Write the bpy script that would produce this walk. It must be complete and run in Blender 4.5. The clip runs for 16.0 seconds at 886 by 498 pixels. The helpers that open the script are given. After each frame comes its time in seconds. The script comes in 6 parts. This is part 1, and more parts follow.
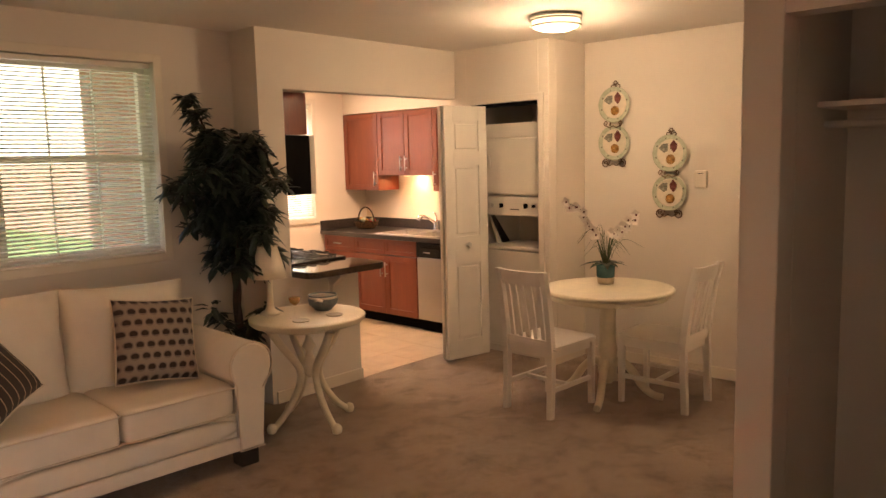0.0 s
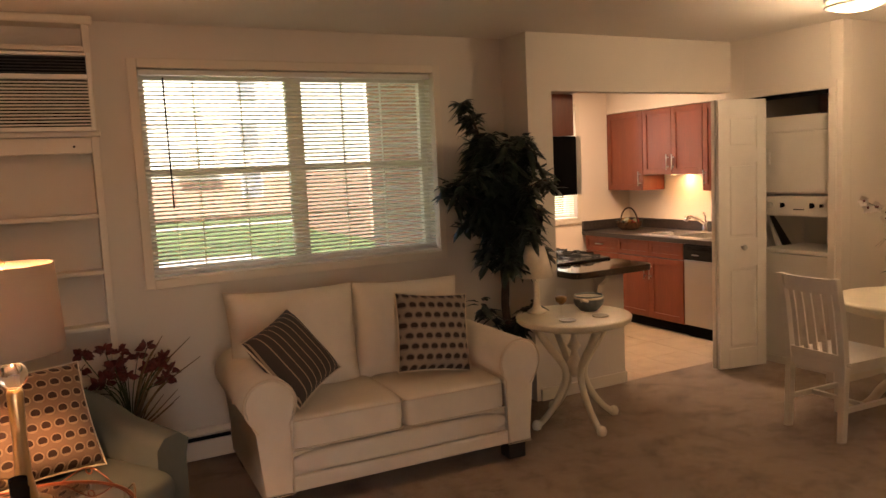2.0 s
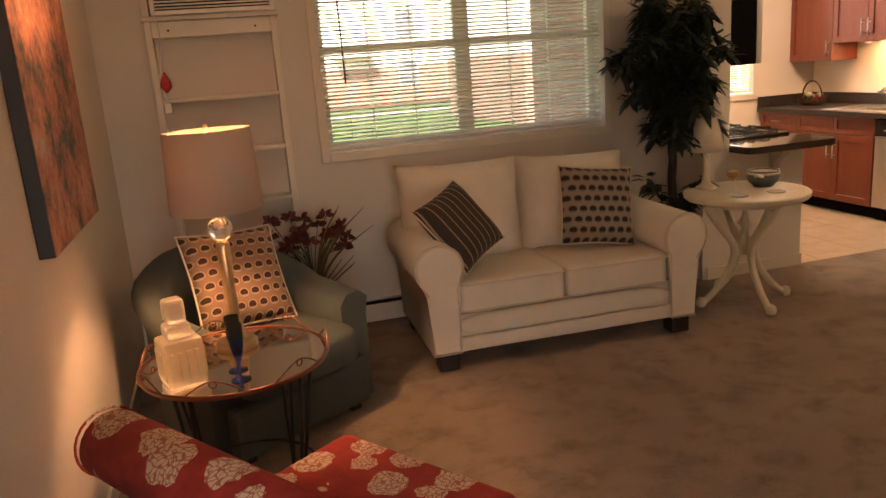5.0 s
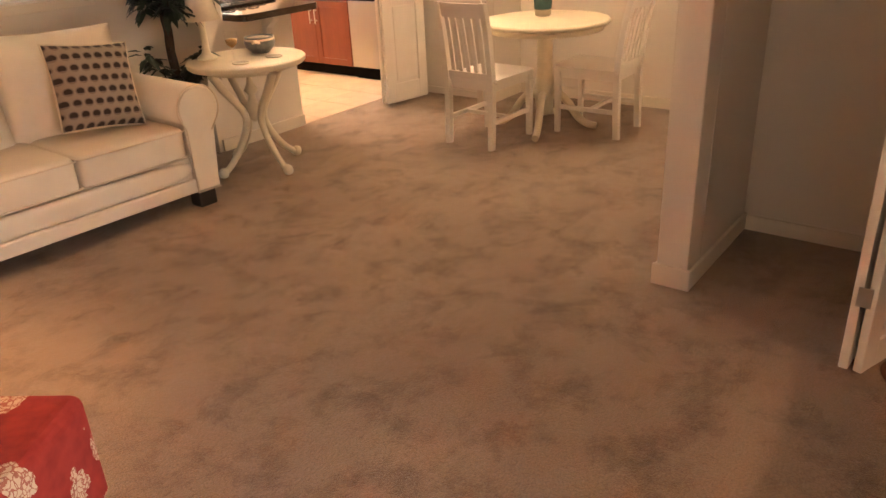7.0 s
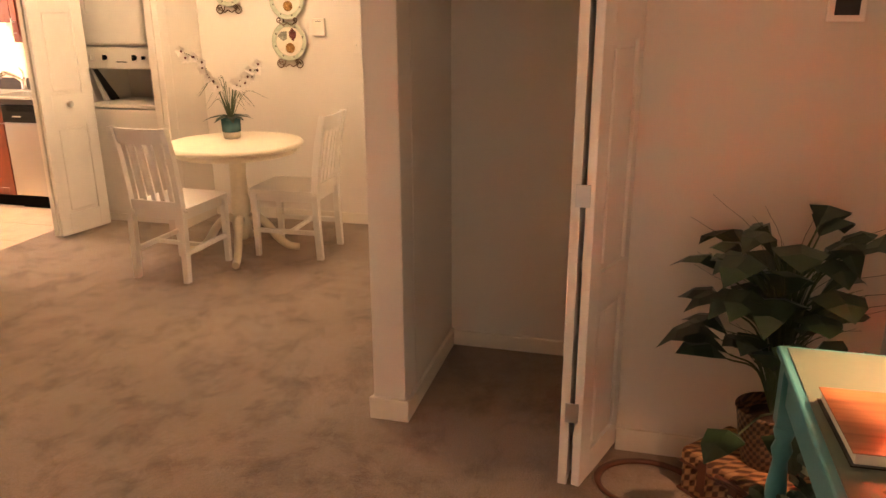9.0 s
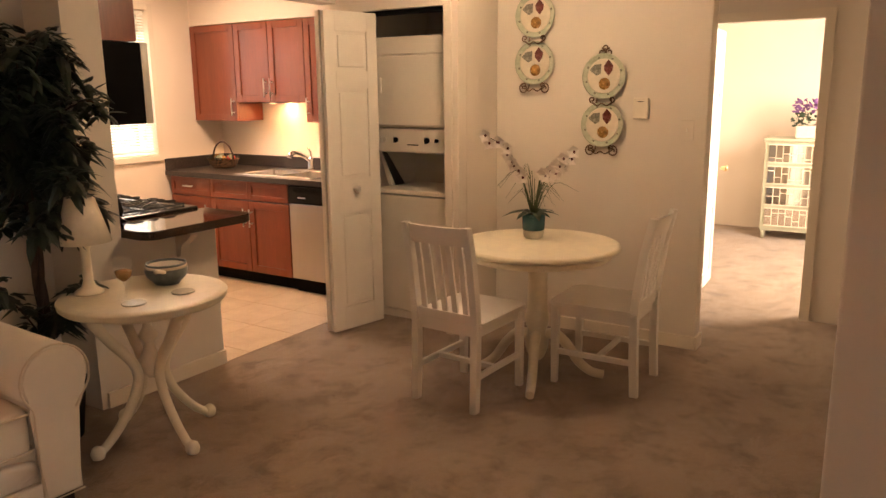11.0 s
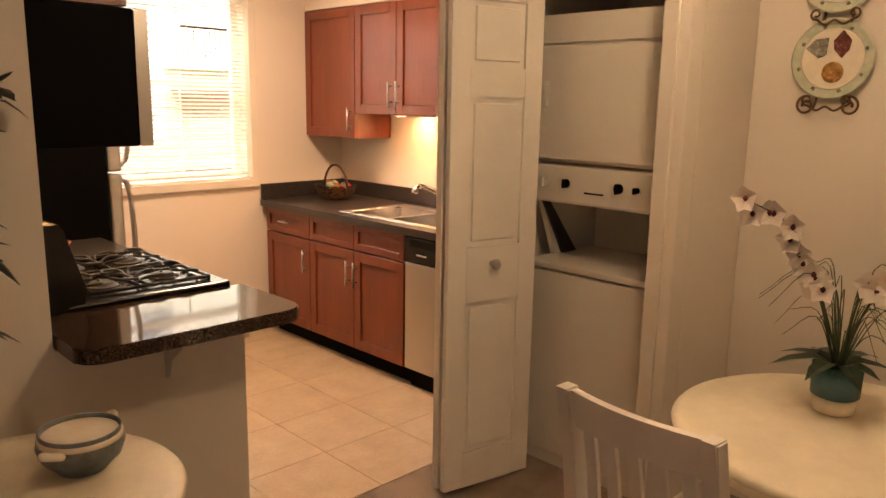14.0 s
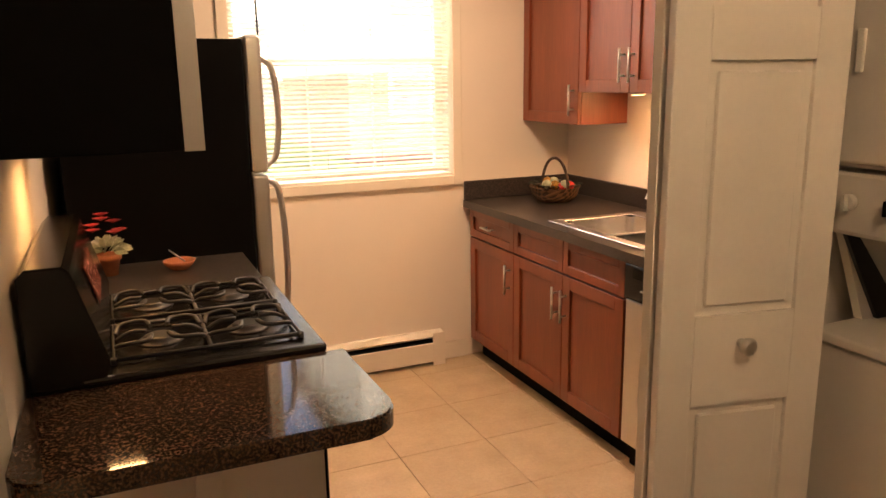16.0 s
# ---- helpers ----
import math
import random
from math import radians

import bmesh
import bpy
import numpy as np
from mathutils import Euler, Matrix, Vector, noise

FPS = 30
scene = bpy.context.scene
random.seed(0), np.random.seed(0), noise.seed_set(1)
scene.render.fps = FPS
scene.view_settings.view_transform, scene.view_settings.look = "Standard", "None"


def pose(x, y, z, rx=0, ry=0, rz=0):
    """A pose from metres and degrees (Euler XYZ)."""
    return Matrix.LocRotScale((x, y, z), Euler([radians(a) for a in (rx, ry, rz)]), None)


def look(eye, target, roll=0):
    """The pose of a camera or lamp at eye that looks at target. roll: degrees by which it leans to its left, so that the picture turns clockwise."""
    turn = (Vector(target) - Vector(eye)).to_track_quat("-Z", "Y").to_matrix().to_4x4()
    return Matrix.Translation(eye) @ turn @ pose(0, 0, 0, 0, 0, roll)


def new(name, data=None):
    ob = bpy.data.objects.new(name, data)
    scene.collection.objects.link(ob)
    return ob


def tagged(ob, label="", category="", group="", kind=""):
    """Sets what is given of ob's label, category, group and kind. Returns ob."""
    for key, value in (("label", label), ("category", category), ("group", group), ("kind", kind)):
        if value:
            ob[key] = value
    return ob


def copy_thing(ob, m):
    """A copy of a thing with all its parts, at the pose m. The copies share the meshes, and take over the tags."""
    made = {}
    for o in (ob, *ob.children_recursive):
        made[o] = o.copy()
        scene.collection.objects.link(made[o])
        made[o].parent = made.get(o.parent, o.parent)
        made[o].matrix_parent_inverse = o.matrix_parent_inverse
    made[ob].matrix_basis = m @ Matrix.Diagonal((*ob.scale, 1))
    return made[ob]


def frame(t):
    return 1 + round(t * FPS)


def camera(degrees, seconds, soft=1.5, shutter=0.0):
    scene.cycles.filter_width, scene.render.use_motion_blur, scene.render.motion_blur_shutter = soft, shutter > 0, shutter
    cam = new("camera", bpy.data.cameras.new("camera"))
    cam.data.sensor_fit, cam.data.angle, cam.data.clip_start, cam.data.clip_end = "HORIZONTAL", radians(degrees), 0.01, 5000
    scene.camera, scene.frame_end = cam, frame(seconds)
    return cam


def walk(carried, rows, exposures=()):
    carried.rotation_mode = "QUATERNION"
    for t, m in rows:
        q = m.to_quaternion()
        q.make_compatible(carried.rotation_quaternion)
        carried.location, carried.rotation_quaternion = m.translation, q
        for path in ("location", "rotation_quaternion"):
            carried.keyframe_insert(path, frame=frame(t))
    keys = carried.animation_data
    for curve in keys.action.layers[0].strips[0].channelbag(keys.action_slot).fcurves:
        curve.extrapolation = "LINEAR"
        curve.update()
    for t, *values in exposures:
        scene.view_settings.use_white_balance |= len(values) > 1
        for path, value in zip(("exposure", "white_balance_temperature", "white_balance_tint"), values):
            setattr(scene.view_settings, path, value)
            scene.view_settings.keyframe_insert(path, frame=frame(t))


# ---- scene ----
cam = camera(60.9, 16.0)
PATH = [
    (0, (0.557, -0.028, 1.651), (2.012, 1.323, 1.412), -1.4),
    (0.5, (0.525, -0.013, 1.658), (1.865, 1.453, 1.425), -1.7),
    (1, (0.496, 0.008, 1.648), (1.7, 1.59, 1.43), -2.2),
    (1.5, (0.493, 0.001, 1.66), (1.559, 1.679, 1.444), -2.5),
    (2, (0.48, 0.007, 1.653), (1.411, 1.764, 1.44), -2.7),
    (2.5, (0.466, 0.003, 1.656), (1.266, 1.823, 1.444), -2.6),
    (3, (0.445, 0.008, 1.664), (1.124, 1.878, 1.456), -2.4),
    (3.2, (0.429, 0.016, 1.668), (1.06, 1.902, 1.46), -2.2),
    (5.3, (0.391, -0.043, 1.561), (0.912, 1.804, 0.999), -4.3),
    (5.5, (0.386, -0.046, 1.556), (0.945, 1.769, 0.929), -4.5),
    (6, (0.383, -0.041, 1.536), (1.155, 1.641, 0.778), -4.1),
    (6.5, (0.355, -0.043, 1.533), (1.494, 1.379, 0.708), -3.8),
    (7, (0.346, -0.053, 1.532), (1.778, 1.06, 0.689), -2.9),
    (7.5, (0.358, -0.056, 1.539), (1.977, 0.757, 0.692), -1.6),
    (8, (0.393, -0.048, 1.553), (2.129, 0.499, 0.725), -0.5),
    (8.5, (0.455, -0.027, 1.571), (2.266, 0.389, 0.832), 0.0),
    (9, (0.591, 0.022, 1.584), (2.433, 0.506, 0.975), -0.3),
    (9.5, (0.708, 0.168, 1.594), (2.489, 0.944, 1.12), -0.7),
    (10, (0.886, 0.36, 1.594), (2.557, 1.374, 1.171), -0.1),
    (10.2, (0.971, 0.456, 1.578), (2.63, 1.491, 1.159), -0.2),
    (12.5, (2.134, 1.474, 1.577), (3.778, 2.541, 1.174), -1.1),
    (13, (2.44, 1.586, 1.577), (3.986, 2.793, 1.184), -0.6),
    (13.5, (2.692, 1.755, 1.578), (4.118, 3.103, 1.192), 0.4),
    (14, (2.98, 2.024, 1.571), (4.353, 3.427, 1.187), 1.0),
    (14.5, (3.213, 2.181, 1.585), (4.478, 3.687, 1.225), -0.1),
    (15, (3.468, 2.359, 1.578), (4.535, 4.013, 1.22), -0.8),
    (15.5, (3.664, 2.581, 1.558), (4.59, 4.307, 1.152), -0.4),
    (16, (3.853, 2.712, 1.558), (4.629, 4.503, 1.12), -0.9),
]
walk(cam, [(t, look(e, g, r)) for t, e, g, r in PATH], exposures=[(t, s, 6950 if t > 13 or t == 3.0 else 6700, 16) for t, s in ((0.0, 2.2), (1.5, 1.85), (3.0, 1.7), (5.5, 2.1), (6.5, 2.95), (7.5, 3.25), (8.5, 3.4), (9.2, 3.1), (10.0, 2.6), (12.5, 1.95), (14.0, 1.85), (16.0, 1.75))])

# ---- light ----
world = bpy.data.worlds.new("sky")
scene.world = world
world.use_nodes = True
wn = world.node_tree.nodes
sky = wn.new("ShaderNodeTexSky")
sky.sky_type, sky.sun_disc = "NISHITA", False
sky.sun_elevation, sky.sun_rotation = radians(45), radians(203)
wn["Background"].inputs[1].default_value = 0.15
world.node_tree.links.new(sky.outputs[0], wn["Background"].inputs[0])
SUN_DIR = Vector((0.3, 0.7, -0.75))
sun_data = bpy.data.lights.new("sun", "SUN")
sun_data.energy, sun_data.angle, sun_data.color = 5.0, radians(0.6), (1.0, 0.94, 0.84)
sun = new("sun", sun_data)
sun.matrix_basis = look((0, -10, 30), Vector((0, -10, 30)) + SUN_DIR)


def area_lamp(name, eye, target, w, h, watts, color):
    d = bpy.data.lights.new(name, "AREA")
    d.shape, d.size, d.size_y, d.energy, d.color = "RECTANGLE", w, h, watts, color
    ob = new(name, d)
    ob.matrix_basis = look(eye, target)
    return ob


def point_lamp(name, at, watts, color, radius=0.04):
    d = bpy.data.lights.new(name, "POINT")
    d.energy, d.color, d.shadow_soft_size = watts, color, radius
    ob = new(name, d)
    ob.location = at
    return ob


WARM = (1.0, 0.62, 0.30)
area_lamp("living_window_skylight", (1.95, 5.75, 3.55), (1.95, 4.3, 1.2), 2.4, 1.2, 1000, (1.0, 0.84, 0.72))
# Fill from behind the camera; the source is unseen, assumed from lit sofa fronts.
area_lamp("entry_side_fill", (0.45, -2.63, 1.15), (0.75, 2.0, 0.9), 1.0, 1.9, 6, (1.0, 0.79, 0.63))
area_lamp("kitchen_window_skylight", (4.95, 7.55, 3.4), (4.9, 6.2, 1.2), 1.5, 1.2, 100, (1.0, 0.82, 0.69))
# Fill that brightens the bedroom, inside a window added out of view.
area_lamp("bedroom_fill_light", (8.2, 0.35, 1.6), (8.4, 2.5, 0.6), 1.2, 1.2, 40, (1.0, 0.84, 0.66))
point_lamp("dining_bulb", (4.66, 2.76, 2.36), 8, (1.0, 0.73, 0.45), 0.10)
point_lamp("table_lamp_bulb", (0.350, 2.82, 1.27), 15, (1.0, 0.52, 0.24), 0.035)
point_lamp("desk_lamp_bulb", (2.25, -0.63, 1.155), 6, (1.0, 0.54, 0.29), 0.03)
area_lamp("under_cabinet_strip", (6.12, 5.55, 1.475), (6.16, 5.55, 0.9), 0.06, 0.5, 2.0, (1.0, 0.52, 0.22))
# Unseen ceiling source, assumed from evenly warm kitchen walls; no fixture is built.
area_lamp("kitchen_ceiling_fill", (5.0, 5.45, 2.47), (5.0, 5.45, 0), 0.35, 0.35, 11, (1.0, 0.70, 0.46))
area_lamp("cooktop_strip", (3.80, 4.95, 1.375), (3.80, 4.95, 0.9), 0.10, 0.12, 0.9, (1.0, 0.52, 0.2))


# ---- materials ----
def nodes_of(name, rough=0.6, metal=0.0):
    m = bpy.data.materials.new(name)
    m.use_nodes = True
    b = m.node_tree.nodes["Principled BSDF"]
    b.inputs["Roughness"].default_value, b.inputs["Metallic"].default_value = rough, metal
    return m, m.node_tree.nodes, m.node_tree.links, b


def coords(n, l, kind="Object"):
    return n.new("ShaderNodeTexCoord").outputs[kind]


def ramp(n, l, fac, stops):
    r = n.new("ShaderNodeValToRGB")
    while len(r.color_ramp.elements) < len(stops):
        r.color_ramp.elements.new(0.5)
    for e, (p, c) in zip(r.color_ramp.elements, stops):
        e.position, e.color = p, (*c, 1)
    l.new(fac, r.inputs[0])
    return r.outputs[0]


def tex_noise(n, l, vec, scale, detail=4, rough=0.6):
    t = n.new("ShaderNodeTexNoise")
    t.inputs["Scale"].default_value, t.inputs["Detail"].default_value, t.inputs["Roughness"].default_value = scale, detail, rough
    l.new(vec, t.inputs["Vector"])
    return t.outputs[0]


def math_node(n, l, op, a, b=None):
    k = n.new("ShaderNodeMath")
    k.operation = op
    for i, v in enumerate((a, b)):
        if v is None:
            continue
        if isinstance(v, (int, float)):
            k.inputs[i].default_value = v
        else:
            l.new(v, k.inputs[i])
    return k.outputs[0]


def mix_color(n, l, fac, a, b, mode="MIX"):
    k = n.new("ShaderNodeMix")
    k.data_type, k.blend_type = "RGBA", mode
    for sock, v in ((k.inputs[0], fac), (k.inputs[6], a), (k.inputs[7], b)):
        if isinstance(v, (int, float)):
            sock.default_value = v
        elif isinstance(v, tuple):
            sock.default_value = (*v, 1)
        else:
            l.new(v, sock)
    return k.outputs[2]


def bump(n, l, b, height, strength=0.2, dist=0.01):
    k = n.new("ShaderNodeBump")
    k.inputs["Strength"].default_value, k.inputs["Distance"].default_value = strength, dist
    l.new(height, k.inputs["Height"])
    l.new(k.outputs[0], b.inputs["Normal"])


def scaled(c, f):
    return tuple(min(1.0, v * f) for v in c)


def plain(name, color, rough=0.6, metal=0.0, vary=0.12, big=3.0, fine=60.0, relief=0.08, dist=0.004, coat=0.0, spec=0.5):
    """Two scales of variation and fine relief on one colour."""
    m, n, l, b = nodes_of(name, rough, metal)
    v = coords(n, l)
    a = tex_noise(n, l, v, big, 3)
    f = tex_noise(n, l, v, fine, 4)
    c1 = ramp(n, l, a, [(0.3, scaled(color, 1 - vary)), (0.7, scaled(color, 1 + vary))])
    c2 = ramp(n, l, f, [(0.3, (1 - vary,) * 3), (0.7, (1, 1, 1))])
    l.new(mix_color(n, l, 0.6, c1, c2, "MULTIPLY"), b.inputs["Base Color"])
    r = math_node(n, l, "ADD", math_node(n, l, "MULTIPLY", a, 0.2), rough - 0.1)
    l.new(r, b.inputs["Roughness"])
    if relief:
        bump(n, l, b, f, relief, dist)
    b.inputs["Specular IOR Level"].default_value = spec
    if coat:
        b.inputs["Coat Weight"].default_value, b.inputs["Coat Roughness"].default_value = coat, 0.12
    return m


WALL = plain("wall_paint", (0.70, 0.63, 0.54), 0.75, vary=0.03, big=1.2, fine=140, relief=0.10, dist=0.002)
WALL_LIGHT = plain("wall_paint_kitchen", (0.76, 0.67, 0.56), 0.7, vary=0.03, big=1.2, fine=140, relief=0.1, dist=0.002)
CEIL = plain("ceiling_paint", (0.76, 0.71, 0.64), 0.85, vary=0.03, big=0.9, fine=90, relief=0.2, dist=0.003)
TRIM = plain("trim_paint", (0.74, 0.66, 0.54), 0.45, vary=0.04, big=2, fine=80, relief=0.03)
WHITE = plain("white_paint", (0.80, 0.75, 0.67), 0.42, vary=0.05, big=3, fine=70, relief=0.04)
CREAM = plain("cream_antique_paint", (0.78, 0.69, 0.52), 0.38, vary=0.08, big=6, fine=40, relief=0.06)
PLASTIC = plain("white_plastic", (0.78, 0.74, 0.66), 0.4, vary=0.02, relief=0)
APPLIANCE = plain("appliance_enamel", (0.74, 0.69, 0.60), 0.33, vary=0.03, relief=0.02)
STEEL = plain("brushed_steel", (0.62, 0.60, 0.57), 0.33, 1.0, vary=0.08, big=1, fine=200, relief=0.04)
CHROME = plain("chrome", (0.80, 0.78, 0.74), 0.16, 1.0, vary=0.02, relief=0)
BLACK = plain("black_gloss", (0.005, 0.0045, 0.004), 0.2, vary=0.1, relief=0.02)
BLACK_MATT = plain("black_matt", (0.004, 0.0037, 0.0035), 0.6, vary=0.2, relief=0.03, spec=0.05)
IRON = plain("cast_iron", (0.022, 0.020, 0.018), 0.48, vary=0.3, fine=120, relief=0.15)
BRONZE = plain("bronze_wire", (0.15, 0.085, 0.045), 0.42, 0.8, vary=0.25, relief=0.1)
COPPER = plain("copper_wire", (0.28, 0.11, 0.065), 0.3, 0.9, vary=0.15, relief=0.03)
SOFA = plain("cream_upholstery", (0.74, 0.65, 0.52), 0.9, vary=0.05, big=5, fine=420, relief=0.25, dist=0.002)
PIPING = plain("upholstery_piping", (0.66, 0.55, 0.41), 0.9, vary=0.05, fine=300, relief=0.2)
TEAL_FABRIC = plain("grey_teal_upholstery", (0.090, 0.104, 0.092), 0.92, vary=0.1, big=6, fine=380, relief=0.3, dist=0.002)
LEG_DARK = plain("dark_wood_leg", (0.02, 0.014, 0.010), 0.5, vary=0.2)
SHADE_FABRIC, _n, _l, _b = nodes_of("lamp_shade_linen", 0.9)
_b.inputs["Base Color"].default_value = (0.46, 0.36, 0.28, 1)
_w = tex_noise(_n, _l, coords(_n, _l), 240, 2)
bump(_n, _l, _b, _w, 0.2, 0.002)
_t = _n.new("ShaderNodeBsdfTranslucent")
_t.inputs[0].default_value = (0.75, 0.50, 0.30, 1)
_x = _n.new("ShaderNodeMixShader")
_x.inputs[0].default_value = 0.035
_l.new(_b.outputs[0], _x.inputs[1])
_l.new(_t.outputs[0], _x.inputs[2])
_l.new(_x.outputs[0], _n["Material Output"].inputs[0])
TEAL_PAINT = plain("teal_desk_paint", (0.055, 0.21, 0.22), 0.42, vary=0.12, big=5, fine=60, relief=0.05)
DESKTOP = plain("desk_top_paint", (0.09, 0.12, 0.085), 0.3, vary=0.1, big=4, fine=60, relief=0.03)
BARK = plain("bark", (0.06, 0.035, 0.022), 0.9, vary=0.35, big=20, fine=90, relief=0.6, dist=0.006)
LEAF = plain("ficus_leaf", (0.016, 0.028, 0.015), 0.42, vary=0.4, big=9, fine=40, relief=0.1)
LEAF_DARK = plain("peace_lily_leaf", (0.022, 0.046, 0.020), 0.38, vary=0.35, big=9, fine=30, relief=0.1)
IVY = plain("ivy_leaf", (0.05, 0.085, 0.045), 0.5, vary=0.5, big=30, fine=60, relief=0.1)
IVY_PALE = plain("ivy_leaf_edge", (0.35, 0.38, 0.26), 0.5, vary=0.3, big=30)
STEM = plain("green_stem", (0.06, 0.085, 0.03), 0.6, vary=0.2)
PETAL = plain("orchid_petal", (0.80, 0.72, 0.64), 0.6, vary=0.08, big=40)
PETAL_RED = plain("dark_red_petal", (0.12, 0.018, 0.016), 0.7, vary=0.4, big=30)
RED_FLOWER = plain("red_flower", (0.52, 0.03, 0.025), 0.6, vary=0.3, big=40)
PURPLE = plain("purple_flower", (0.18, 0.07, 0.24), 0.6, vary=0.3, big=40)
TERRACOTTA = plain("terracotta", (0.36, 0.13, 0.06), 0.8, vary=0.2, big=14)
BRASS = plain("brushed_brass", (0.62, 0.44, 0.24), 0.3, 0.9, vary=0.08, relief=0.02)
DRIED = plain("dried_grass", (0.20, 0.13, 0.06), 0.8, vary=0.3, big=20)
POT_GREY = plain("blue_grey_pottery", (0.15, 0.17, 0.17), 0.35, vary=0.35, big=18, relief=0.05)
POT_TEAL = plain("teal_ceramic", (0.06, 0.15, 0.16), 0.25, vary=0.15, big=12, relief=0.02)
# Wall paint greyed towards blue: the desk corner's shade is in the colour.
SHADOW_BLUE = plain("wall_paint_bluish_shade", (0.50, 0.50, 0.48), 0.75, vary=0.03, big=1.2, fine=140, relief=0.1, dist=0.002)
GRASS = plain("lawn", (0.085, 0.14, 0.035), 0.95, vary=0.35, big=0.8, fine=30, relief=0.5, dist=0.02)
CONCRETE = plain("concrete_path", (0.62, 0.58, 0.50), 0.9, vary=0.1, big=1.2, fine=40, relief=0.2)
CLAY = plain("mulch_bed", (0.16, 0.08, 0.05), 0.95, vary=0.4, big=5, fine=40, relief=0.5, dist=0.02)
SIDING = plain("cream_siding", (0.82, 0.76, 0.62), 0.8, vary=0.06, big=0.7, fine=20)
# Far panes: base colour lightened to stand for the sky they reflect.
OUT_PANE = plain("far_pane_sky_grey", (0.24, 0.25, 0.26), 0.15, vary=0.2)
ROOF = plain("roof_shingle", (0.10, 0.09, 0.085), 0.9, vary=0.2, big=2)
SEED = plain("fruit_mix", (0.35, 0.10, 0.02), 0.5, vary=0.6, big=50)


def make_glass(name, color=(1, 1, 1), rough=0.0, ior=1.45):
    m, n, l, b = nodes_of(name, rough)
    b.inputs["Base Color"].default_value = (*color, 1)
    b.inputs["Transmission Weight"].default_value, b.inputs["IOR"].default_value = 1.0, ior
    return m


GLASS = make_glass("clear_glass")
CRYSTAL = make_glass("frosted_crystal", (1.0, 0.92, 0.80), 0.5)
BLUE_GLASS = make_glass("cobalt_glass", (0.08, 0.14, 0.55), 0.02)
PANE, _n, _l, _b = nodes_of("window_glass", 0.02)
_t = _n.new("ShaderNodeBsdfTransparent")
_x = _n.new("ShaderNodeMixShader")
_x.inputs[0].default_value = 0.06
_l.new(_t.outputs[0], _x.inputs[1])
_g = _n.new("ShaderNodeBsdfGlossy")
_g.inputs["Roughness"].default_value = 0.02
_l.new(_g.outputs[0], _x.inputs[2])
_l.new(_x.outputs[0], _n["Material Output"].inputs[0])

# blinds: thin vinyl that lets some daylight glow through
BLIND, _n, _l, _b = nodes_of("vinyl_slat", 0.5)
_b.inputs["Base Color"].default_value = (0.90, 0.88, 0.85, 1)
_t = _n.new("ShaderNodeBsdfTranslucent")
_t.inputs[0].default_value = (0.95, 0.92, 0.86, 1)
_x = _n.new("ShaderNodeMixShader")
_x.inputs[0].default_value = 0.72
_l.new(_b.outputs[0], _x.inputs[1])
_l.new(_t.outputs[0], _x.inputs[2])
_l.new(_x.outputs[0], _n["Material Output"].inputs[0])


def make_glow(name, color, power):
    m, n, l, b = nodes_of(name, 0.4)
    b.inputs["Base Color"].default_value = (0.9, 0.85, 0.75, 1)
    b.inputs["Emission Color"].default_value = (*color, 1)
    b.inputs["Emission Strength"].default_value = power
    return m


LAMP_GLOW = make_glow("lit_opal_glass", (1.0, 0.74, 0.40), 0.8)
BULB = make_glow("lit_bulb", (1.0, 0.6, 0.25), 4.0)
PUCK = make_glow("lit_puck", (1.0, 0.62, 0.28), 3.0)


def make_carpet():
    m, n, l, b = nodes_of("carpet_pile", 0.98)
    v = coords(n, l)
    a = tex_noise(n, l, v, 1.3, 3, 0.6)
    p = tex_noise(n, l, v, 4.6, 8, 0.72)
    f = tex_noise(n, l, v, 130, 3, 0.75)
    c = ramp(n, l, a, [(0.3, (0.335, 0.23, 0.148)), (0.7, (0.43, 0.302, 0.20))])
    c2 = ramp(n, l, p, [(0.33, (0.30, 0.27, 0.24)), (0.43, (0.66, 0.63, 0.60)), (0.52, (1, 1, 1)), (0.72, (1.0, 1.0, 1.0))])
    c3 = ramp(n, l, f, [(0.34, (0.48, 0.46, 0.44)), (0.66, (1, 1, 1))])
    c = mix_color(n, l, 0.8, c, c2, "MULTIPLY")
    l.new(mix_color(n, l, 0.8, c, c3, "MULTIPLY"), b.inputs["Base Color"])
    h = math_node(n, l, "ADD", f, math_node(n, l, "MULTIPLY", p, 1.6))
    bump(n, l, b, h, 0.9, 0.012)
    b.inputs["Sheen Weight"].default_value = 0.3
    return m


CARPET = make_carpet()


def make_wood(name, dark, light, rough=0.32, axis="Z", scale=7.0):
    m, n, l, b = nodes_of(name, rough)
    mp = n.new("ShaderNodeMapping")
    mp.inputs["Scale"].default_value = (1, 1, 0.08) if axis == "Z" else (1, 0.08, 1)
    l.new(coords(n, l), mp.inputs[0])
    a = tex_noise(n, l, mp.outputs[0], scale, 4, 0.6)
    f = tex_noise(n, l, mp.outputs[0], scale * 16, 3, 0.6)
    c = ramp(n, l, a, [(0.3, dark), (0.7, light)])
    c2 = ramp(n, l, f, [(0.3, (0.78, 0.76, 0.74)), (0.65, (1, 1, 1))])
    l.new(mix_color(n, l, 0.7, c, c2, "MULTIPLY"), b.inputs["Base Color"])
    bump(n, l, b, f, 0.06, 0.002)
    b.inputs["Coat Weight"].default_value, b.inputs["Coat Roughness"].default_value = 0.35, 0.2
    return m


CHERRY = make_wood("cherry_wood", (0.165, 0.033, 0.012), (0.24, 0.055, 0.02))


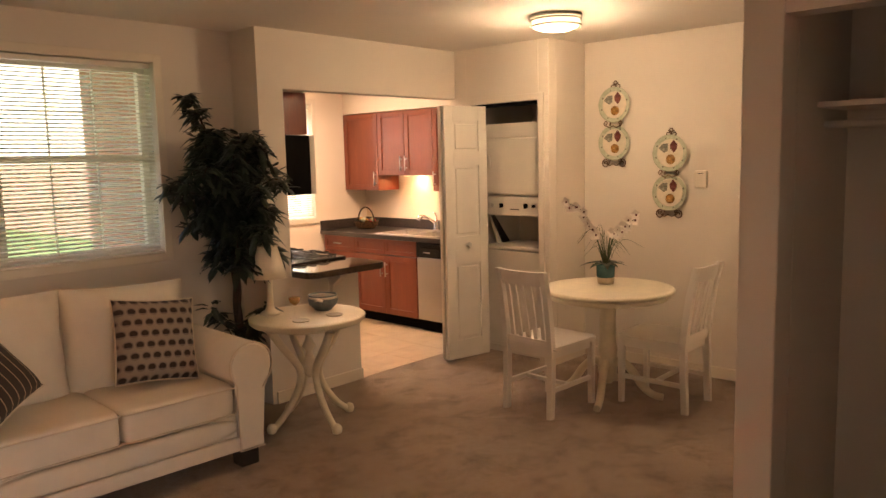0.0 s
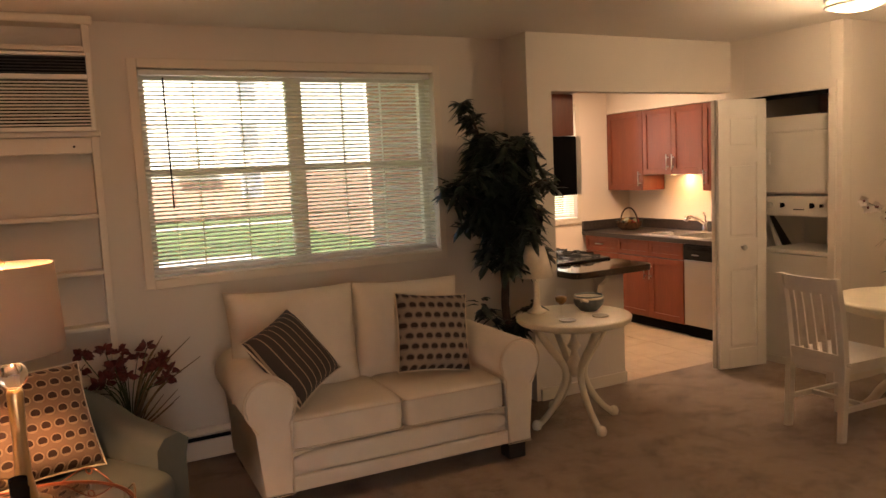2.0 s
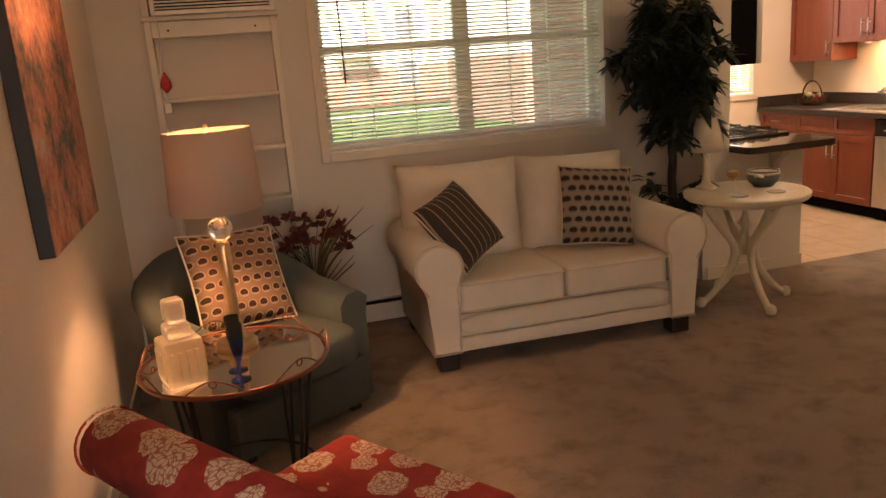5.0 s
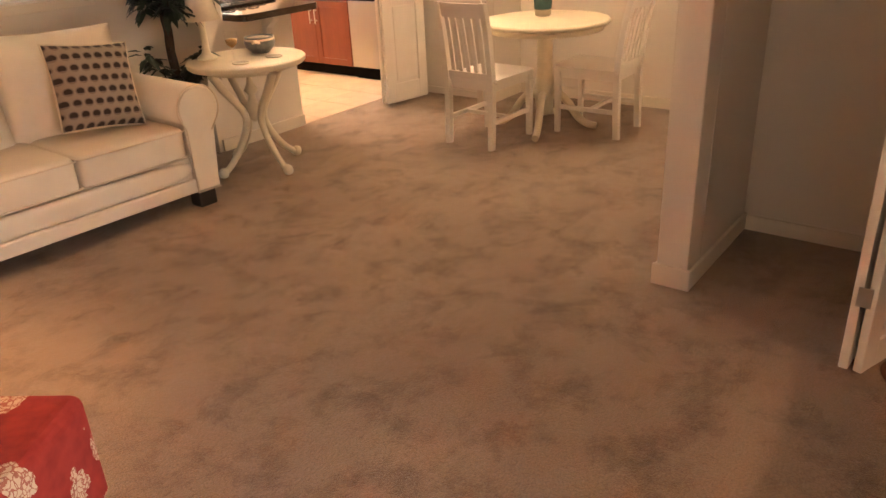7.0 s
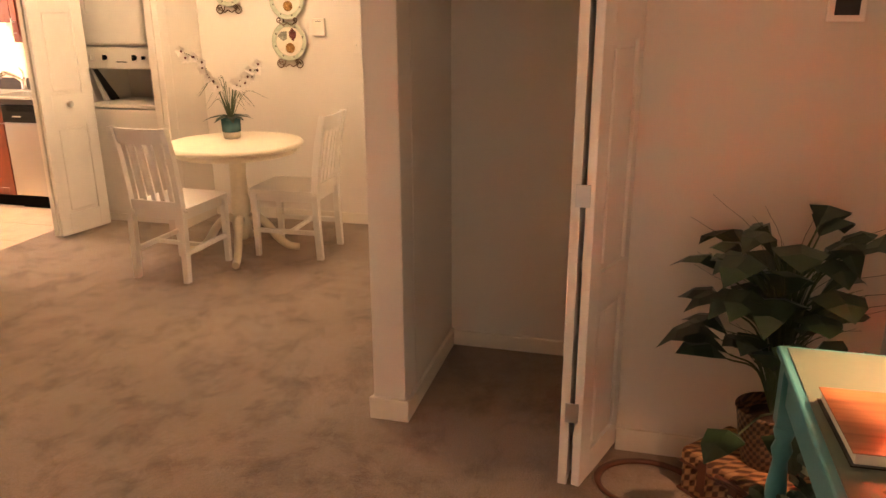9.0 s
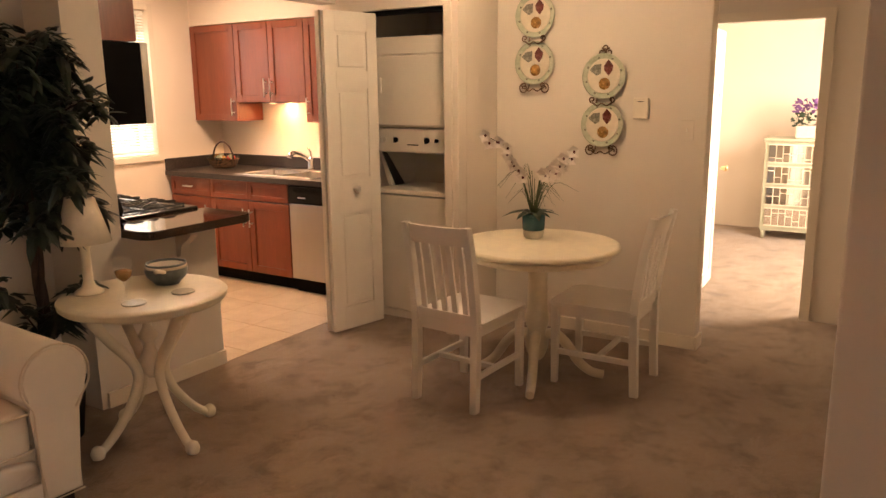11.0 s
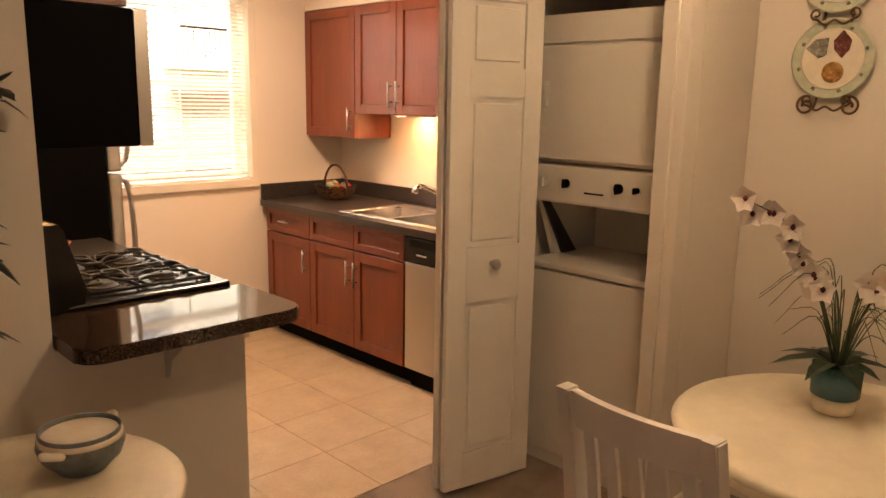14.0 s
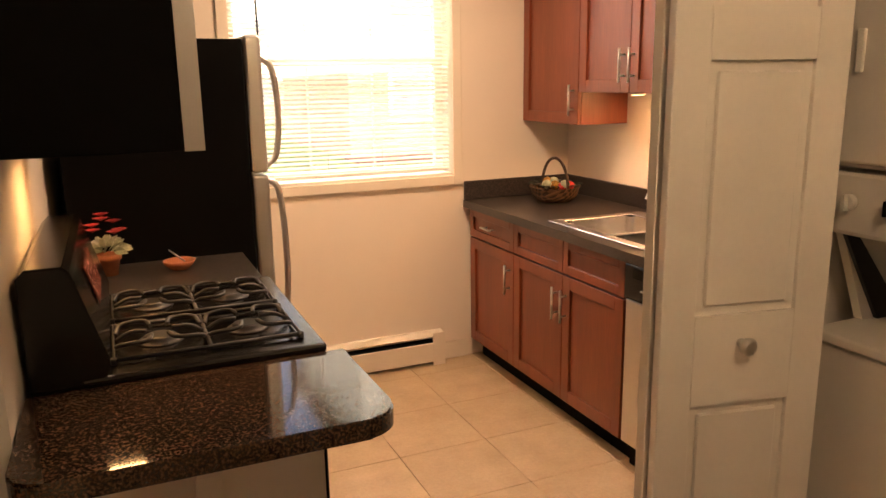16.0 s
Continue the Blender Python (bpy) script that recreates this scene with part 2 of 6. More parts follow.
def make_counter(name, base, fleck, rough):
    m, n, l, b = nodes_of(name, rough)
    v = coords(n, l)
    k = n.new("ShaderNodeTexVoronoi")
    k.inputs["Scale"].default_value = 190
    l.new(v, k.inputs["Vector"])
    f = tex_noise(n, l, v, 150, 2, 0.6)
    big = tex_noise(n, l, v, 6, 3)
    c = ramp(n, l, f, [(0.44, base), (0.62, fleck)])
    c2 = ramp(n, l, big, [(0.3, (0.75, 0.75, 0.75)), (0.7, (1, 1, 1))])
    c3 = ramp(n, l, k.outputs[0], [(0.2, (0.6, 0.6, 0.6)), (0.6, (1, 1, 1))])
    c = mix_color(n, l, 0.6, c, c2, "MULTIPLY")
    l.new(mix_color(n, l, 0.7, c, c3, "MULTIPLY"), b.inputs["Base Color"])
    return m


COUNTER = make_counter("speckled_laminate", (0.016, 0.010, 0.007), (0.115, 0.066, 0.040), 0.06)
COUNTER_MATT = make_counter("speckled_worktop", (0.028, 0.023, 0.021), (0.075, 0.060, 0.050), 0.28)


def make_tile():
    m, n, l, b = nodes_of("vinyl_tile", 0.34)
    info = n.new("ShaderNodeObjectInfo")
    v = coords(n, l)
    add = n.new("ShaderNodeVectorMath")
    add.operation = "ADD"
    l.new(v, add.inputs[0])
    comb = n.new("ShaderNodeCombineXYZ")
    l.new(math_node(n, l, "MULTIPLY", info.outputs["Random"], 37.0), comb.inputs[0])
    l.new(comb.outputs[0], add.inputs[1])
    a = tex_noise(n, l, add.outputs[0], 5, 5, 0.65)
    f = tex_noise(n, l, add.outputs[0], 70, 3)
    c = ramp(n, l, a, [(0.3, (0.50, 0.36, 0.22)), (0.7, (0.64, 0.49, 0.32))])
    c2 = ramp(n, l, f, [(0.3, (0.86, 0.85, 0.84)), (0.7, (1, 1, 1))])
    c = mix_color(n, l, 0.7, c, c2, "MULTIPLY")
    t = ramp(n, l, info.outputs["Random"], [(0.0, (0.93, 0.92, 0.91)), (1.0, (1, 1, 1))])
    l.new(mix_color(n, l, 1.0, c, t, "MULTIPLY"), b.inputs["Base Color"])
    bump(n, l, b, a, 0.05, 0.003)
    return m


TILE = make_tile()
GROUT = plain("grout", (0.60, 0.46, 0.31), 0.9, vary=0.1)


def make_brick():
    m, n, l, b = nodes_of("brickwork", 0.9)
    k = n.new("ShaderNodeTexBrick")
    k.inputs["Color1"].default_value, k.inputs["Color2"].default_value = (0.42, 0.19, 0.12, 1), (0.50, 0.26, 0.17, 1)
    k.inputs["Mortar"].default_value = (0.45, 0.38, 0.30, 1)
    k.inputs["Scale"].default_value, k.inputs["Mortar Size"].default_value = 1.0, 0.008
    k.inputs["Brick Width"].default_value, k.inputs["Row Height"].default_value = 0.21, 0.075
    mp = n.new("ShaderNodeMapping")
    mp.inputs["Rotation"].default_value = (radians(90), 0, 0)
    v = coords(n, l)
    sep = n.new("ShaderNodeSeparateXYZ")
    l.new(v, sep.inputs[0])
    comb = n.new("ShaderNodeCombineXYZ")
    l.new(math_node(n, l, "ADD", sep.outputs[0], sep.outputs[1]), comb.inputs[0])
    l.new(sep.outputs[2], comb.inputs[1])
    l.new(comb.outputs[0], k.inputs["Vector"])
    f = tex_noise(n, l, v, 2, 4)
    c2 = ramp(n, l, f, [(0.3, (0.8, 0.8, 0.8)), (0.7, (1, 1, 1))])
    l.new(mix_color(n, l, 0.8, k.outputs[0], c2, "MULTIPLY"), b.inputs["Base Color"])
    bump(n, l, b, k.outputs[1], -0.5, 0.01)
    return m


BRICK = make_brick()


def make_floral():
    """Cream flower heads with veined petals on red cloth."""
    m, n, l, b = nodes_of("red_floral_cloth", 0.9)
    v = coords(n, l)
    w = tex_noise(n, l, v, 22, 2)
    k = n.new("ShaderNodeTexVoronoi")
    k.inputs["Scale"].default_value, k.inputs["Randomness"].default_value = 7.2, 0.6
    mixv = n.new("ShaderNodeVectorMath")
    mixv.operation = "ADD"
    l.new(v, mixv.inputs[0])
    sc = n.new("ShaderNodeVectorMath")
    sc.operation = "SCALE"
    sc.inputs["Scale"].default_value = 0.045
    nz = n.new("ShaderNodeTexNoise")
    nz.inputs["Scale"].default_value = 26
    l.new(v, nz.inputs["Vector"])
    l.new(nz.outputs["Color"], sc.inputs[0])
    l.new(sc.outputs[0], mixv.inputs[1])
    l.new(mixv.outputs[0], k.inputs["Vector"])
    head = math_node(n, l, "LESS_THAN", k.outputs["Distance"], 0.43)
    k2 = n.new("ShaderNodeTexVoronoi")
    k2.feature = "DISTANCE_TO_EDGE"
    k2.inputs["Scale"].default_value = 62
    l.new(mixv.outputs[0], k2.inputs["Vector"])
    vein = math_node(n, l, "GREATER_THAN", k2.outputs["Distance"], 0.09)
    mask = math_node(n, l, "MULTIPLY", head, math_node(n, l, "ADD", math_node(n, l, "MULTIPLY", vein, 0.75), 0.25))
    red = ramp(n, l, w, [(0.3, (0.30, 0.024, 0.018)), (0.7, (0.40, 0.038, 0.027))])
    l.new(mix_color(n, l, mask, red, (0.70, 0.54, 0.38)), b.inputs["Base Color"])
    bump(n, l, b, tex_noise(n, l, v, 350, 2), 0.25, 0.002)
    return m


FLORAL = make_floral()


def make_ovals(name, ground, spot, ring, per=17.0):
    """Rows of dark ovals, every second row shifted."""
    m, n, l, b = nodes_of(name, 0.92)
    sep = n.new("ShaderNodeSeparateXYZ")
    l.new(coords(n, l), sep.inputs[0])
    vy = math_node(n, l, "MULTIPLY", sep.outputs[1], per)
    row = math_node(n, l, "FLOOR", vy)
    vx = math_node(n, l, "ADD", math_node(n, l, "MULTIPLY", sep.outputs[0], per * 1.05), math_node(n, l, "MULTIPLY", row, 0.5))
    fx = math_node(n, l, "SUBTRACT", math_node(n, l, "FRACT", vx), 0.5)
    fy = math_node(n, l, "SUBTRACT", math_node(n, l, "FRACT", vy), 0.5)
    d = math_node(n, l, "SQRT", math_node(n, l, "ADD", math_node(n, l, "MULTIPLY", fx, fx), math_node(n, l, "MULTIPLY", math_node(n, l, "MULTIPLY", fy, fy), 1.5)))
    inner = math_node(n, l, "LESS_THAN", d, 0.33)
    outer = math_node(n, l, "LESS_THAN", d, 0.44)
    lower = math_node(n, l, "GREATER_THAN", fy, -0.18)
    c = mix_color(n, l, outer, ground, ring)
    c = mix_color(n, l, math_node(n, l, "MULTIPLY", inner, lower), c, spot)
    f = tex_noise(n, l, coords(n, l), 300, 2)
    l.new(mix_color(n, l, 0.6, c, ramp(n, l, f, [(0.3, (0.7, 0.7, 0.7)), (0.7, (1, 1, 1))]), "MULTIPLY"), b.inputs["Base Color"])
    bump(n, l, b, f, 0.25, 0.002)
    return m


OVALS = make_ovals("taupe_oval_cloth", (0.30, 0.235, 0.18), (0.035, 0.020, 0.015), (0.20, 0.15, 0.12))
OVALS_WARM = make_ovals("cream_oval_cloth", (0.28, 0.18, 0.12), (0.055, 0.026, 0.018), (0.42, 0.30, 0.20), 17.0)


def make_stripes():
    m, n, l, b = nodes_of("brown_striped_cloth", 0.92)
    sep = n.new("ShaderNodeSeparateXYZ")
    l.new(coords(n, l), sep.inputs[0])
    fr = math_node(n, l, "FRACT", math_node(n, l, "MULTIPLY", sep.outputs[0], 20.0))
    k = math_node(n, l, "LESS_THAN", fr, 0.13)
    c = mix_color(n, l, k, (0.050, 0.036, 0.028), (0.40, 0.29, 0.19))
    f = tex_noise(n, l, coords(n, l), 300, 2)
    l.new(mix_color(n, l, 0.6, c, ramp(n, l, f, [(0.3, (0.7, 0.7, 0.7)), (0.7, (1, 1, 1))]), "MULTIPLY"), b.inputs["Base Color"])
    bump(n, l, b, f, 0.25, 0.002)
    return m


STRIPES = make_stripes()


def make_wicker(name, a_col, b_col, per):
    m, n, l, b = nodes_of(name, 0.6)
    sep = n.new("ShaderNodeSeparateXYZ")
    l.new(coords(n, l), sep.inputs[0])
    u = math_node(n, l, "MULTIPLY", math_node(n, l, "ADD", sep.outputs[0], sep.outputs[1]), per)
    w = math_node(n, l, "MULTIPLY", math_node(n, l, "ADD", sep.outputs[2], math_node(n, l, "MULTIPLY", sep.outputs[1], 0.6)), per)
    s = math_node(n, l, "MULTIPLY", math_node(n, l, "SINE", math_node(n, l, "MULTIPLY", u, 6.283)), math_node(n, l, "SINE", math_node(n, l, "MULTIPLY", w, 6.283)))
    k = math_node(n, l, "ADD", math_node(n, l, "MULTIPLY", s, 0.5), 0.5)
    l.new(ramp(n, l, k, [(0.35, a_col), (0.6, b_col)]), b.inputs["Base Color"])
    bump(n, l, b, k, 0.8, 0.006)
    return m


WICKER = make_wicker("woven_wicker", (0.10, 0.038, 0.016), (0.42, 0.22, 0.10), 22.0)
WICKER_POT = make_wicker("dark_woven_pot", (0.045, 0.022, 0.012), (0.20, 0.11, 0.055), 30.0)


def make_painting():
    m, n, l, b = nodes_of("abstract_oil_paint", 0.55)
    v = coords(n, l)
    a = tex_noise(n, l, v, 4.5, 5, 0.7)
    f = tex_noise(n, l, v, 26, 4, 0.7)
    s = math_node(n, l, "ADD", math_node(n, l, "MULTIPLY", a, 0.75), math_node(n, l, "MULTIPLY", f, 0.25))
    c = ramp(n, l, s, [(0.30, (0.02, 0.03, 0.035)), (0.42, (0.06, 0.085, 0.075)), (0.50, (0.42, 0.16, 0.10)), (0.57, (0.60, 0.26, 0.15)), (0.66, (0.55, 0.48, 0.36))])
    l.new(c, b.inputs["Base Color"])
    bump(n, l, b, f, 0.5, 0.006)
    return m


PAINTING = make_painting()


def make_plate():
    m, n, l, b = nodes_of("sage_plate_glaze", 0.22)
    v = coords(n, l)
    f = tex_noise(n, l, v, 30, 3)
    l.new(ramp(n, l, f, [(0.35, (0.42, 0.46, 0.33)), (0.65, (0.56, 0.57, 0.43))]), b.inputs["Base Color"])
    return m


PLATE_RIM = make_plate()
PLATE_WHITE = plain("ivory_glaze", (0.74, 0.66, 0.52), 0.2, vary=0.06, big=20, relief=0)
SHELL_BROWN = plain("shell_brown_glaze", (0.15, 0.045, 0.035), 0.25, vary=0.4, big=60)
SHELL_OCHRE = plain("shell_ochre_glaze", (0.42, 0.22, 0.06), 0.25, vary=0.4, big=60)
SHELL_GREY = plain("shell_grey_glaze", (0.26, 0.24, 0.19), 0.25, vary=0.4, big=60)


def make_red_shade():
    m, n, l, b = nodes_of("red_patterned_shade", 0.9)
    v = coords(n, l)
    k = n.new("ShaderNodeTexVoronoi")
    k.inputs["Scale"].default_value = 22
    l.new(v, k.inputs["Vector"])
    c = ramp(n, l, k.outputs["Distance"], [(0.36, (0.36, 0.08, 0.05)), (0.42, (0.66, 0.22, 0.12))])
    l.new(c, b.inputs["Base Color"])
    t = n.new("ShaderNodeBsdfTranslucent")
    l.new(c, t.inputs[0])
    x = n.new("ShaderNodeMixShader")
    x.inputs[0].default_value = 0.48
    l.new(b.outputs[0], x.inputs[1])
    l.new(t.outputs[0], x.inputs[2])
    l.new(x.outputs[0], n["Material Output"].inputs[0])
    return m


RED_SHADE = make_red_shade()
MIRROR = plain("mirror_top", (0.75, 0.72, 0.66), 0.06, 1.0, vary=0.03, relief=0)


# ---- mesh helpers ----
def add_box(bm, x0, x1, y0, y1, z0, z1, bevel=0.0, seg=2, m=None):
    k = bmesh.new()
    bmesh.ops.create_cube(k, size=1)
    for v in k.verts:
        v.co = Vector((x0 + (v.co.x + 0.5) * (x1 - x0), y0 + (v.co.y + 0.5) * (y1 - y0), z0 + (v.co.z + 0.5) * (z1 - z0)))
    if bevel:
        bmesh.ops.bevel(k, geom=k.edges[:], offset=bevel, segments=seg, affect="EDGES", profile=0.5)
    return merge(bm, k, m)


def merge(bm, k, m=None):
    if m is not None:
        k.transform(m)
    t = bpy.data.meshes.new("t")
    k.to_mesh(t)
    k.free()
    bm.from_mesh(t)
    bpy.data.meshes.remove(t)
    return bm


def add_lathe(bm, profile, seg=24, m=None, squash=1.0):
    """profile: (radius, z) from bottom to top."""
    k = bmesh.new()
    rings = []
    for r, z in profile:
        r = max(r, 1e-4)
        rings.append([k.verts.new((r * math.cos(2 * math.pi * i / seg), squash * r * math.sin(2 * math.pi * i / seg), z)) for i in range(seg)])
    for a, b in zip(rings, rings[1:]):
        for i in range(seg):
            k.faces.new((a[i], a[(i + 1) % seg], b[(i + 1) % seg], b[i]))
    k.faces.new(rings[0][::-1])
    k.faces.new(rings[-1])
    for f in k.faces:
        f.smooth = len(f.verts) == 4
    return merge(bm, k, m)


def add_tube(bm, pts, r, seg=8, r_end=None, closed=False):
    """A round bar along points, tapering to r_end."""
    pts = [Vector(p) for p in pts]
    k = bmesh.new()
    rings, n = [], len(pts)
    side = None
    for i, p in enumerate(pts):
        a = pts[(i - 1) % n] if closed else pts[max(i - 1, 0)]
        b = pts[(i + 1) % n] if closed else pts[min(i + 1, n - 1)]
        d = (b - a).normalized()
        if side is None:
            side = d.orthogonal().normalized()
        side = (side - d * side.dot(d)).normalized()
        up = d.cross(side)
        f = i / max(n - 1, 1)
        q = r + ((r_end if r_end is not None else r) - r) * f
        rings.append([k.verts.new(p + (side * math.cos(2 * math.pi * j / seg) + up * math.sin(2 * math.pi * j / seg)) * q) for j in range(seg)])
    pairs = list(zip(rings, rings[1:])) + ([(rings[-1], rings[0])] if closed else [])
    for a, b in pairs:
        for j in range(seg):
            k.faces.new((a[j], a[(j + 1) % seg], b[(j + 1) % seg], b[j])).smooth = True
    if not closed:
        k.faces.new(rings[0][::-1])
        k.faces.new(rings[-1])
    return merge(bm, k)


def curve_pts(ctrl, n=10):
    """Smooth points through control points."""
    c = [Vector(p) for p in ctrl]
    c = [c[0] * 2 - c[1]] + c + [c[-1] * 2 - c[-2]]
    out = []
    for i in range(1, len(c) - 2):
        for j in range(n):
            t = j / n
            p0, p1, p2, p3 = c[i - 1:i + 3]
            out.append(0.5 * (2 * p1 + (p2 - p0) * t + (2 * p0 - 5 * p1 + 4 * p2 - p3) * t * t + (3 * p1 - p0 - 3 * p2 + p3) * t ** 3))
    out.append(c[-2])
    return out


def add_soft(bm, w, d, h, e=0.35, m=None, nu=28, nv=14):
    """A stuffed block: a superellipsoid of size w, d, h about its centre."""
    k = bmesh.new()
    sp = lambda a, q: math.copysign(abs(a) ** q, a)
    rows = []
    for j in range(nv + 1):
        v = -math.pi / 2 + math.pi * j / nv
        rows.append([k.verts.new((w / 2 * sp(math.cos(v), e) * sp(math.cos(2 * math.pi * i / nu), e), d / 2 * sp(math.cos(v), e) * sp(math.sin(2 * math.pi * i / nu), e), h / 2 * sp(math.sin(v), e * 1.5))) for i in range(nu)])
    for a, b in zip(rows, rows[1:]):
        for i in range(nu):
            k.faces.new((a[i], a[(i + 1) % nu], b[(i + 1) % nu], b[i])).smooth = True
    bmesh.ops.remove_doubles(k, verts=k.verts[:], dist=1e-5)
    return merge(bm, k, m)


def add_pillow(bm, w, h, thick, m=None, n=18):
    """A square throw pillow in its xy plane, thin at the seams, with pointed corners."""
    k = bmesh.new()
    for s in (1, -1):
        grid = []
        for j in range(n + 1):
            row = []
            for i in range(n + 1):
                u, v = -1 + 2 * i / n, -1 + 2 * j / n
                fx = 1 - 0.06 * (1 - abs(v) ** 2)
                fy = 1 - 0.06 * (1 - abs(u) ** 2)
                z = s * thick / 2 * ((1 - u ** 4) * (1 - v ** 4)) ** 0.6
                row.append(k.verts.new((u * w / 2 * fx, v * h / 2 * fy, z)))
            grid.append(row)
        for j in range(n):
            for i in range(n):
                q = (grid[j][i], grid[j][i + 1], grid[j + 1][i + 1], grid[j + 1][i])
                k.faces.new(q if s > 0 else q[::-1]).smooth = True
    bmesh.ops.remove_doubles(k, verts=k.verts[:], dist=1e-5)
    return merge(bm, k, m)


def pillow_edge(w, h, n=16):
    pts = []
    for a in range(4):
        for i in range(n):
            t = -1 + 2 * i / n
            f = 1 - 0.06 * (1 - t * t)
            pts.append([(t * w / 2, -h / 2 * f, 0), (w / 2 * f, t * h / 2, 0), (-t * w / 2, h / 2 * f, 0), (-w / 2 * f, -t * h / 2, 0)][a])
    return pts


def add_extrude(bm, outline, z0, z1, m=None, bevel=0.0):
    """An outline in xy, pulled from z0 to z1."""
    k = bmesh.new()
    a = [k.verts.new((x, y, z0)) for x, y in outline]
    b = [k.verts.new((x, y, z1)) for x, y in outline]
    n = len(a)
    k.faces.new(a[::-1])
    k.faces.new(b)
    for i in range(n):
        k.faces.new((a[i], a[(i + 1) % n], b[(i + 1) % n], b[i]))
    if bevel:
        es = [e for e in k.edges if abs(e.verts[0].co.z - e.verts[1].co.z) < 1e-6]
        bmesh.ops.bevel(k, geom=es, offset=bevel, segments=2, affect="EDGES")
    bmesh.ops.recalc_face_normals(k, faces=k.faces[:])
    return merge(bm, k, m)


def add_leaf(verts, faces, base, way, side, length, width, droop=0.25):
    """One pointed leaf of four faces, folded along its rib."""
    up = way.cross(side).normalized()
    p0, p3 = base, base + way * length - Vector((0, 0, droop * length))
    p1, p2 = base + way * length * 0.35, base + way * length * 0.7 - Vector((0, 0, droop * length * 0.45))
    i = len(verts)
    verts += [p0, p1 + side * width / 2 + up * width * 0.15, p1, p1 - side * width / 2 + up * width * 0.15,
              p2 + side * width * 0.36 + up * width * 0.1, p2, p2 - side * width * 0.36 + up * width * 0.1, p3]
    faces += [(i, i + 2, i + 1), (i, i + 3, i + 2), (i + 1, i + 2, i + 5, i + 4), (i + 2, i + 3, i + 6, i + 5), (i + 4, i + 5, i + 7), (i + 5, i + 6, i + 7)]


def link_mesh(name, me, material, parent=None, label=""):
    me.materials.append(material)
    ob = new(name, me)
    ob.parent = parent
    if label:
        ob["label"] = label
    return ob


def part(name, bm, material, parent, label="", smooth=False):
    me = bpy.data.meshes.new(name)
    if smooth:
        for f in bm.faces:
            f.smooth = True
    bm.to_mesh(me)
    bm.free()
    return link_mesh(name, me, material, parent, label)


def raw_part(name, verts, faces, material, parent, label=""):
    me = bpy.data.meshes.new(name)
    me.from_pydata([tuple(v) for v in verts], [], faces)
    me.update()
    return link_mesh(name, me, material, parent, label)


def thing(name, label, category, m, group=""):
    ob = new(name)
    ob.matrix_basis = m
    ob.empty_display_size = 0.1
    return tagged(ob, label, category, group)


def box_part(name, dims, material, parent, bevel=0.004, label=""):
    return part(name, add_box(bmesh.new(), *dims, bevel=bevel), material, parent, label)


def structure(name, boxes, material, label, category="wall", bevel=0.0):
    bm = bmesh.new()
    for d in boxes:
        add_box(bm, *d, bevel=bevel)
    return tagged(part(name, bm, material, None), label, category, kind="structure")


# ---- the shell ----
H = 2.53
LW = -0.20
YW = 4.55
YK = 6.46
XE = 5.857
XB = 6.28
structure("floor", [(-0.4, 6.9, -2.6, 4.25, -0.2, 0.0), (-0.4, 3.42, 4.25, 4.75, -0.2, 0.0), (6.9, 10.5, 0.0, 3.4, -0.2, 0.0)], CARPET, "brown cut-pile carpet with darker trodden marks", "floor")
structure("kitchen_subfloor", [(3.42, 6.4, 4.25, 6.6, -0.2, -0.008)], GROUT, "beige grout under the kitchen floor tiles", "floor")
structure("ceiling", [(-0.4, 6.9, -2.6, 6.8, H, H + 0.2), (6.9, 10.5, 0.0, 3.4, H, H + 0.2)], CEIL, "cream painted plaster ceiling", "ceiling")
structure("wall_west", [(LW - 0.15, LW, -2.6, YW + 0.25, 0, H)], WALL, "beige painted living room wall", "wall")
# window wall with its opening
WX0, WX1, WZ0, WZ1 = 1.018, 2.862, 1.095, 2.285
structure("wall_north", [(LW, WX0, YW, YW + 0.25, 0, H), (WX1, 3.42, YW, YW + 0.25, 0, H), (WX0, WX1, YW, YW + 0.25, 0, WZ0), (WX0, WX1, YW, YW + 0.25, WZ1, H)], WALL, "beige painted wall around the living room window", "wall")
structure("wall_kitchen_pier", [(3.42, 3.62, 4.25, 6.66, 0, H)], WALL, "beige painted pier between living room and kitchen", "wall")
structure("wall_kitchen_header", [(3.62, 5.36, 4.25, 4.37, 2.14, H)], WALL, "beige painted header over the kitchen opening", "wall")
structure("wall_half", [(3.62, 4.22, 4.25, 4.37, 0, 0.855)], WALL, "beige painted half wall under the breakfast counter", "wall")
KX0, KX1, KZ0, KZ1 = 4.40, 5.54, 1.05, 2.25
structure("wall_kitchen_north", [(3.62, KX0, YK, YK + 0.2, 0, H), (KX1, XB + 0.12, YK, YK + 0.2, 0, H), (KX0, KX1, YK, YK + 0.2, 0, KZ0), (KX0, KX1, YK, YK + 0.2, KZ1, H)], WALL_LIGHT, "peach cream painted kitchen window wall", "wall")
structure("wall_kitchen_east", [(XB, XB + 0.12, 3.305, YK, 0, H)], WALL_LIGHT, "peach cream painted wall behind the worktop", "wall")
structure("soffit", [(5.985, XB, 4.30, YK, 2.150, H)], WALL_LIGHT, "painted soffit over the wall cabinets", "wall")
structure("wall_closet_side", [(5.36, XB, 4.13, 4.30, 0, H)], WALL, "painted wall between laundry closet and kitchen", "wall")
structure("wall_laundry_front", [(5.36, 5.46, 3.305, 3.40, 0, H), (5.36, 5.46, 3.40, 4.13, 2.078, H)], WALL, "beige painted laundry closet front", "wall", bevel=0.004)
structure("wall_laundry_return", [(5.46, XB, 3.305, 3.395, 0, H)], WALL, "beige painted return wall beside the laundry closet", "wall")
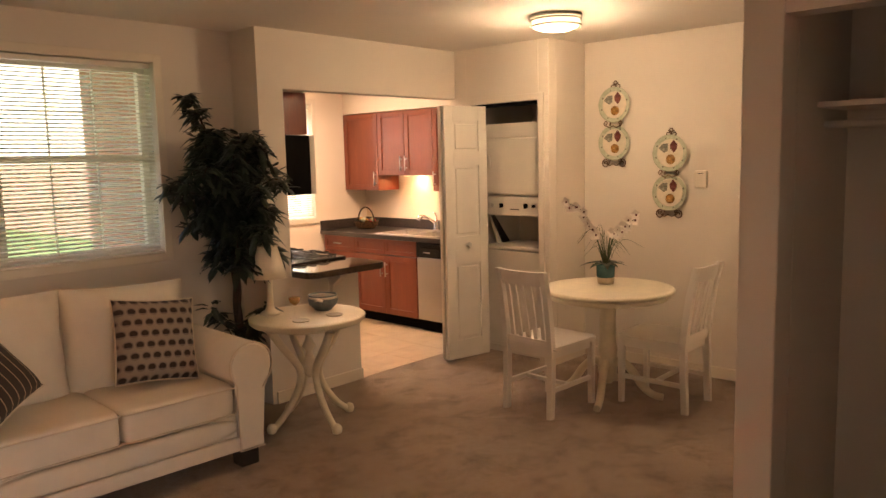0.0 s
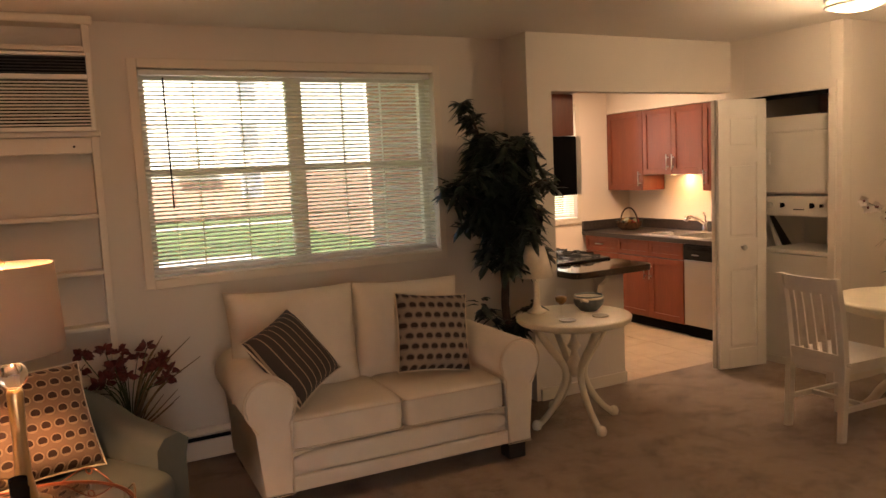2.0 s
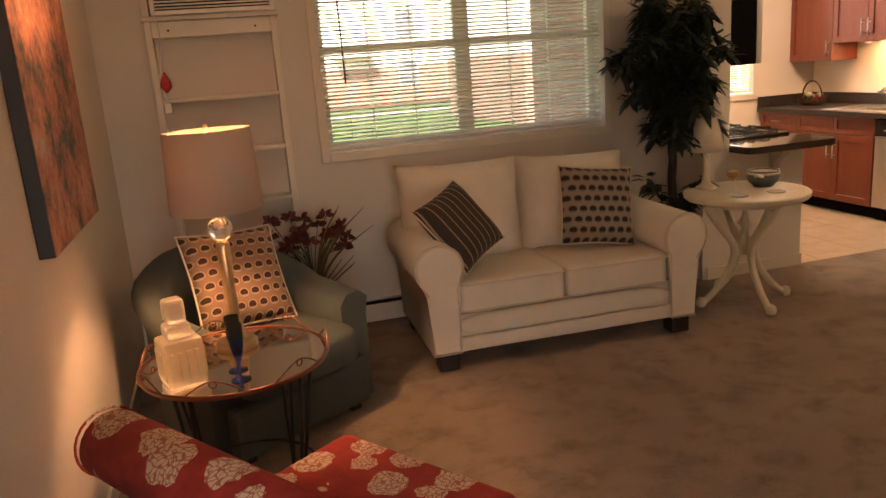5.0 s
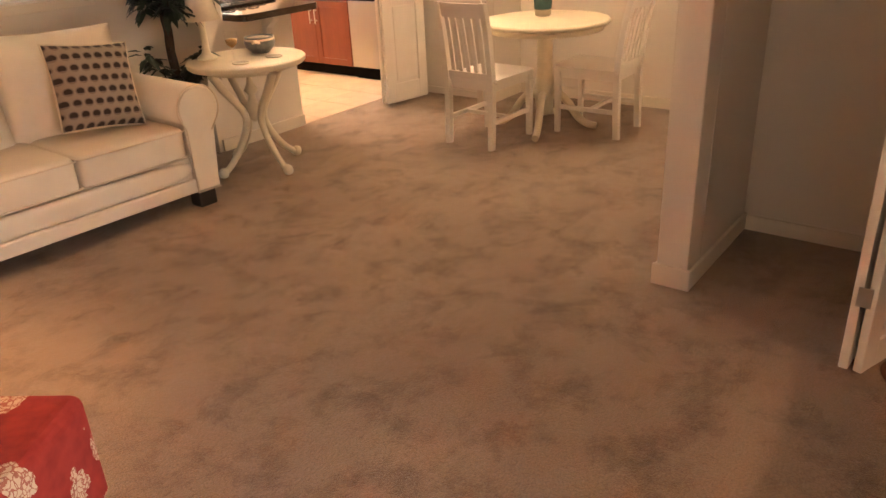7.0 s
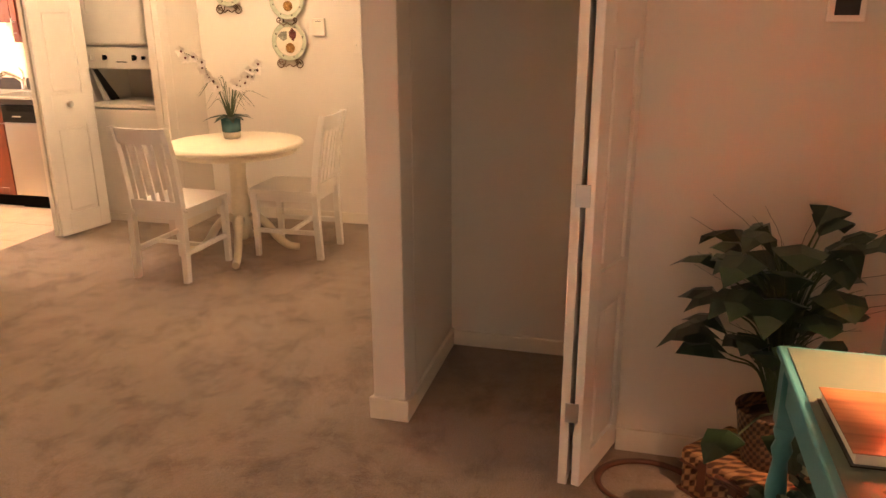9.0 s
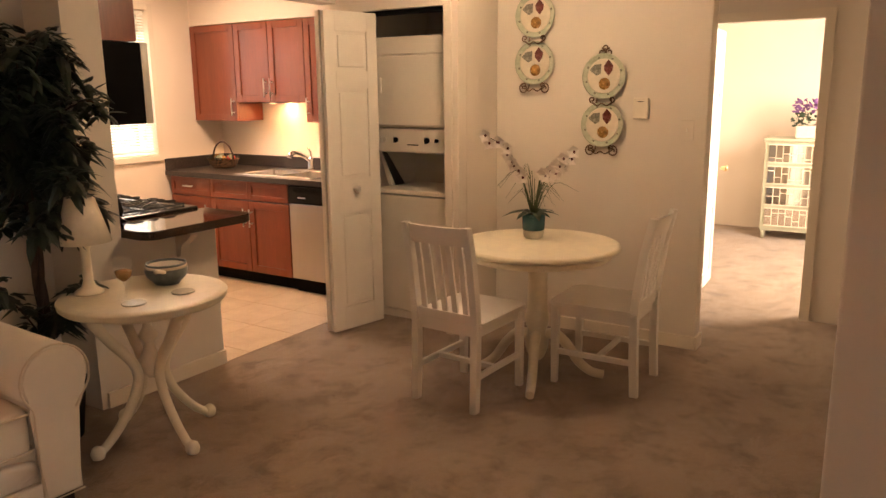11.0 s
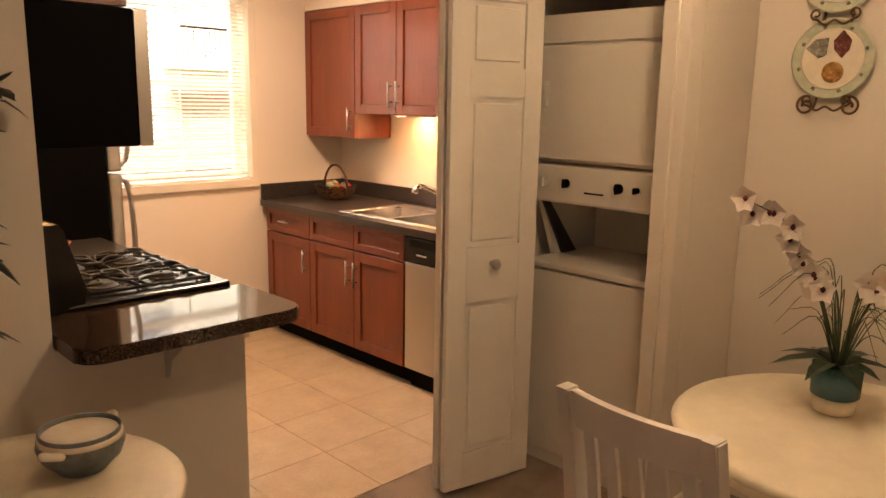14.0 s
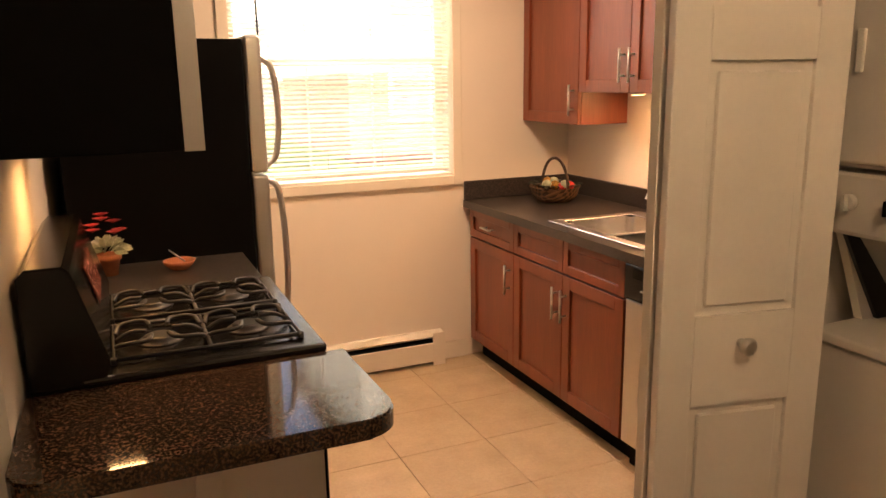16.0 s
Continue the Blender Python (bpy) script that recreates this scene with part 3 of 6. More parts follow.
structure("wall_east", [(XE, XE + 0.12, 1.93, 3.305, 0, H)], WALL, "beige painted dining wall", "wall", bevel=0.008)
structure("wall_hall", [(XE + 0.12, 6.85, 2.45, 2.55, 0, H), (6.85, 6.95, 2.20, 2.55, 0, H), (6.85, 6.95, 1.0, 1.47, 0, H), (6.85, 6.95, 1.47, 2.20, 2.0, H), (4.03, 6.85, 0.865, 0.985, 0, H)], WALL, "beige painted hallway walls with a doorway", "wall")
structure("wall_bedroom", [(10.4, 10.5, 0.0, 3.4, 0, H), (6.95, 10.4, 3.3, 3.4, 0, H), (6.95, 7.6, 0.0, 0.1, 0, H), (8.8, 10.4, 0.0, 0.1, 0, H), (7.6, 8.8, 0.0, 0.1, 0, 0.95), (7.6, 8.8, 0.0, 0.1, 2.2, H), (6.85, 6.95, 0.0, 1.0, 0, H)], WALL_LIGHT, "pale painted bedroom walls", "wall")
structure("wall_closet_pillar", [(3.148, 3.30, 0.852, 0.985, 0, H)], WALL, "beige painted wall end beside the coat closet", "wall", bevel=0.006)
structure("wall_closet", [(3.30, 3.91, 0.852, 0.985, 0, H), (3.91, 4.03, -0.15, 0.985, 0, H), (3.25, 3.91, -0.15, -0.05, 0, H)], WALL, "beige painted walls inside the coat closet", "wall")
structure("wall_closet_header", [(3.16, 3.27, 0.03, 0.852, 2.09, H)], WALL, "beige painted header over the coat closet", "wall")
structure("wall_southeast", [(3.156, 3.27, -0.80, 0.03, 0, H)], WALL, "beige painted wall beside the coat closet", "wall")
structure("wall_south", [(1.2, 3.27, -0.90, -0.80, 0, H), (1.1, 1.2, -2.6, -0.80, 0, H)], SHADOW_BLUE, "beige painted wall behind the desk, bluish shade in its colour", "wall")
# Never in view; the doorway is added to hold the fill lamp.
structure("wall_entry", [(-0.35, -0.1, -2.7, -2.6, 0, H), (1.0, 1.1, -2.7, -2.6, 0, H), (-0.1, 1.0, -2.7, -2.6, 2.15, H)], WALL, "unseen beige painted entry wall with an opening added for fill light", "wall")

# baseboards
BB = [(3.45, 4.225, 4.232, 4.25, 0, 0.085), (XE - 0.015, XE, 1.93, 3.29, 0, 0.085), (XE - 0.015, XE + 0.12, 1.913, 1.928, 0, 0.085), (5.36, XE - 0.015, 3.289, 3.305, 0, 0.085),
      (3.132, 3.148, 0.836, 1.000, 0, 0.095), (3.148, 3.91, 0.836, 0.852, 0, 0.085), (3.148, 3.95, 0.985, 1.000, 0, 0.085), (3.894, 3.91, -0.05, 0.836, 0, 0.075), (3.14, 3.156, -0.80, 0.03, 0, 0.09),
      (1.2, 3.14, -0.80, -0.785, 0, 0.09), (LW, LW + 0.015, -2.6, 4.47, 0, 0.09), (5.46, 5.62, YK - 0.016, YK, 0, 0.10), (4.222, 4.237, 4.25, 4.37, 0, 0.085)]
structure("baseboard", BB, TRIM, "cream painted wooden baseboards", "baseboard", bevel=0.004)


def window(name, x0, x1, z0, z1, y, thick, mullions, label, side):
    """A sash window in a wall whose inner face is at y."""
    w = tagged(new(name), label, "window", kind="structure")
    c = 0.052
    bm = bmesh.new()
    add_box(bm, x0 - c, x0, y - 0.02, y, z0 - c, z1 + c, bevel=0.004)
    add_box(bm, x1, x1 + c, y - 0.02, y, z0 - c, z1 + c, bevel=0.004)
    add_box(bm, x0, x1, y - 0.02, y, z1, z1 + c, bevel=0.004)
    add_box(bm, x0, x1, y - 0.024, y, z0 - c, z0, bevel=0.004)
    part("window_casing", bm, TRIM, w, "cream painted casing")
    bm = bmesh.new()
    add_box(bm, x0, x1, y, y + 0.11, z0 - 0.0, z0 + 0.012)
    part("window_sill", bm, WHITE, w)
    f0, f1 = y + 0.12, y + 0.165
    bm = bmesh.new()
    add_box(bm, x0, x0 + 0.045, f0, f1, z0, z1)
    add_box(bm, x1 - 0.045, x1, f0, f1, z0, z1)
    add_box(bm, x0 + 0.045, x1 - 0.045, f0, f1, z0, z0 + 0.05)
    add_box(bm, x0 + 0.045, x1 - 0.045, f0, f1, z1 - 0.05, z1)
    for mx, mw in mullions:
        add_box(bm, mx - mw / 2, mx + mw / 2, f0, f1, z0 + 0.05, z1 - 0.05)
    part("window_frame", bm, PLASTIC, w, "white vinyl frame")
    edges = [x0 + 0.045] + [v for mx, mw in mullions for v in (mx - mw / 2, mx + mw / 2)] + [x1 - 0.045]
    zm = (z0 + z1) / 2 + 0.01
    for a, b in zip(edges[::2], edges[1::2]):
        bm = bmesh.new()
        add_box(bm, a, b, f0 - 0.01, f1 - 0.012, zm - 0.022, zm + 0.022, bevel=0.004)
        part("meeting_rail", bm, PLASTIC, w)
        for q0, q1 in ((z0 + 0.05, zm - 0.022), (zm + 0.022, z1 - 0.05)):
            bm = bmesh.new()
            for k in (1, 2):
                x = a + (b - a) * k / 3
                add_box(bm, x - 0.004, x + 0.004, f0 + 0.018, f0 + 0.030, q0, q1)
            zc = (q0 + q1) / 2
            add_box(bm, a, b, f0 + 0.019, f0 + 0.029, zc - 0.004, zc + 0.004)
            part("glazing_bar", bm, PLASTIC, w)
            p = part("pane", add_box(bmesh.new(), a, b, f0 + 0.032, f0 + 0.036, q0, q1), PANE, w, "clear glass")
            p.visible_shadow = False
    return w


def blind(x0, x1, z0, z1, y, label, tilt=24):
    b = thing("window_blind", label, "blind", pose((x0 + x1) / 2, y, z0))
    w, h = x1 - x0 - 0.012, z1 - z0
    box_part("headrail", (-w / 2, w / 2, -0.018, 0.018, h - 0.035, h - 0.004), PLASTIC, b, 0.003)
    box_part("bottom_rail", (-w / 2, w / 2, -0.013, 0.013, 0.016, 0.030), PLASTIC, b, 0.004)
    k = bmesh.new()
    t = radians(tilt)
    prof = [(-0.0125, 0), (-0.006, 0.0020), (0, 0.0028), (0.006, 0.0020), (0.0125, 0)]
    prof = [(u * math.cos(t) - v * math.sin(t), u * math.sin(t) + v * math.cos(t)) for u, v in prof]
    top = [(k.verts.new((-w / 2, u, v)), k.verts.new((w / 2, u, v))) for u, v in prof]
    for p, q in zip(top, top[1:]):
        k.faces.new((p[0], p[1], q[1], q[0])).smooth = True
    low = [(k.verts.new((-w / 2, u, v - 0.0008)), k.verts.new((w / 2, u, v - 0.0008))) for u, v in prof]
    for p, q in zip(low, low[1:]):
        k.faces.new((q[0], q[1], p[1], p[0])).smooth = True
    me = bpy.data.meshes.new("slat")
    k.to_mesh(me)
    k.free()
    me.materials.append(BLIND)
    n = int((h - 0.08) / 0.0235)
    for i in range(n):
        s = new("slat", me)
        s.parent = b
        s.location = (0, 0, 0.045 + i * 0.0235)
    for x in (-w * 0.42, -w * 0.1, w * 0.16, w * 0.42):
        part("ladder_cord", add_tube(bmesh.new(), [(x, -0.014, 0.03), (x, -0.014, h - 0.03)], 0.0012, 5), PLASTIC, b)
    part("tilt_wand", add_tube(bmesh.new(), [(-w / 2 + 0.13, -0.028, h - 0.05), (-w / 2 + 0.135, -0.028, h * 0.33)], 0.0045, 6), BLACK_MATT, b, "dark tilt wand")
    return b


window("window_1", WX0, WX1, WZ0, WZ1, YW, 0.25, [((WX0 + WX1) / 2, 0.10)], "white double-hung living room window with cream casing", "living")
blind(WX0, WX1, WZ0 + 0.012, WZ1, YW + 0.04, "white horizontal blind with open slats over the living room window")
window("window_2", KX0, KX1, KZ0, KZ1, YK, 0.2, [], "white double-hung kitchen window with cream casing", "kitchen")
blind(KX0, KX1, KZ0 + 0.012, KZ1, YK + 0.04, "white horizontal blind with open slats over the kitchen window")


# ---- kitchen ----
def shaker(bm, w, h, t=0.02, rail=0.058):
    """A framed door leaf lying in the yz plane, its front towards -x, from y 0 to w, z 0 to h."""
    add_box(bm, -t, 0, 0, rail, 0, h, bevel=0.0015, seg=1)
    add_box(bm, -t, 0, w - rail, w, 0, h, bevel=0.0015, seg=1)
    add_box(bm, -t, 0, rail, w - rail, 0, rail, bevel=0.0015, seg=1)
    add_box(bm, -t, 0, rail, w - rail, h - rail, h, bevel=0.0015, seg=1)
    add_box(bm, -t * 0.45, 0, rail, w - rail, rail, h - rail)
    return bm


def bar_handle(parent, x, y, z, length, upright=True):
    bm = bmesh.new()
    a = length / 2
    d = Vector((0, 0, 1)) if upright else Vector((0, 1, 0))
    c = Vector((x - 0.032, y, z))
    add_tube(bm, [c - d * a, c + d * a], 0.0058, 10)
    for s in (-0.62, 0.62):
        add_tube(bm, [c + d * a * s, c + d * a * s + Vector((0.032, 0, 0))], 0.0045, 8)
    return part("handle", bm, STEEL, parent, "brushed steel bar handle")


def cabinet(name, label, x_front, y0, y1, z0, z1, depth, leaves, group, toe=False, body_top=None):
    """leaves: (y0, y1, z0, z1, handle) with handle None, 'left', 'right', 'drawer', 'low_left', 'low_right'."""
    c = thing(name, label, "cabinet", pose(x_front, y0, z0), group)
    bm = bmesh.new()
    b0 = 0.105 if toe else 0.0
    add_box(bm, 0.021, depth, 0.0, y1 - y0 - 0.001, b0, (body_top or z1) - z0, bevel=0.001, seg=1)
    part("body", bm, CHERRY, c)
    if toe:
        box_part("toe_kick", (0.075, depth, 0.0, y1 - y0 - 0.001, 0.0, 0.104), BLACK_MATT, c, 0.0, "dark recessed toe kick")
    for a, b, p, q, hd in leaves:
        leaf = part("drawer_front" if hd == "drawer" or hd == "false" else "door", shaker(bmesh.new(), b - a - 0.004, q - p - 0.004, rail=0.04 if hd in ("drawer", "false") else 0.058), CHERRY, c)
        leaf.location = (0.02, a - y0 + 0.002, p - z0 + 0.002)
        w, h = b - a, q - p
        if hd == "drawer":
            bar_handle(leaf, -0.02, w / 2, h / 2, 0.11, False)
        elif hd in ("left", "right"):
            bar_handle(leaf, -0.02, w - 0.035 if hd == "left" else 0.035, h - 0.14, 0.15)
        elif hd in ("low_left", "low_right"):
            bar_handle(leaf, -0.02, w - 0.035 if hd == "low_left" else 0.035, 0.12, 0.15)
    return c


XF = 5.63
cabinet("base_cabinet", "cherry wood base cabinet with a drawer and a door", XF, 5.93, 6.43, 0, 0.868, 0.62, [(5.93, 6.43, 0.71, 0.865, "drawer"), (5.93, 6.43, 0.11, 0.705, "right")], "kitchen base cabinets", True)
cabinet("sink_cabinet", "cherry wood sink base cabinet with two doors", XF, 5.035, 5.93, 0, 0.868, 0.62, [(5.035, 5.48, 0.71, 0.865, "false"), (5.48, 5.93, 0.71, 0.865, "false"), (5.035, 5.48, 0.11, 0.705, "left"), (5.48, 5.93, 0.11, 0.705, "right")], "kitchen base cabinets", True, 0.70)
UX = 5.975
cabinet("wall_cabinet", "tall cherry wood wall cabinet in the corner", UX, 5.91, 6.455, 1.328, 2.145, 0.30, [(5.91, 6.455, 1.328, 2.145, "low_right")], "kitchen wall cabinets")
cabinet("wall_cabinet", "short cherry wood wall cabinet with two doors over the sink", UX, 5.115, 5.909, 1.487, 2.145, 0.30, [(5.115, 5.51, 1.487, 2.145, "low_left"), (5.51, 5.909, 1.487, 2.145, "low_right")], "kitchen wall cabinets")
cabinet("wall_cabinet", "tall cherry wood wall cabinet over the dishwasher", UX, 4.62, 5.114, 1.328, 2.145, 0.30, [(4.62, 5.114, 1.328, 2.145, "low_left")], "kitchen wall cabinets")
for y in (5.35, 5.62):
    p = thing("puck_light", "small round under-cabinet puck light, lit", "light", pose(6.11, y, 1.4865), "under-cabinet lights")
    part("housing", add_lathe(bmesh.new(), [(0.036, -0.010), (0.036, -0.001)], 20), STEEL, p)
    part("lens", add_lathe(bmesh.new(), [(0.028, -0.0125), (0.028, -0.0105)], 20), PUCK, p)

# worktop with a cut-out for the sink
SY0, SY1, SX0, SX1 = 4.86, 5.64, 5.70, 6.16
wt = thing("worktop", "dark speckled laminate worktop with a low backsplash", "worktop", pose(5.60, 4.30, 0.868))
bm = bmesh.new()
for a, b, c, d in ((0, SX0 - 5.60, 0, 2.155), (SX1 - 5.60, 0.68, 0, 2.155), (SX0 - 5.60, SX1 - 5.60, 0, SY0 - 4.30), (SX0 - 5.60, SX1 - 5.60, SY1 - 4.30, 2.155)):
    add_box(bm, a, b, c, d, 0.001, 0.042)
part("slab", bm, COUNTER_MATT, wt)
bm = bmesh.new()
add_box(bm, 0.66, 0.679, 0.0, 2.155, 0.0425, 0.145, bevel=0.004)
add_box(bm, 0.003, 0.66, 2.137, 2.155, 0.0425, 0.145, bevel=0.004)
part("backsplash", bm, COUNTER_MATT, wt)
sk = thing("kitchen_sink", "stainless steel double-bowl drop-in sink", "sink", pose(5.70, 4.86, 0.911))
bm = bmesh.new()
W, L = SX1 - SX0, SY1 - SY0
for a, b, c, d in ((-0.03, 0.02, -0.03, L + 0.03), (W - 0.06, W + 0.03, -0.03, L + 0.03), (0.02, W - 0.06, -0.03, 0.02), (0.02, W - 0.06, L - 0.02, L + 0.03), (0.02, W - 0.06, L / 2 - 0.015, L / 2 + 0.015)):
    add_box(bm, a, b, c, d, 0.0, 0.005, bevel=0.002, seg=1)
part("rim", bm, STEEL, sk)
for y0, y1 in ((0.02, L / 2 - 0.015), (L / 2 + 0.015, L - 0.02)):
    k = bmesh.new()
    add_box(k, 0.02, W - 0.06, y0, y1, -0.17, 0.0)
    k.faces.ensure_lookup_table()
    top = max(k.faces, key=lambda f: f.calc_center_median().z)
    bmesh.ops.delete(k, geom=[top], context="FACES")
    es = [e for e in k.edges if not e.is_boundary]
    bmesh.ops.bevel(k, geom=es, offset=0.035, segments=4, affect="EDGES")
    part("bowl", k, STEEL, sk, smooth=True)
fc = thing("faucet", "chrome single-lever kitchen faucet with pull-out spout", "faucet", pose(6.17, 5.27, 0.918))
part("base", add_lathe(bmesh.new(), [(0.034, 0), (0.034, 0.01), (0.026, 0.018), (0.024, 0.09), (0.020, 0.11)], 20), CHROME, fc)
part("spout", add_tube(bmesh.new(), curve_pts([(0, 0, 0.07), (-0.07, 0.01, 0.12), (-0.15, 0.03, 0.155), (-0.19, 0.04, 0.150)]), 0.016, 12), CHROME, fc)
part("spray_head", add_tube(bmesh.new(), [(-0.17, 0.035, 0.156), (-0.205, 0.043, 0.143), (-0.215, 0.046, 0.118)], 0.021, 12), CHROME, fc)
part("lever", add_tube(bmesh.new(), curve_pts([(0, 0, 0.10), (0.004, 0, 0.15), (-0.03, 0.0, 0.19)]), 0.012, 10, 0.008), CHROME, fc)
fb = thing("fruit_basket", "dark wicker basket with hooped handle and mixed fruit", "basket", pose(6.02, 6.18, 0.911))
part("bowl", add_lathe(bmesh.new(), [(0.09, 0), (0.12, 0.03), (0.135, 0.075), (0.142, 0.08), (0.128, 0.078), (0.10, 0.03)], 24), WICKER_POT, fb)
part("handle", add_tube(bmesh.new(), [(0, 0.13 * math.cos(a), 0.07 + 0.16 * math.sin(a)) for a in [math.pi * i / 14 for i in range(15)]], 0.008, 8), BARK, fb)
random.seed(3)
for i in range(9):
    a = i * 0.7
    c = (random.choice([RED_FLOWER, SHELL_OCHRE, LEAF_DARK, RED_FLOWER, IVY_PALE]))
    part("fruit", add_lathe(bmesh.new(), [(0.004, -0.024), (0.02, -0.016), (0.027, 0), (0.02, 0.017), (0.004, 0.024)], 12, pose(0.075 * math.cos(a) * (i % 3) / 2, 0.09 * math.sin(a), 0.085 + 0.012 * (i % 2))), c, fb)
for a in (0.3, 1.9, 3.3, 5.0):
    v, f = [], []
    for j in range(5):
        b = a + 0.25 * j
        add_leaf(v, f, Vector((0.1 * math.cos(b), 0.11 * math.sin(b), 0.08)), Vector((math.cos(b), math.sin(b), 0.6)).normalized(), Vector((-math.sin(b), math.cos(b), 0)), 0.06, 0.025)
    raw_part("leaf_spray", v, f, LEAF, fb)

dw = thing("dishwasher", "stainless steel dishwasher with a black control panel", "dishwasher", pose(XF, 4.42, 0))
box_part("body", (0.03, 0.60, 0.005, 0.605, 0.10, 0.866), BLACK_MATT, dw, 0.0)
box_part("door", (0.0, 0.03, 0.006, 0.604, 0.115, 0.715), STEEL, dw, 0.004, "brushed stainless steel door")
cp = box_part("control_panel", (-0.012, 0.03, 0.006, 0.604, 0.720, 0.862), BLACK, dw, 0.008, "black control panel with vents")
part("latch", add_box(bmesh.new(), -0.016, -0.0125, 0.42, 0.50, 0.765, 0.774, bevel=0.0015), STEEL, cp)
for i in range(5):
    part("vent_slot", add_box(bmesh.new(), -0.0145, -0.0122, 0.05, 0.55, 0.812 + i * 0.008, 0.815 + i * 0.008), BLACK_MATT, cp)
box_part("kick_plate", (0.05, 0.08, 0.006, 0.604, 0.0, 0.10), BLACK_MATT, dw, 0.0)

# peninsula counter, stove, side counter, fridge, microwave
pc = thing("breakfast_counter", "glossy dark speckled counter with rounded front corners", "counter", pose(3.625, 4.045, 0.858))


def rounded_rect(x0, x1, y0, y1, rs, n=8):
    """rs: radii at (x0,y0), (x1,y0), (x1,y1), (x0,y1)."""
    out = []
    for (cx, cy, a0), r in zip(((x0, y0, 180), (x1, y0, 270), (x1, y1, 0), (x0, y1, 90)), rs):
        px, py = cx + (r if cx == x0 else -r), cy + (r if cy == y0 else -r)
        for i in range(n + 1 if r > 0 else 1):
            a = radians(a0 + 90 * i / n)
            out.append((px + r * math.cos(a), py + r * math.sin(a)))
    return out


part("slab", add_extrude(bmesh.new(), rounded_rect(0.0, 0.712, 0.0, 0.420, (0.06, 0.07, 0, 0)), 0.0, 0.045, bevel=0.005), COUNTER, pc)
br = bmesh.new()
prof = [(0, 0), (0, -0.16), (-0.035, -0.15), (-0.05, -0.09), (-0.10, -0.055), (-0.13, -0.03), (-0.13, 0)]
add_extrude(br, [(y, z) for y, z in prof], -0.025, 0.025, pose(0.34, 0.203, 0, 90, 0, 90))
part("corbel", br, WALL, pc, "painted corbel bracket")
box_part("support_panel", (0.597, 0.63, 0.327, 0.42, -0.857, -0.001), BLACK_MATT, pc, 0.0, "black side panel")

st = thing("gas_stove", "black gas stove with cast-iron grates and raised back panel", "stove", pose(3.635, 4.468, 0))
box_part("body", (0.02, 0.62, 0.004, 0.752, 0.05, 0.895), BLACK, st, 0.003)
box_part("oven_door", (0.62, 0.65, 0.01, 0.746, 0.20, 0.76), BLACK, st, 0.006)
part("oven_handle", add_tube(bmesh.new(), [(0.69, 0.06, 0.72), (0.69, 0.70, 0.72)], 0.011, 10), BLACK_MATT, st)
box_part("cooktop", (0.10, 0.66, 0.002, 0.754, 0.896, 0.920), BLACK, st, 0.008, "glossy black enamel cooktop")
bp = bmesh.new()
add_extrude(bp, [(0.0, 0.88), (0.155, 0.92), (0.165, 0.96), (0.105, 1.165), (0.09, 1.18), (0.02, 1.18), (0.0, 1.16)], 0.004, 0.752, Matrix(((1, 0, 0, 0), (0, 0, 1, 0), (0, 1, 0, 0), (0, 0, 0, 1))), bevel=0.004)
bpn = part("back_panel", bp, BLACK, st, "black sloped control back panel")
k = bmesh.new()
add_box(k, -0.001, 0.002, -0.13, 0.13, -0.05, 0.05, m=pose(0.136, 0.376, 1.075, 0, -16, 0))
part("clock_plate", k, SHELL_BROWN, bpn, "reflective dark display plate")
for y in (0.10, 0.24, 0.51, 0.65):
    k = part("knob", add_lathe(bmesh.new(), [(0.019, 0), (0.019, 0.012), (0.014, 0.03), (0.012, 0.032)], 14, pose(0.65, y, 0.84, 0, 90, 0)), BLACK_MATT, st)
for y0 in (0.075, 0.405):
    g = bmesh.new()
    gw = 0.275
    x0, x1, y1 = 0.17, 0.61, y0 + gw
    z = 0.948
    add_tube(g, [(x0, y0, z - 0.018), (x1, y0, z - 0.018), (x1, y1, z - 0.018), (x0, y1, z - 0.018)], 0.0065, 6, closed=True)
    xm = (x0 + x1) / 2
    add_tube(g, [(xm, y0, z - 0.018), (xm, y1, z - 0.018)], 0.0065, 6)
    ym = (y0 + y1) / 2
    for cx in (x0 + 0.11, x1 - 0.11):
        for sx in (-1, 1):
            for sy in (-1, 1):
                add_tube(g, curve_pts([(cx + sx * 0.105, ym + sy * 0.05, z - 0.016), (cx + sx * 0.09, ym + sy * 0.085, z), (cx + sx * 0.035, ym + sy * 0.085, z + 0.004), (cx + sx * 0.02, ym + sy * 0.035, z + 0.002)], 5), 0.006, 6)
            add_tube(g, curve_pts([(cx + sx * 0.105, ym, z - 0.016), (cx + sx * 0.07, ym, z + 0.003), (cx + sx * 0.03, ym, z + 0.003)], 4), 0.006, 6)
    for x, y in ((x0, y0), (x1, y0), (x1, y1), (x0, y1)):
        add_tube(g, [(x, y, 0.9205), (x, y, z - 0.012)], 0.008, 6)
    part("grate", g, IRON, st, "curved black cast-iron grate")
    for cx in (x0 + 0.11, x1 - 0.11):
        part("burner", add_lathe(bmesh.new(), [(0.058, 0.9205), (0.052, 0.925), (0.040, 0.926), (0.040, 0.934), (0.030, 0.938)], 20, pose(cx, ym, 0)), IRON, st)

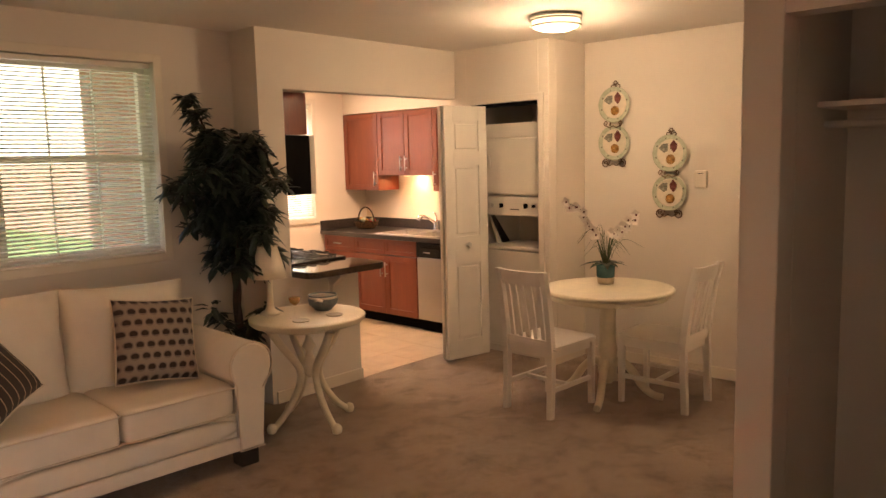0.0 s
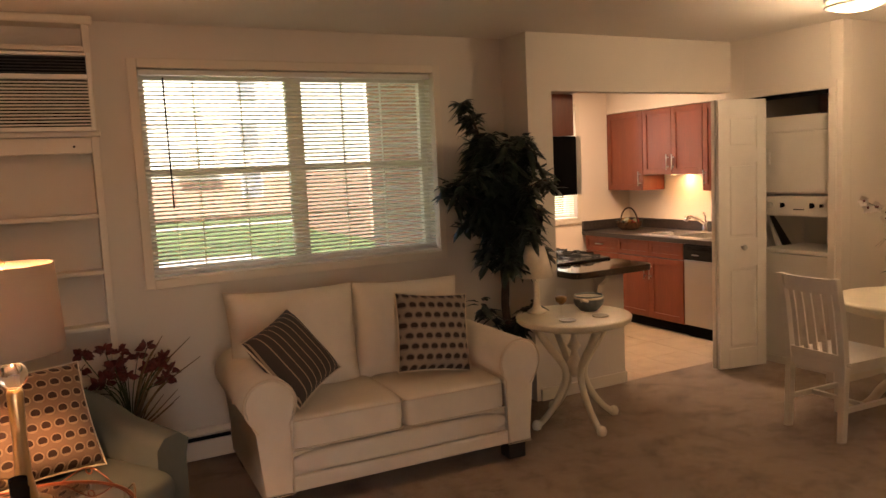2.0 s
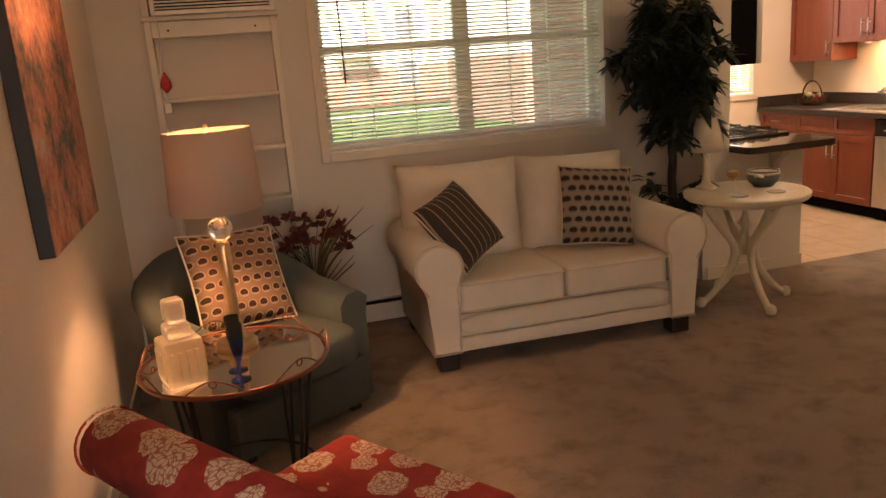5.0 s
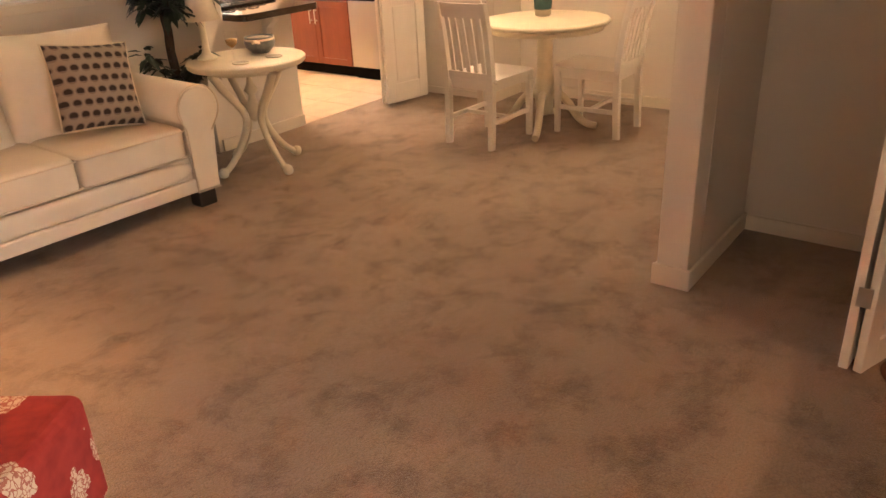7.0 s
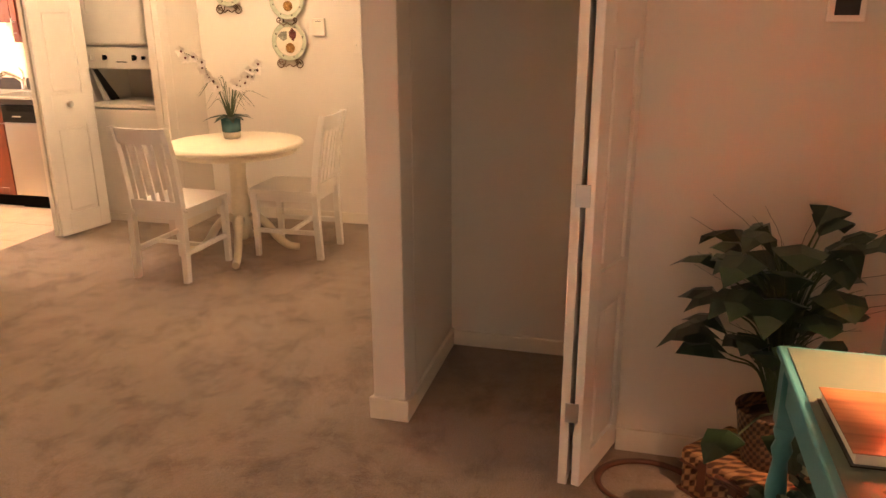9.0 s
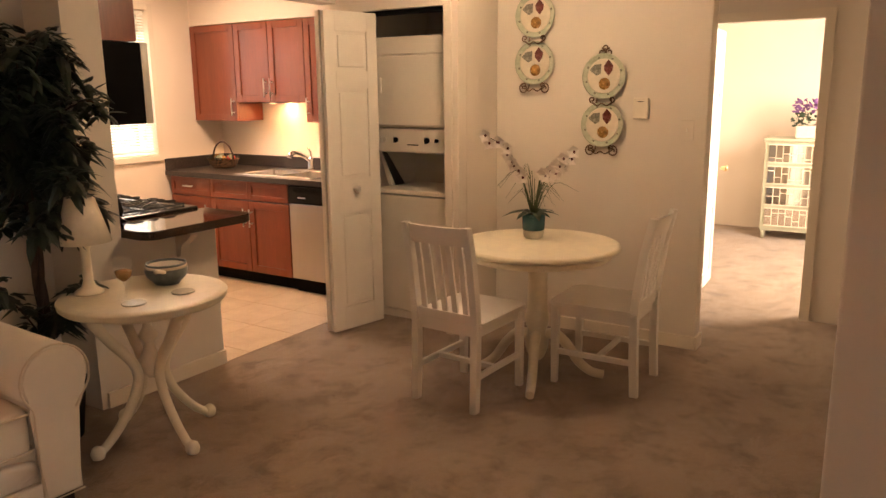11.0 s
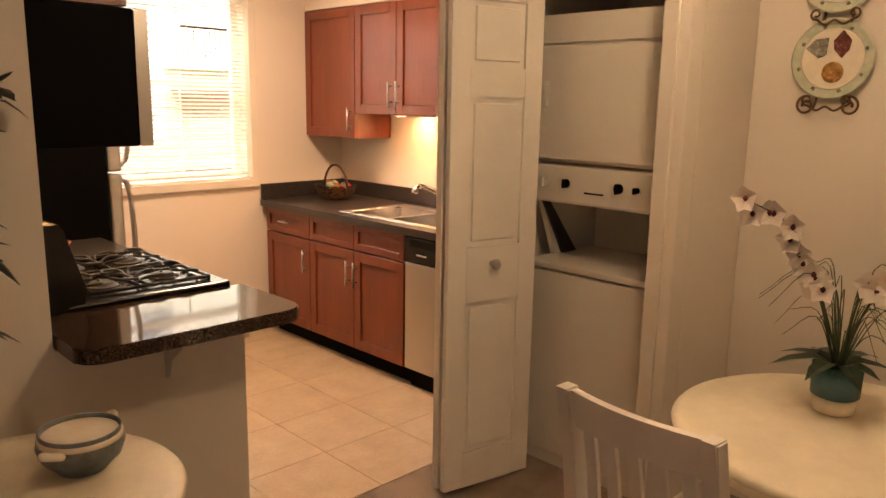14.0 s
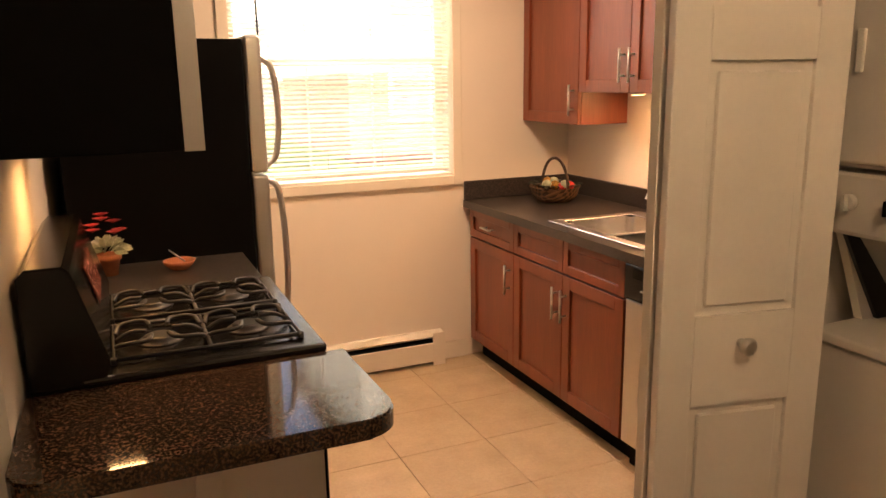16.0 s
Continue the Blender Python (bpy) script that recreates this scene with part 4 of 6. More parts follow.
sc = thing("side_counter", "small dark speckled counter between stove and fridge", "counter", pose(3.625, 5.225, 0))
box_part("slab", (0, 0.655, 0.0, 0.455, 0.868, 0.910), COUNTER_MATT, sc, 0.004)
box_part("base", (0.01, 0.62, 0.003, 0.452, 0.0, 0.867), CHERRY, sc, 0.0)
fp = thing("flower_pot", "small terracotta pot of red silk flowers", "plant", pose(3.80, 5.52, 0.911))
part("pot", add_lathe(bmesh.new(), [(0.028, 0), (0.038, 0.055), (0.044, 0.056), (0.044, 0.075), (0.036, 0.075), (0.034, 0.06)], 20), TERRACOTTA, fp)
v, f = [], []
random.seed(8)
for i in range(40):
    a, e = random.uniform(0, 6.28), random.uniform(0.1, 1.2)
    d = Vector((math.cos(a) * math.cos(e), math.sin(a) * math.cos(e), math.sin(e)))
    add_leaf(v, f, Vector((0, 0, 0.07)) + d * 0.03, d, d.orthogonal().normalized(), 0.06, 0.03)
raw_part("leaves", v, f, IVY_PALE, fp)
for i in range(7):
    v, f = [], []
    a = i * 0.9
    c = Vector((0.045 * math.cos(a), 0.05 * math.sin(a), 0.15 + 0.025 * (i % 3)))
    for j in range(9):
        b = j * 0.7
        d = Vector((math.cos(b), math.sin(b), 0.5)).normalized()
        add_leaf(v, f, c, d, Vector((-math.sin(b), math.cos(b), 0)), 0.032, 0.024, 0.1)
    raw_part("blossom", v, f, RED_FLOWER, fp)
dsh = thing("small_dish", "small orange ceramic dish with a spoon", "dish", pose(4.03, 5.50, 0.911))
part("bowl", add_lathe(bmesh.new(), [(0.03, 0), (0.05, 0.018), (0.058, 0.032), (0.054, 0.032), (0.044, 0.020), (0.004, 0.017)], 24), TERRACOTTA, dsh)
part("spoon", add_tube(bmesh.new(), [(0.02, 0.0, 0.026), (-0.03, 0.03, 0.065)], 0.003, 6), STEEL, dsh)

fr = thing("refrigerator", "black-sided refrigerator with stainless steel doors and curved handles", "refrigerator", pose(3.675, 5.69, 0))
box_part("body", (0.0, 0.66, 0.0, 0.745, 0.03, 1.72), BLACK_MATT, fr, 0.004, "matt black cabinet")
for z0, z1, h0, h1 in ((0.06, 1.205, 0.55, 1.18), (1.215, 1.735, 1.235, 1.66)):
    d = box_part("door", (0.665, 0.73, 0.002, 0.743, z0, z1), STEEL, fr, 0.012, "stainless steel door")
    b = [(0.73, 0.06, h1), (0.775, 0.055, h1 - 0.05), (0.79, 0.05, (h0 + h1) / 2), (0.775, 0.055, h0 + 0.05), (0.73, 0.06, h0)]
    part("handle", add_tube(bmesh.new(), curve_pts(b, 6), 0.013, 10), STEEL, d)

mw = thing("microwave", "black over-range microwave with a silver door edge", "microwave", pose(3.625, 4.478, 1.412))
box_part("body", (0.0, 0.372, 0.0, 0.755, 0.0, 0.43), BLACK_MATT, mw, 0.004)
box_part("door", (0.374, 0.416, 0.004, 0.60, 0.004, 0.426), BLACK, mw, 0.005)
box_part("door_edge", (0.374, 0.418, 0.0, 0.0035, 0.0, 0.43), STEEL, mw, 0.001, "silver door edge")
box_part("control_panel", (0.374, 0.416, 0.603, 0.752, 0.004, 0.426), BLACK, mw, 0.005)
box_part("under_light", (0.12, 0.24, 0.42, 0.53, -0.008, -0.001), PUCK, mw, 0.002, "lit cooktop light")
cabinet_over = thing("wall_cabinet", "dark cherry wood cabinet over the microwave", "cabinet", pose(3.625, 4.478, 1.845), "kitchen wall cabinets")
box_part("body", (0.0, 0.335, 0.0, 0.755, 0.0, 0.30), CHERRY, cabinet_over, 0.001)
for i in (0, 1):
    d = part("door", shaker(bmesh.new(), 0.374, 0.296), CHERRY, cabinet_over)
    d.matrix_basis = pose(0.336, 0.377 * (i + 1) - 0.001, 0.002, 0, 0, 180)
structure("soffit_stove", [(3.62, 3.97, 4.38, YK, 2.150, H)], WALL_LIGHT, "painted soffit over the stove cabinets", "wall")


def heater(y_wall, x0, x1, label, depth=0.075, h=0.185):
    """A hot-water baseboard heater against a wall that faces -y."""
    ob = thing("baseboard_heater", label, "heater", pose(x0, y_wall, 0))
    w = x1 - x0
    bm = bmesh.new()
    add_extrude(bm, [(-0.002, 0.0), (-0.002, h), (-0.03, h), (-depth + 0.012, h - 0.02), (-depth + 0.02, h - 0.03), (-0.02, h - 0.012), (-0.02, 0.0)], 0.0, w, Matrix(((0, 0, 1, 0), (1, 0, 0, 0), (0, 1, 0, 0), (0, 0, 0, 1))))
    part("back_panel", bm, TRIM, ob)
    box_part("front_panel", (0, w, -depth, -depth + 0.012, 0.02, h - 0.055), TRIM, ob, 0.003, "cream enamel front panel")
    box_part("fin_core", (0.01, w - 0.01, -depth + 0.015, -0.025, 0.03, h - 0.045), BLACK_MATT, ob, 0.0, "dark fins")
    for x in (0.0, w - 0.075):
        box_part("end_cap", (x, x + 0.075, -depth - 0.003, -depth - 0.0005, 0.0, h + 0.003), TRIM, ob, 0.001)
    return ob


heater(YK, 4.40, 5.45, "cream baseboard heater under the kitchen window")

# ---- laundry closet ----
wd = thing("washer_dryer", "off-white stacked washer and dryer in the closet", "washing machine", pose(5.49, 3.43, 0))
box_part("washer_body", (0.0, 0.66, 0, 0.63, 0.06, 0.875), APPLIANCE, wd, 0.008)
box_part("washer_top", (-0.008, 0.66, -0.002, 0.632, 0.882, 0.912), APPLIANCE, wd, 0.008)
box_part("kick_panel", (0.012, 0.05, 0.002, 0.628, 0.0, 0.055), APPLIANCE, wd, 0.002)
for y in (-0.001, 0.606):
    k = bmesh.new()
    add_extrude(k, [(0.16, 0.913), (0.64, 0.913), (0.64, 1.20), (0.04, 1.20)], y, y + 0.025, Matrix(((1, 0, 0, 0), (0, 0, 1, 0), (0, 1, 0, 0), (0, 0, 0, 1))))
    part("side_bracket", k, APPLIANCE, wd)
k = bmesh.new()
add_extrude(k, [(0.045, 1.164), (0.085, 1.164), (0.30, 0.914), (0.20, 0.914)], 0.592, 0.604, Matrix(((1, 0, 0, 0), (0, 0, 1, 0), (0, 1, 0, 0), (0, 0, 0, 1))))
part("lid_strut", k, IRON, wd, "dark diagonal strut")
box_part("alcove_back", (0.46, 0.60, 0.025, 0.605, 0.913, 1.20), APPLIANCE, wd, 0.0)
pn = box_part("control_panel", (0.01, 0.62, 0.0, 0.63, 1.165, 1.325), APPLIANCE, wd, 0.012, "control panel with dark dials")
for y, r in ((0.56, 0.020), (0.45, 0.018), (0.20, 0.020), (0.12, 0.012)):
    k = bmesh.new()
    add_lathe(k, [(r, 0), (r, 0.010), (r * 0.8, 0.014)], 16, pose(0.009, y, 1.25, 0, -90, 0))
    add_box(k, -0.02, 0.0, y - 0.004, y + 0.004, 1.25 - r, 1.25 + r)
    part("dial", k, BLACK_MATT if y < 0.5 else APPLIANCE, pn, "dark turning dial")
part("badge", add_box(bmesh.new(), 0.0075, 0.0095, 0.27, 0.36, 1.215, 1.222), BLACK_MATT, pn)
box_part("dryer_body", (0.004, 0.62, 0.0, 0.63, 1.334, 1.92), APPLIANCE, wd, 0.008)
dd = box_part("dryer_door", (-0.010, 0.003, 0.02, 0.61, 1.345, 1.80), APPLIANCE, wd, 0.008)
part("door_pull", add_box(bmesh.new(), -0.022, -0.0105, 0.545, 0.565, 1.56, 1.66, bevel=0.004), WHITE, dd)
box_part("dryer_top_panel", (-0.006, 0.003, 0.0, 0.63, 1.808, 1.92), APPLIANCE, wd, 0.004)


def panel_leaf(name, w, h, parent, m, knob=None, panels=((0.10, 0.62), (0.75, 1.52), (1.64, 1.93)), t=0.03):
    """A bifold leaf with raised panels, from x 0 to w, thickness about y = 0, standing at z 0."""
    bm = bmesh.new()
    s = 0.085 if w > 0.35 else 0.07
    add_box(bm, 0, s, -t / 2, t / 2, 0, h, bevel=0.002, seg=1)
    add_box(bm, w - s, w, -t / 2, t / 2, 0, h, bevel=0.002, seg=1)
    z = 0.0
    for a, b in panels:
        add_box(bm, s, w - s, -t / 2, t / 2, z, a)
        z = b
    add_box(bm, s, w - s, -t / 2, t / 2, z, h)
    for a, b in panels:
        add_box(bm, s, w - s, -t / 2 + 0.012, t / 2 - 0.012, a, b)
        for sy in (-1, 1):
            add_box(bm, s + 0.022, w - s - 0.022, min(sy * 0.002, sy * (t / 2 - 0.003)), max(sy * 0.002, sy * (t / 2 - 0.003)), a + 0.022, b - 0.022, bevel=0.0045, seg=1)
    leaf = part(name, bm, WHITE, parent)
    leaf.matrix_basis = m
    if knob:
        k = bmesh.new()
        add_lathe(k, [(0.011, 0), (0.008, 0.012), (0.020, 0.024), (0.022, 0.034), (0.014, 0.044)], 18, pose(knob[0], -t / 2, knob[1], 90, 0, 0))
        part("knob", k, STEEL, leaf, "pewter door knob")
    return leaf


bd = thing("bifold_door", "white panelled bifold closet door, folded open", "door", pose(5.37, 3.965, 0.02))
panel_leaf("leaf", 0.425, 2.04, bd, pose(0.0, -0.03, 0, 0, 0, 0) @ pose(-0.42, 0.085, 0, 0, 0, math.degrees(math.atan2(-0.085, 0.42))), knob=(0.205, 0.93), panels=((0.15, 0.78), (1.0, 1.57), (1.68, 1.92)))
panel_leaf("leaf", 0.425, 2.04, bd, pose(-0.42, 0.098, 0, 0, 0, 4))
structure("closet_track", [(5.375, 5.445, 3.405, 4.125, 2.050, 2.076)], BLACK_MATT, "dark bifold door track over the laundry closet", "track")
structure("trim", [(5.345, 5.36, 3.345, 3.40, 0, 2.078), (5.345, 5.36, 3.345, 4.13, 2.078, 2.13)], WALL, "painted casing round the laundry closet", "trim", bevel=0.002)

# ---- dining ----
cl = thing("ceiling_light", "round flush ceiling light with two metal bands, lit", "light", pose(4.66, 2.76, H))
part("base", add_lathe(bmesh.new(), [(0.165, -0.02), (0.165, 0.0)], 36), STEEL, cl)
part("diffuser", add_lathe(bmesh.new(), [(0.02, -0.098), (0.09, -0.092), (0.140, -0.075), (0.150, -0.060), (0.150, -0.021)], 36), LAMP_GLOW, cl, "glowing opal glass")
for z in (-0.030, -0.068):
    part("band", add_tube(bmesh.new(), [(0.158 * math.cos(2 * math.pi * i / 40), 0.158 * math.sin(2 * math.pi * i / 40), z) for i in range(40)], 0.007, 8, closed=True), STEEL, cl)

dt = thing("dining_table", "round cream-painted pedestal dining table", "table", pose(4.985, 2.575, 0))
part("tabletop", add_lathe(bmesh.new(), [(0.28, 0.725), (0.425, 0.730), (0.437, 0.740), (0.440, 0.750), (0.432, 0.760), (0.420, 0.762)], 64), CREAM, dt)
part("apron", add_lathe(bmesh.new(), [(0.388, 0.690), (0.395, 0.695), (0.395, 0.728)], 64), CREAM, dt)
part("pedestal", add_lathe(bmesh.new(), [(0.030, 0.10), (0.045, 0.12), (0.062, 0.17), (0.066, 0.22), (0.052, 0.27), (0.062, 0.30), (0.066, 0.34), (0.056, 0.40), (0.052, 0.55), (0.056, 0.62), (0.066, 0.64), (0.060, 0.66), (0.09, 0.689)], 28), CREAM, dt)
for i in range(4):
    pts = curve_pts([(0.04, 0, 0.24), (0.10, 0, 0.25), (0.17, 0, 0.19), (0.23, 0, 0.10), (0.30, 0, 0.045), (0.37, 0, 0.030)], 6)
    leg = part("leg", add_tube(bmesh.new(), pts, 0.030, 10, 0.024), CREAM, dt)
    leg.matrix_basis = pose(0, 0, 0, 0, 0, 20 + 90 * i)


def dining_chair():
    """Faces +x, its seat centred on the origin."""
    c = thing("dining_chair", "white painted slat-back wooden dining chair", "chair", pose(0, 0, 0), "chairs round the dining table")
    bm = bmesh.new()
    add_extrude(bm, rounded_rect(-0.20, 0.275, -0.215, 0.215, (0.02, 0.05, 0.05, 0.02)), 0.435, 0.462, bevel=0.008)
    part("seat", bm, WHITE, c)
    bm = bmesh.new()
    for y in (-0.185, 0.170):
        add_box(bm, -0.17, 0.225, y, y + 0.018, 0.385, 0.434)
    add_box(bm, 0.226, 0.244, -0.17, 0.17, 0.385, 0.434)
    add_box(bm, -0.185, -0.167, -0.17, 0.17, 0.385, 0.434)
    part("apron", bm, WHITE, c)
    for y in (-0.18, 0.18):
        k = bmesh.new()
        a = [(0.225, 0.0), (0.255, 0.0), (0.262, 0.434), (0.217, 0.434)]
        add_extrude(k, a, y - 0.02, y + 0.02, Matrix(((1, 0, 0, 0), (0, 0, 1, 0), (0, 1, 0, 0), (0, 0, 0, 1))), bevel=0.004)
        part("leg", k, WHITE, c)
        k = bmesh.new()
        mid = [(-0.205, 0.0), (-0.195, 0.22), (-0.19, 0.43), (-0.203, 0.58), (-0.230, 0.77), (-0.270, 0.945)]
        front = [(x + 0.021, z) for x, z in mid]
        back = [(x - 0.021, z) for x, z in mid]
        add_extrude(k, front + back[::-1], y - 0.019, y + 0.019, Matrix(((1, 0, 0, 0), (0, 0, 1, 0), (0, 1, 0, 0), (0, 0, 0, 1))), bevel=0.004)
        part("back_post", k, WHITE, c)
        part("side_stretcher", add_box(bmesh.new(), -0.19, 0.225, y - 0.011, y + 0.011, 0.165, 0.195, bevel=0.003), WHITE, c)
    part("cross_stretcher", add_box(bmesh.new(), -0.015, 0.012, -0.17, 0.17, 0.168, 0.192, bevel=0.003), WHITE, c)
    k = bmesh.new()
    arc = [(-0.022 * (1 - (y / 0.163) ** 2), y) for y in [-0.163 + 0.0326 * i for i in range(11)]]
    lean = Matrix(((1, 0, -0.24, 0.2264), (0, 1, 0, 0), (0, 0, 1, 0), (0, 0, 0, 1)))
    add_extrude(k, [(-0.254 + x, y) for x, y in arc] + [(-0.276 + x, y) for x, y in arc[::-1]], 0.848, 0.940, lean)
    part("top_rail", k, WHITE, c)
    part("lower_rail", add_box(bmesh.new(), -0.205, -0.18, -0.163, 0.163, 0.455, 0.500, bevel=0.003), WHITE, c)
    for j in range(5):
        y = -0.125 + 0.0625 * j
        k = bmesh.new()
        b = 0.02 * (1 - (y / 0.163) ** 2)
        mid = [(-0.192, 0.495), (-0.204 - b * 0.3, 0.60), (-0.222 - b * 0.8, 0.75), (-0.242 - b, 0.855)]
        add_extrude(k, [(x + 0.006, z) for x, z in mid] + [(x - 0.006, z) for x, z in mid[::-1]], y - 0.015, y + 0.015, Matrix(((1, 0, 0, 0), (0, 0, 1, 0), (0, 1, 0, 0), (0, 0, 0, 1))))
        part("back_slat", k, WHITE, c)
    return c


ch = dining_chair()
ch.matrix_basis = pose(4.575, 2.785, 0, 0, 0, -3)
copy_thing(ch, pose(5.14, 2.215, 0, 0, 0, 91))

oc = thing("orchid", "white orchid with red throats in a teal and white pot", "plant", pose(5.10, 2.66, 0.762))
part("pot", add_lathe(bmesh.new(), [(0.055, 0.045), (0.062, 0.05), (0.064, 0.135), (0.058, 0.135), (0.054, 0.11)], 28), POT_TEAL, oc, "teal glazed band")
part("pot_foot", add_lathe(bmesh.new(), [(0.048, 0), (0.054, 0.006), (0.058, 0.044)], 28), PLATE_WHITE, oc)
v, f = [], []
random.seed(5)
for i in range(9):
    a = i * 0.75
    d = Vector((math.cos(a), math.sin(a), 0.35)).normalized()
    add_leaf(v, f, Vector((0, 0, 0.125)), d, Vector((-math.sin(a), math.cos(a), 0)), random.uniform(0.12, 0.2), 0.055, 0.35)
raw_part("leaf", v, f, LEAF_DARK, oc)
bm = bmesh.new()
for i in range(34):
    a = random.uniform(0, 6.28)
    r = random.uniform(0.08, 0.26)
    h = random.uniform(0.10, 0.26)
    p = [(0.01 * math.cos(a), 0.01 * math.sin(a), 0.13), (r * 0.45 * math.cos(a), r * 0.45 * math.sin(a), 0.13 + h), (r * math.cos(a), r * math.sin(a), 0.13 + h * random.uniform(0.4, 1.0))]
    add_tube(bm, curve_pts(p, 4), 0.0022, 4, 0.0008)
part("grass_tuft", bm, STEM, oc)
for dy, dx, top in ((0.24, -0.10, 0.56), (-0.24, 0.03, 0.47), (0.08, -0.04, 0.40), (-0.12, 0.05, 0.40)):
    p = curve_pts([(0, 0, 0.13), (dx * 0.2, dy * 0.25, 0.32), (dx * 0.5, dy * 0.6, top * 0.88), (dx, dy, top)], 8)
    part("flower_stem", add_tube(bmesh.new(), p, 0.0032, 6, 0.0018), STEM, oc)
    k = len(p)
    for q in p[k // 2::2]:
        c = q + Vector((random.uniform(-0.03, 0.01), random.uniform(-0.028, 0.028), random.uniform(-0.03, 0.02)))
        v, f = [], []
        for j in range(5):
            b = j * 1.2566 + random.uniform(0, 0.4)
            d = Vector((-0.5, math.cos(b), math.sin(b))).normalized()
            add_leaf(v, f, c, d, d.cross(Vector((1, 0, 0))).normalized(), 0.044, 0.040, 0.05)
        fl = raw_part("blossom", v, f, PETAL, oc)
        part("throat", add_lathe(bmesh.new(), [(0.003, -0.008), (0.008, 0), (0.003, 0.008)], 8, Matrix.Translation(c + Vector((-0.010, 0, 0)))), PETAL_RED, fl, "dark red throat")


def scroll(c, r, a0, turns, dirn, n=22):
    out = []
    for i in range(n + 1):
        t = i / n
        a = a0 + dirn * turns * 2 * math.pi * t
        q = r * (1 - 0.68 * t)
        out.append((c[0], c[1] + q * math.cos(a), c[2] + q * math.sin(a)))
    return out


def plate_rack(y, z):
    """Two plates on a scrolled wire hanger; z is the upper plate's centre. Faces -x."""
    rk = thing("plate_hanger", "bronze scrolled wire wall hanger for two plates", "plate hanger", pose(XE, y, z), "plate hangers")
    w = bmesh.new()
    for s in (-1, 1):
        add_tube(w, [(-0.004, s * 0.045, 0.12), (-0.004, s * 0.045, -0.40)], 0.0035, 6)
        add_tube(w, scroll((-0.006, s * 0.024, 0.143), 0.024, math.pi * 0.5, 1.2, s), 0.0042, 6)
        add_tube(w, scroll((-0.030, s * 0.072, -0.452), 0.034, math.pi * (0.5), 1.3, -s), 0.0045, 6)
        for dz in (-0.148, -0.44):
            add_tube(w, curve_pts([(-0.004, s * 0.045, dz + 0.02), (-0.02, s * 0.05, dz - 0.02), (-0.045, s * 0.055, dz - 0.012)], 5), 0.0042, 6)
            add_tube(w, scroll((-0.045, s * 0.062, dz + 0.008), 0.02, -math.pi / 2, 1.1, s), 0.0042, 6)
    for dz in (-0.158, -0.45):
        add_tube(w, curve_pts([(-0.045, -0.062, dz + 0.0), (-0.045, -0.03, dz - 0.018), (-0.045, 0, dz - 0.004), (-0.045, 0.03, dz - 0.018), (-0.045, 0.062, dz)], 5), 0.0042, 6)
    add_tube(w, scroll((-0.006, 0, 0.168), 0.020, -math.pi / 2, 1.2, 1), 0.0042, 6)
    part("wire", w, BRONZE, rk)
    for dz in (0, -0.292):
        pl = thing("plate", "sage-rimmed ceramic plate painted with three shells", "plate", pose(XE - 0.020, y, z + dz, 0, -90, 0) @ pose(0, 0, 0, 0, 0, 0), "shell plates")
        part("rim", add_lathe(bmesh.new(), [(0.06, -0.012), (0.10, -0.004), (0.135, 0.008), (0.137, 0.012), (0.130, 0.012), (0.094, 0.002), (0.080, 0.0)], 40), PLATE_RIM, pl)
        part("well", add_lathe(bmesh.new(), [(0.080, 0.0005), (0.104, 0.006), (0.100, 0.0066), (0.085, 0.0035), (0.01, 0.0035)], 40), PLATE_WHITE, pl, "ivory painted centre")
        for sx, sy, mat_s, kind in ((-0.045, -0.005, SHELL_OCHRE, 0), (0.035, 0.045, SHELL_GREY, 1), (0.048, -0.030, SHELL_BROWN, 2)):
            k = bmesh.new()
            if kind == 0:
                add_lathe(k, [(0.036, 0.0), (0.036, 0.003), (0.014, 0.005)], 18, pose(sx, sy, 0.0036))
                add_tube(k, [(sx + 0.027 * (1 - i / 26) * math.cos(i * 0.55), sy + 0.027 * (1 - i / 26) * math.sin(i * 0.55), 0.008) for i in range(24)], 0.002, 5)
            elif kind == 1:
                add_extrude(k, [(-0.022, -0.012), (-0.022, 0.012), (0.018, 0.033), (0.030, 0.0), (0.018, -0.033)], 0.0036, 0.0065, pose(sx, sy, 0, 0, 0, 25) @ Matrix.Diagonal((1.25, 1.25, 1, 1)))
            else:
                add_extrude(k, [(-0.038, 0), (-0.012, 0.022), (0.012, 0.024), (0.042, 0.002), (0.012, -0.022), (-0.014, -0.018)], 0.0036, 0.0065, pose(sx, sy, 0) @ Matrix.Diagonal((1.2, 1.25, 1, 1)))
            part("painted_shell", k, mat_s, pl)
        for i in range(8):
            a = i * 0.785 + 0.3
            part("rim_motif", add_lathe(bmesh.new(), [(0.008, 0), (0.003, 0.0015)], 5, pose(0.114 * math.cos(a), 0.114 * math.sin(a), 0.0085)), SHELL_GREY, pl)


plate_rack(3.018, 2.031)
plate_rack(2.553, 1.648)
ts = thing("thermostat", "beige rectangular wall thermostat", "thermostat", pose(XE, 2.318, 1.456))
box_part("case", (-0.026, -0.0005, -0.046, 0.046, -0.062, 0.062), TRIM, ts, 0.006)
box_part("slot", (-0.0275, -0.0262, -0.02, 0.02, 0.038, 0.042), BLACK_MATT, ts, 0.0)
box_part("lever", (-0.030, -0.0262, -0.012, 0.012, -0.052, -0.048), TRIM, ts, 0.0)
lsw = thing("light_switch", "cream light switch plate on the dining wall", "switch", pose(XE, 2.04, 1.33))
box_part("plate", (-0.006, -0.0005, -0.038, 0.038, -0.058, 0.058), WALL, lsw, 0.002)
box_part("toggle", (-0.016, -0.0062, -0.005, 0.005, -0.008, 0.014), WHITE, lsw, 0.001)

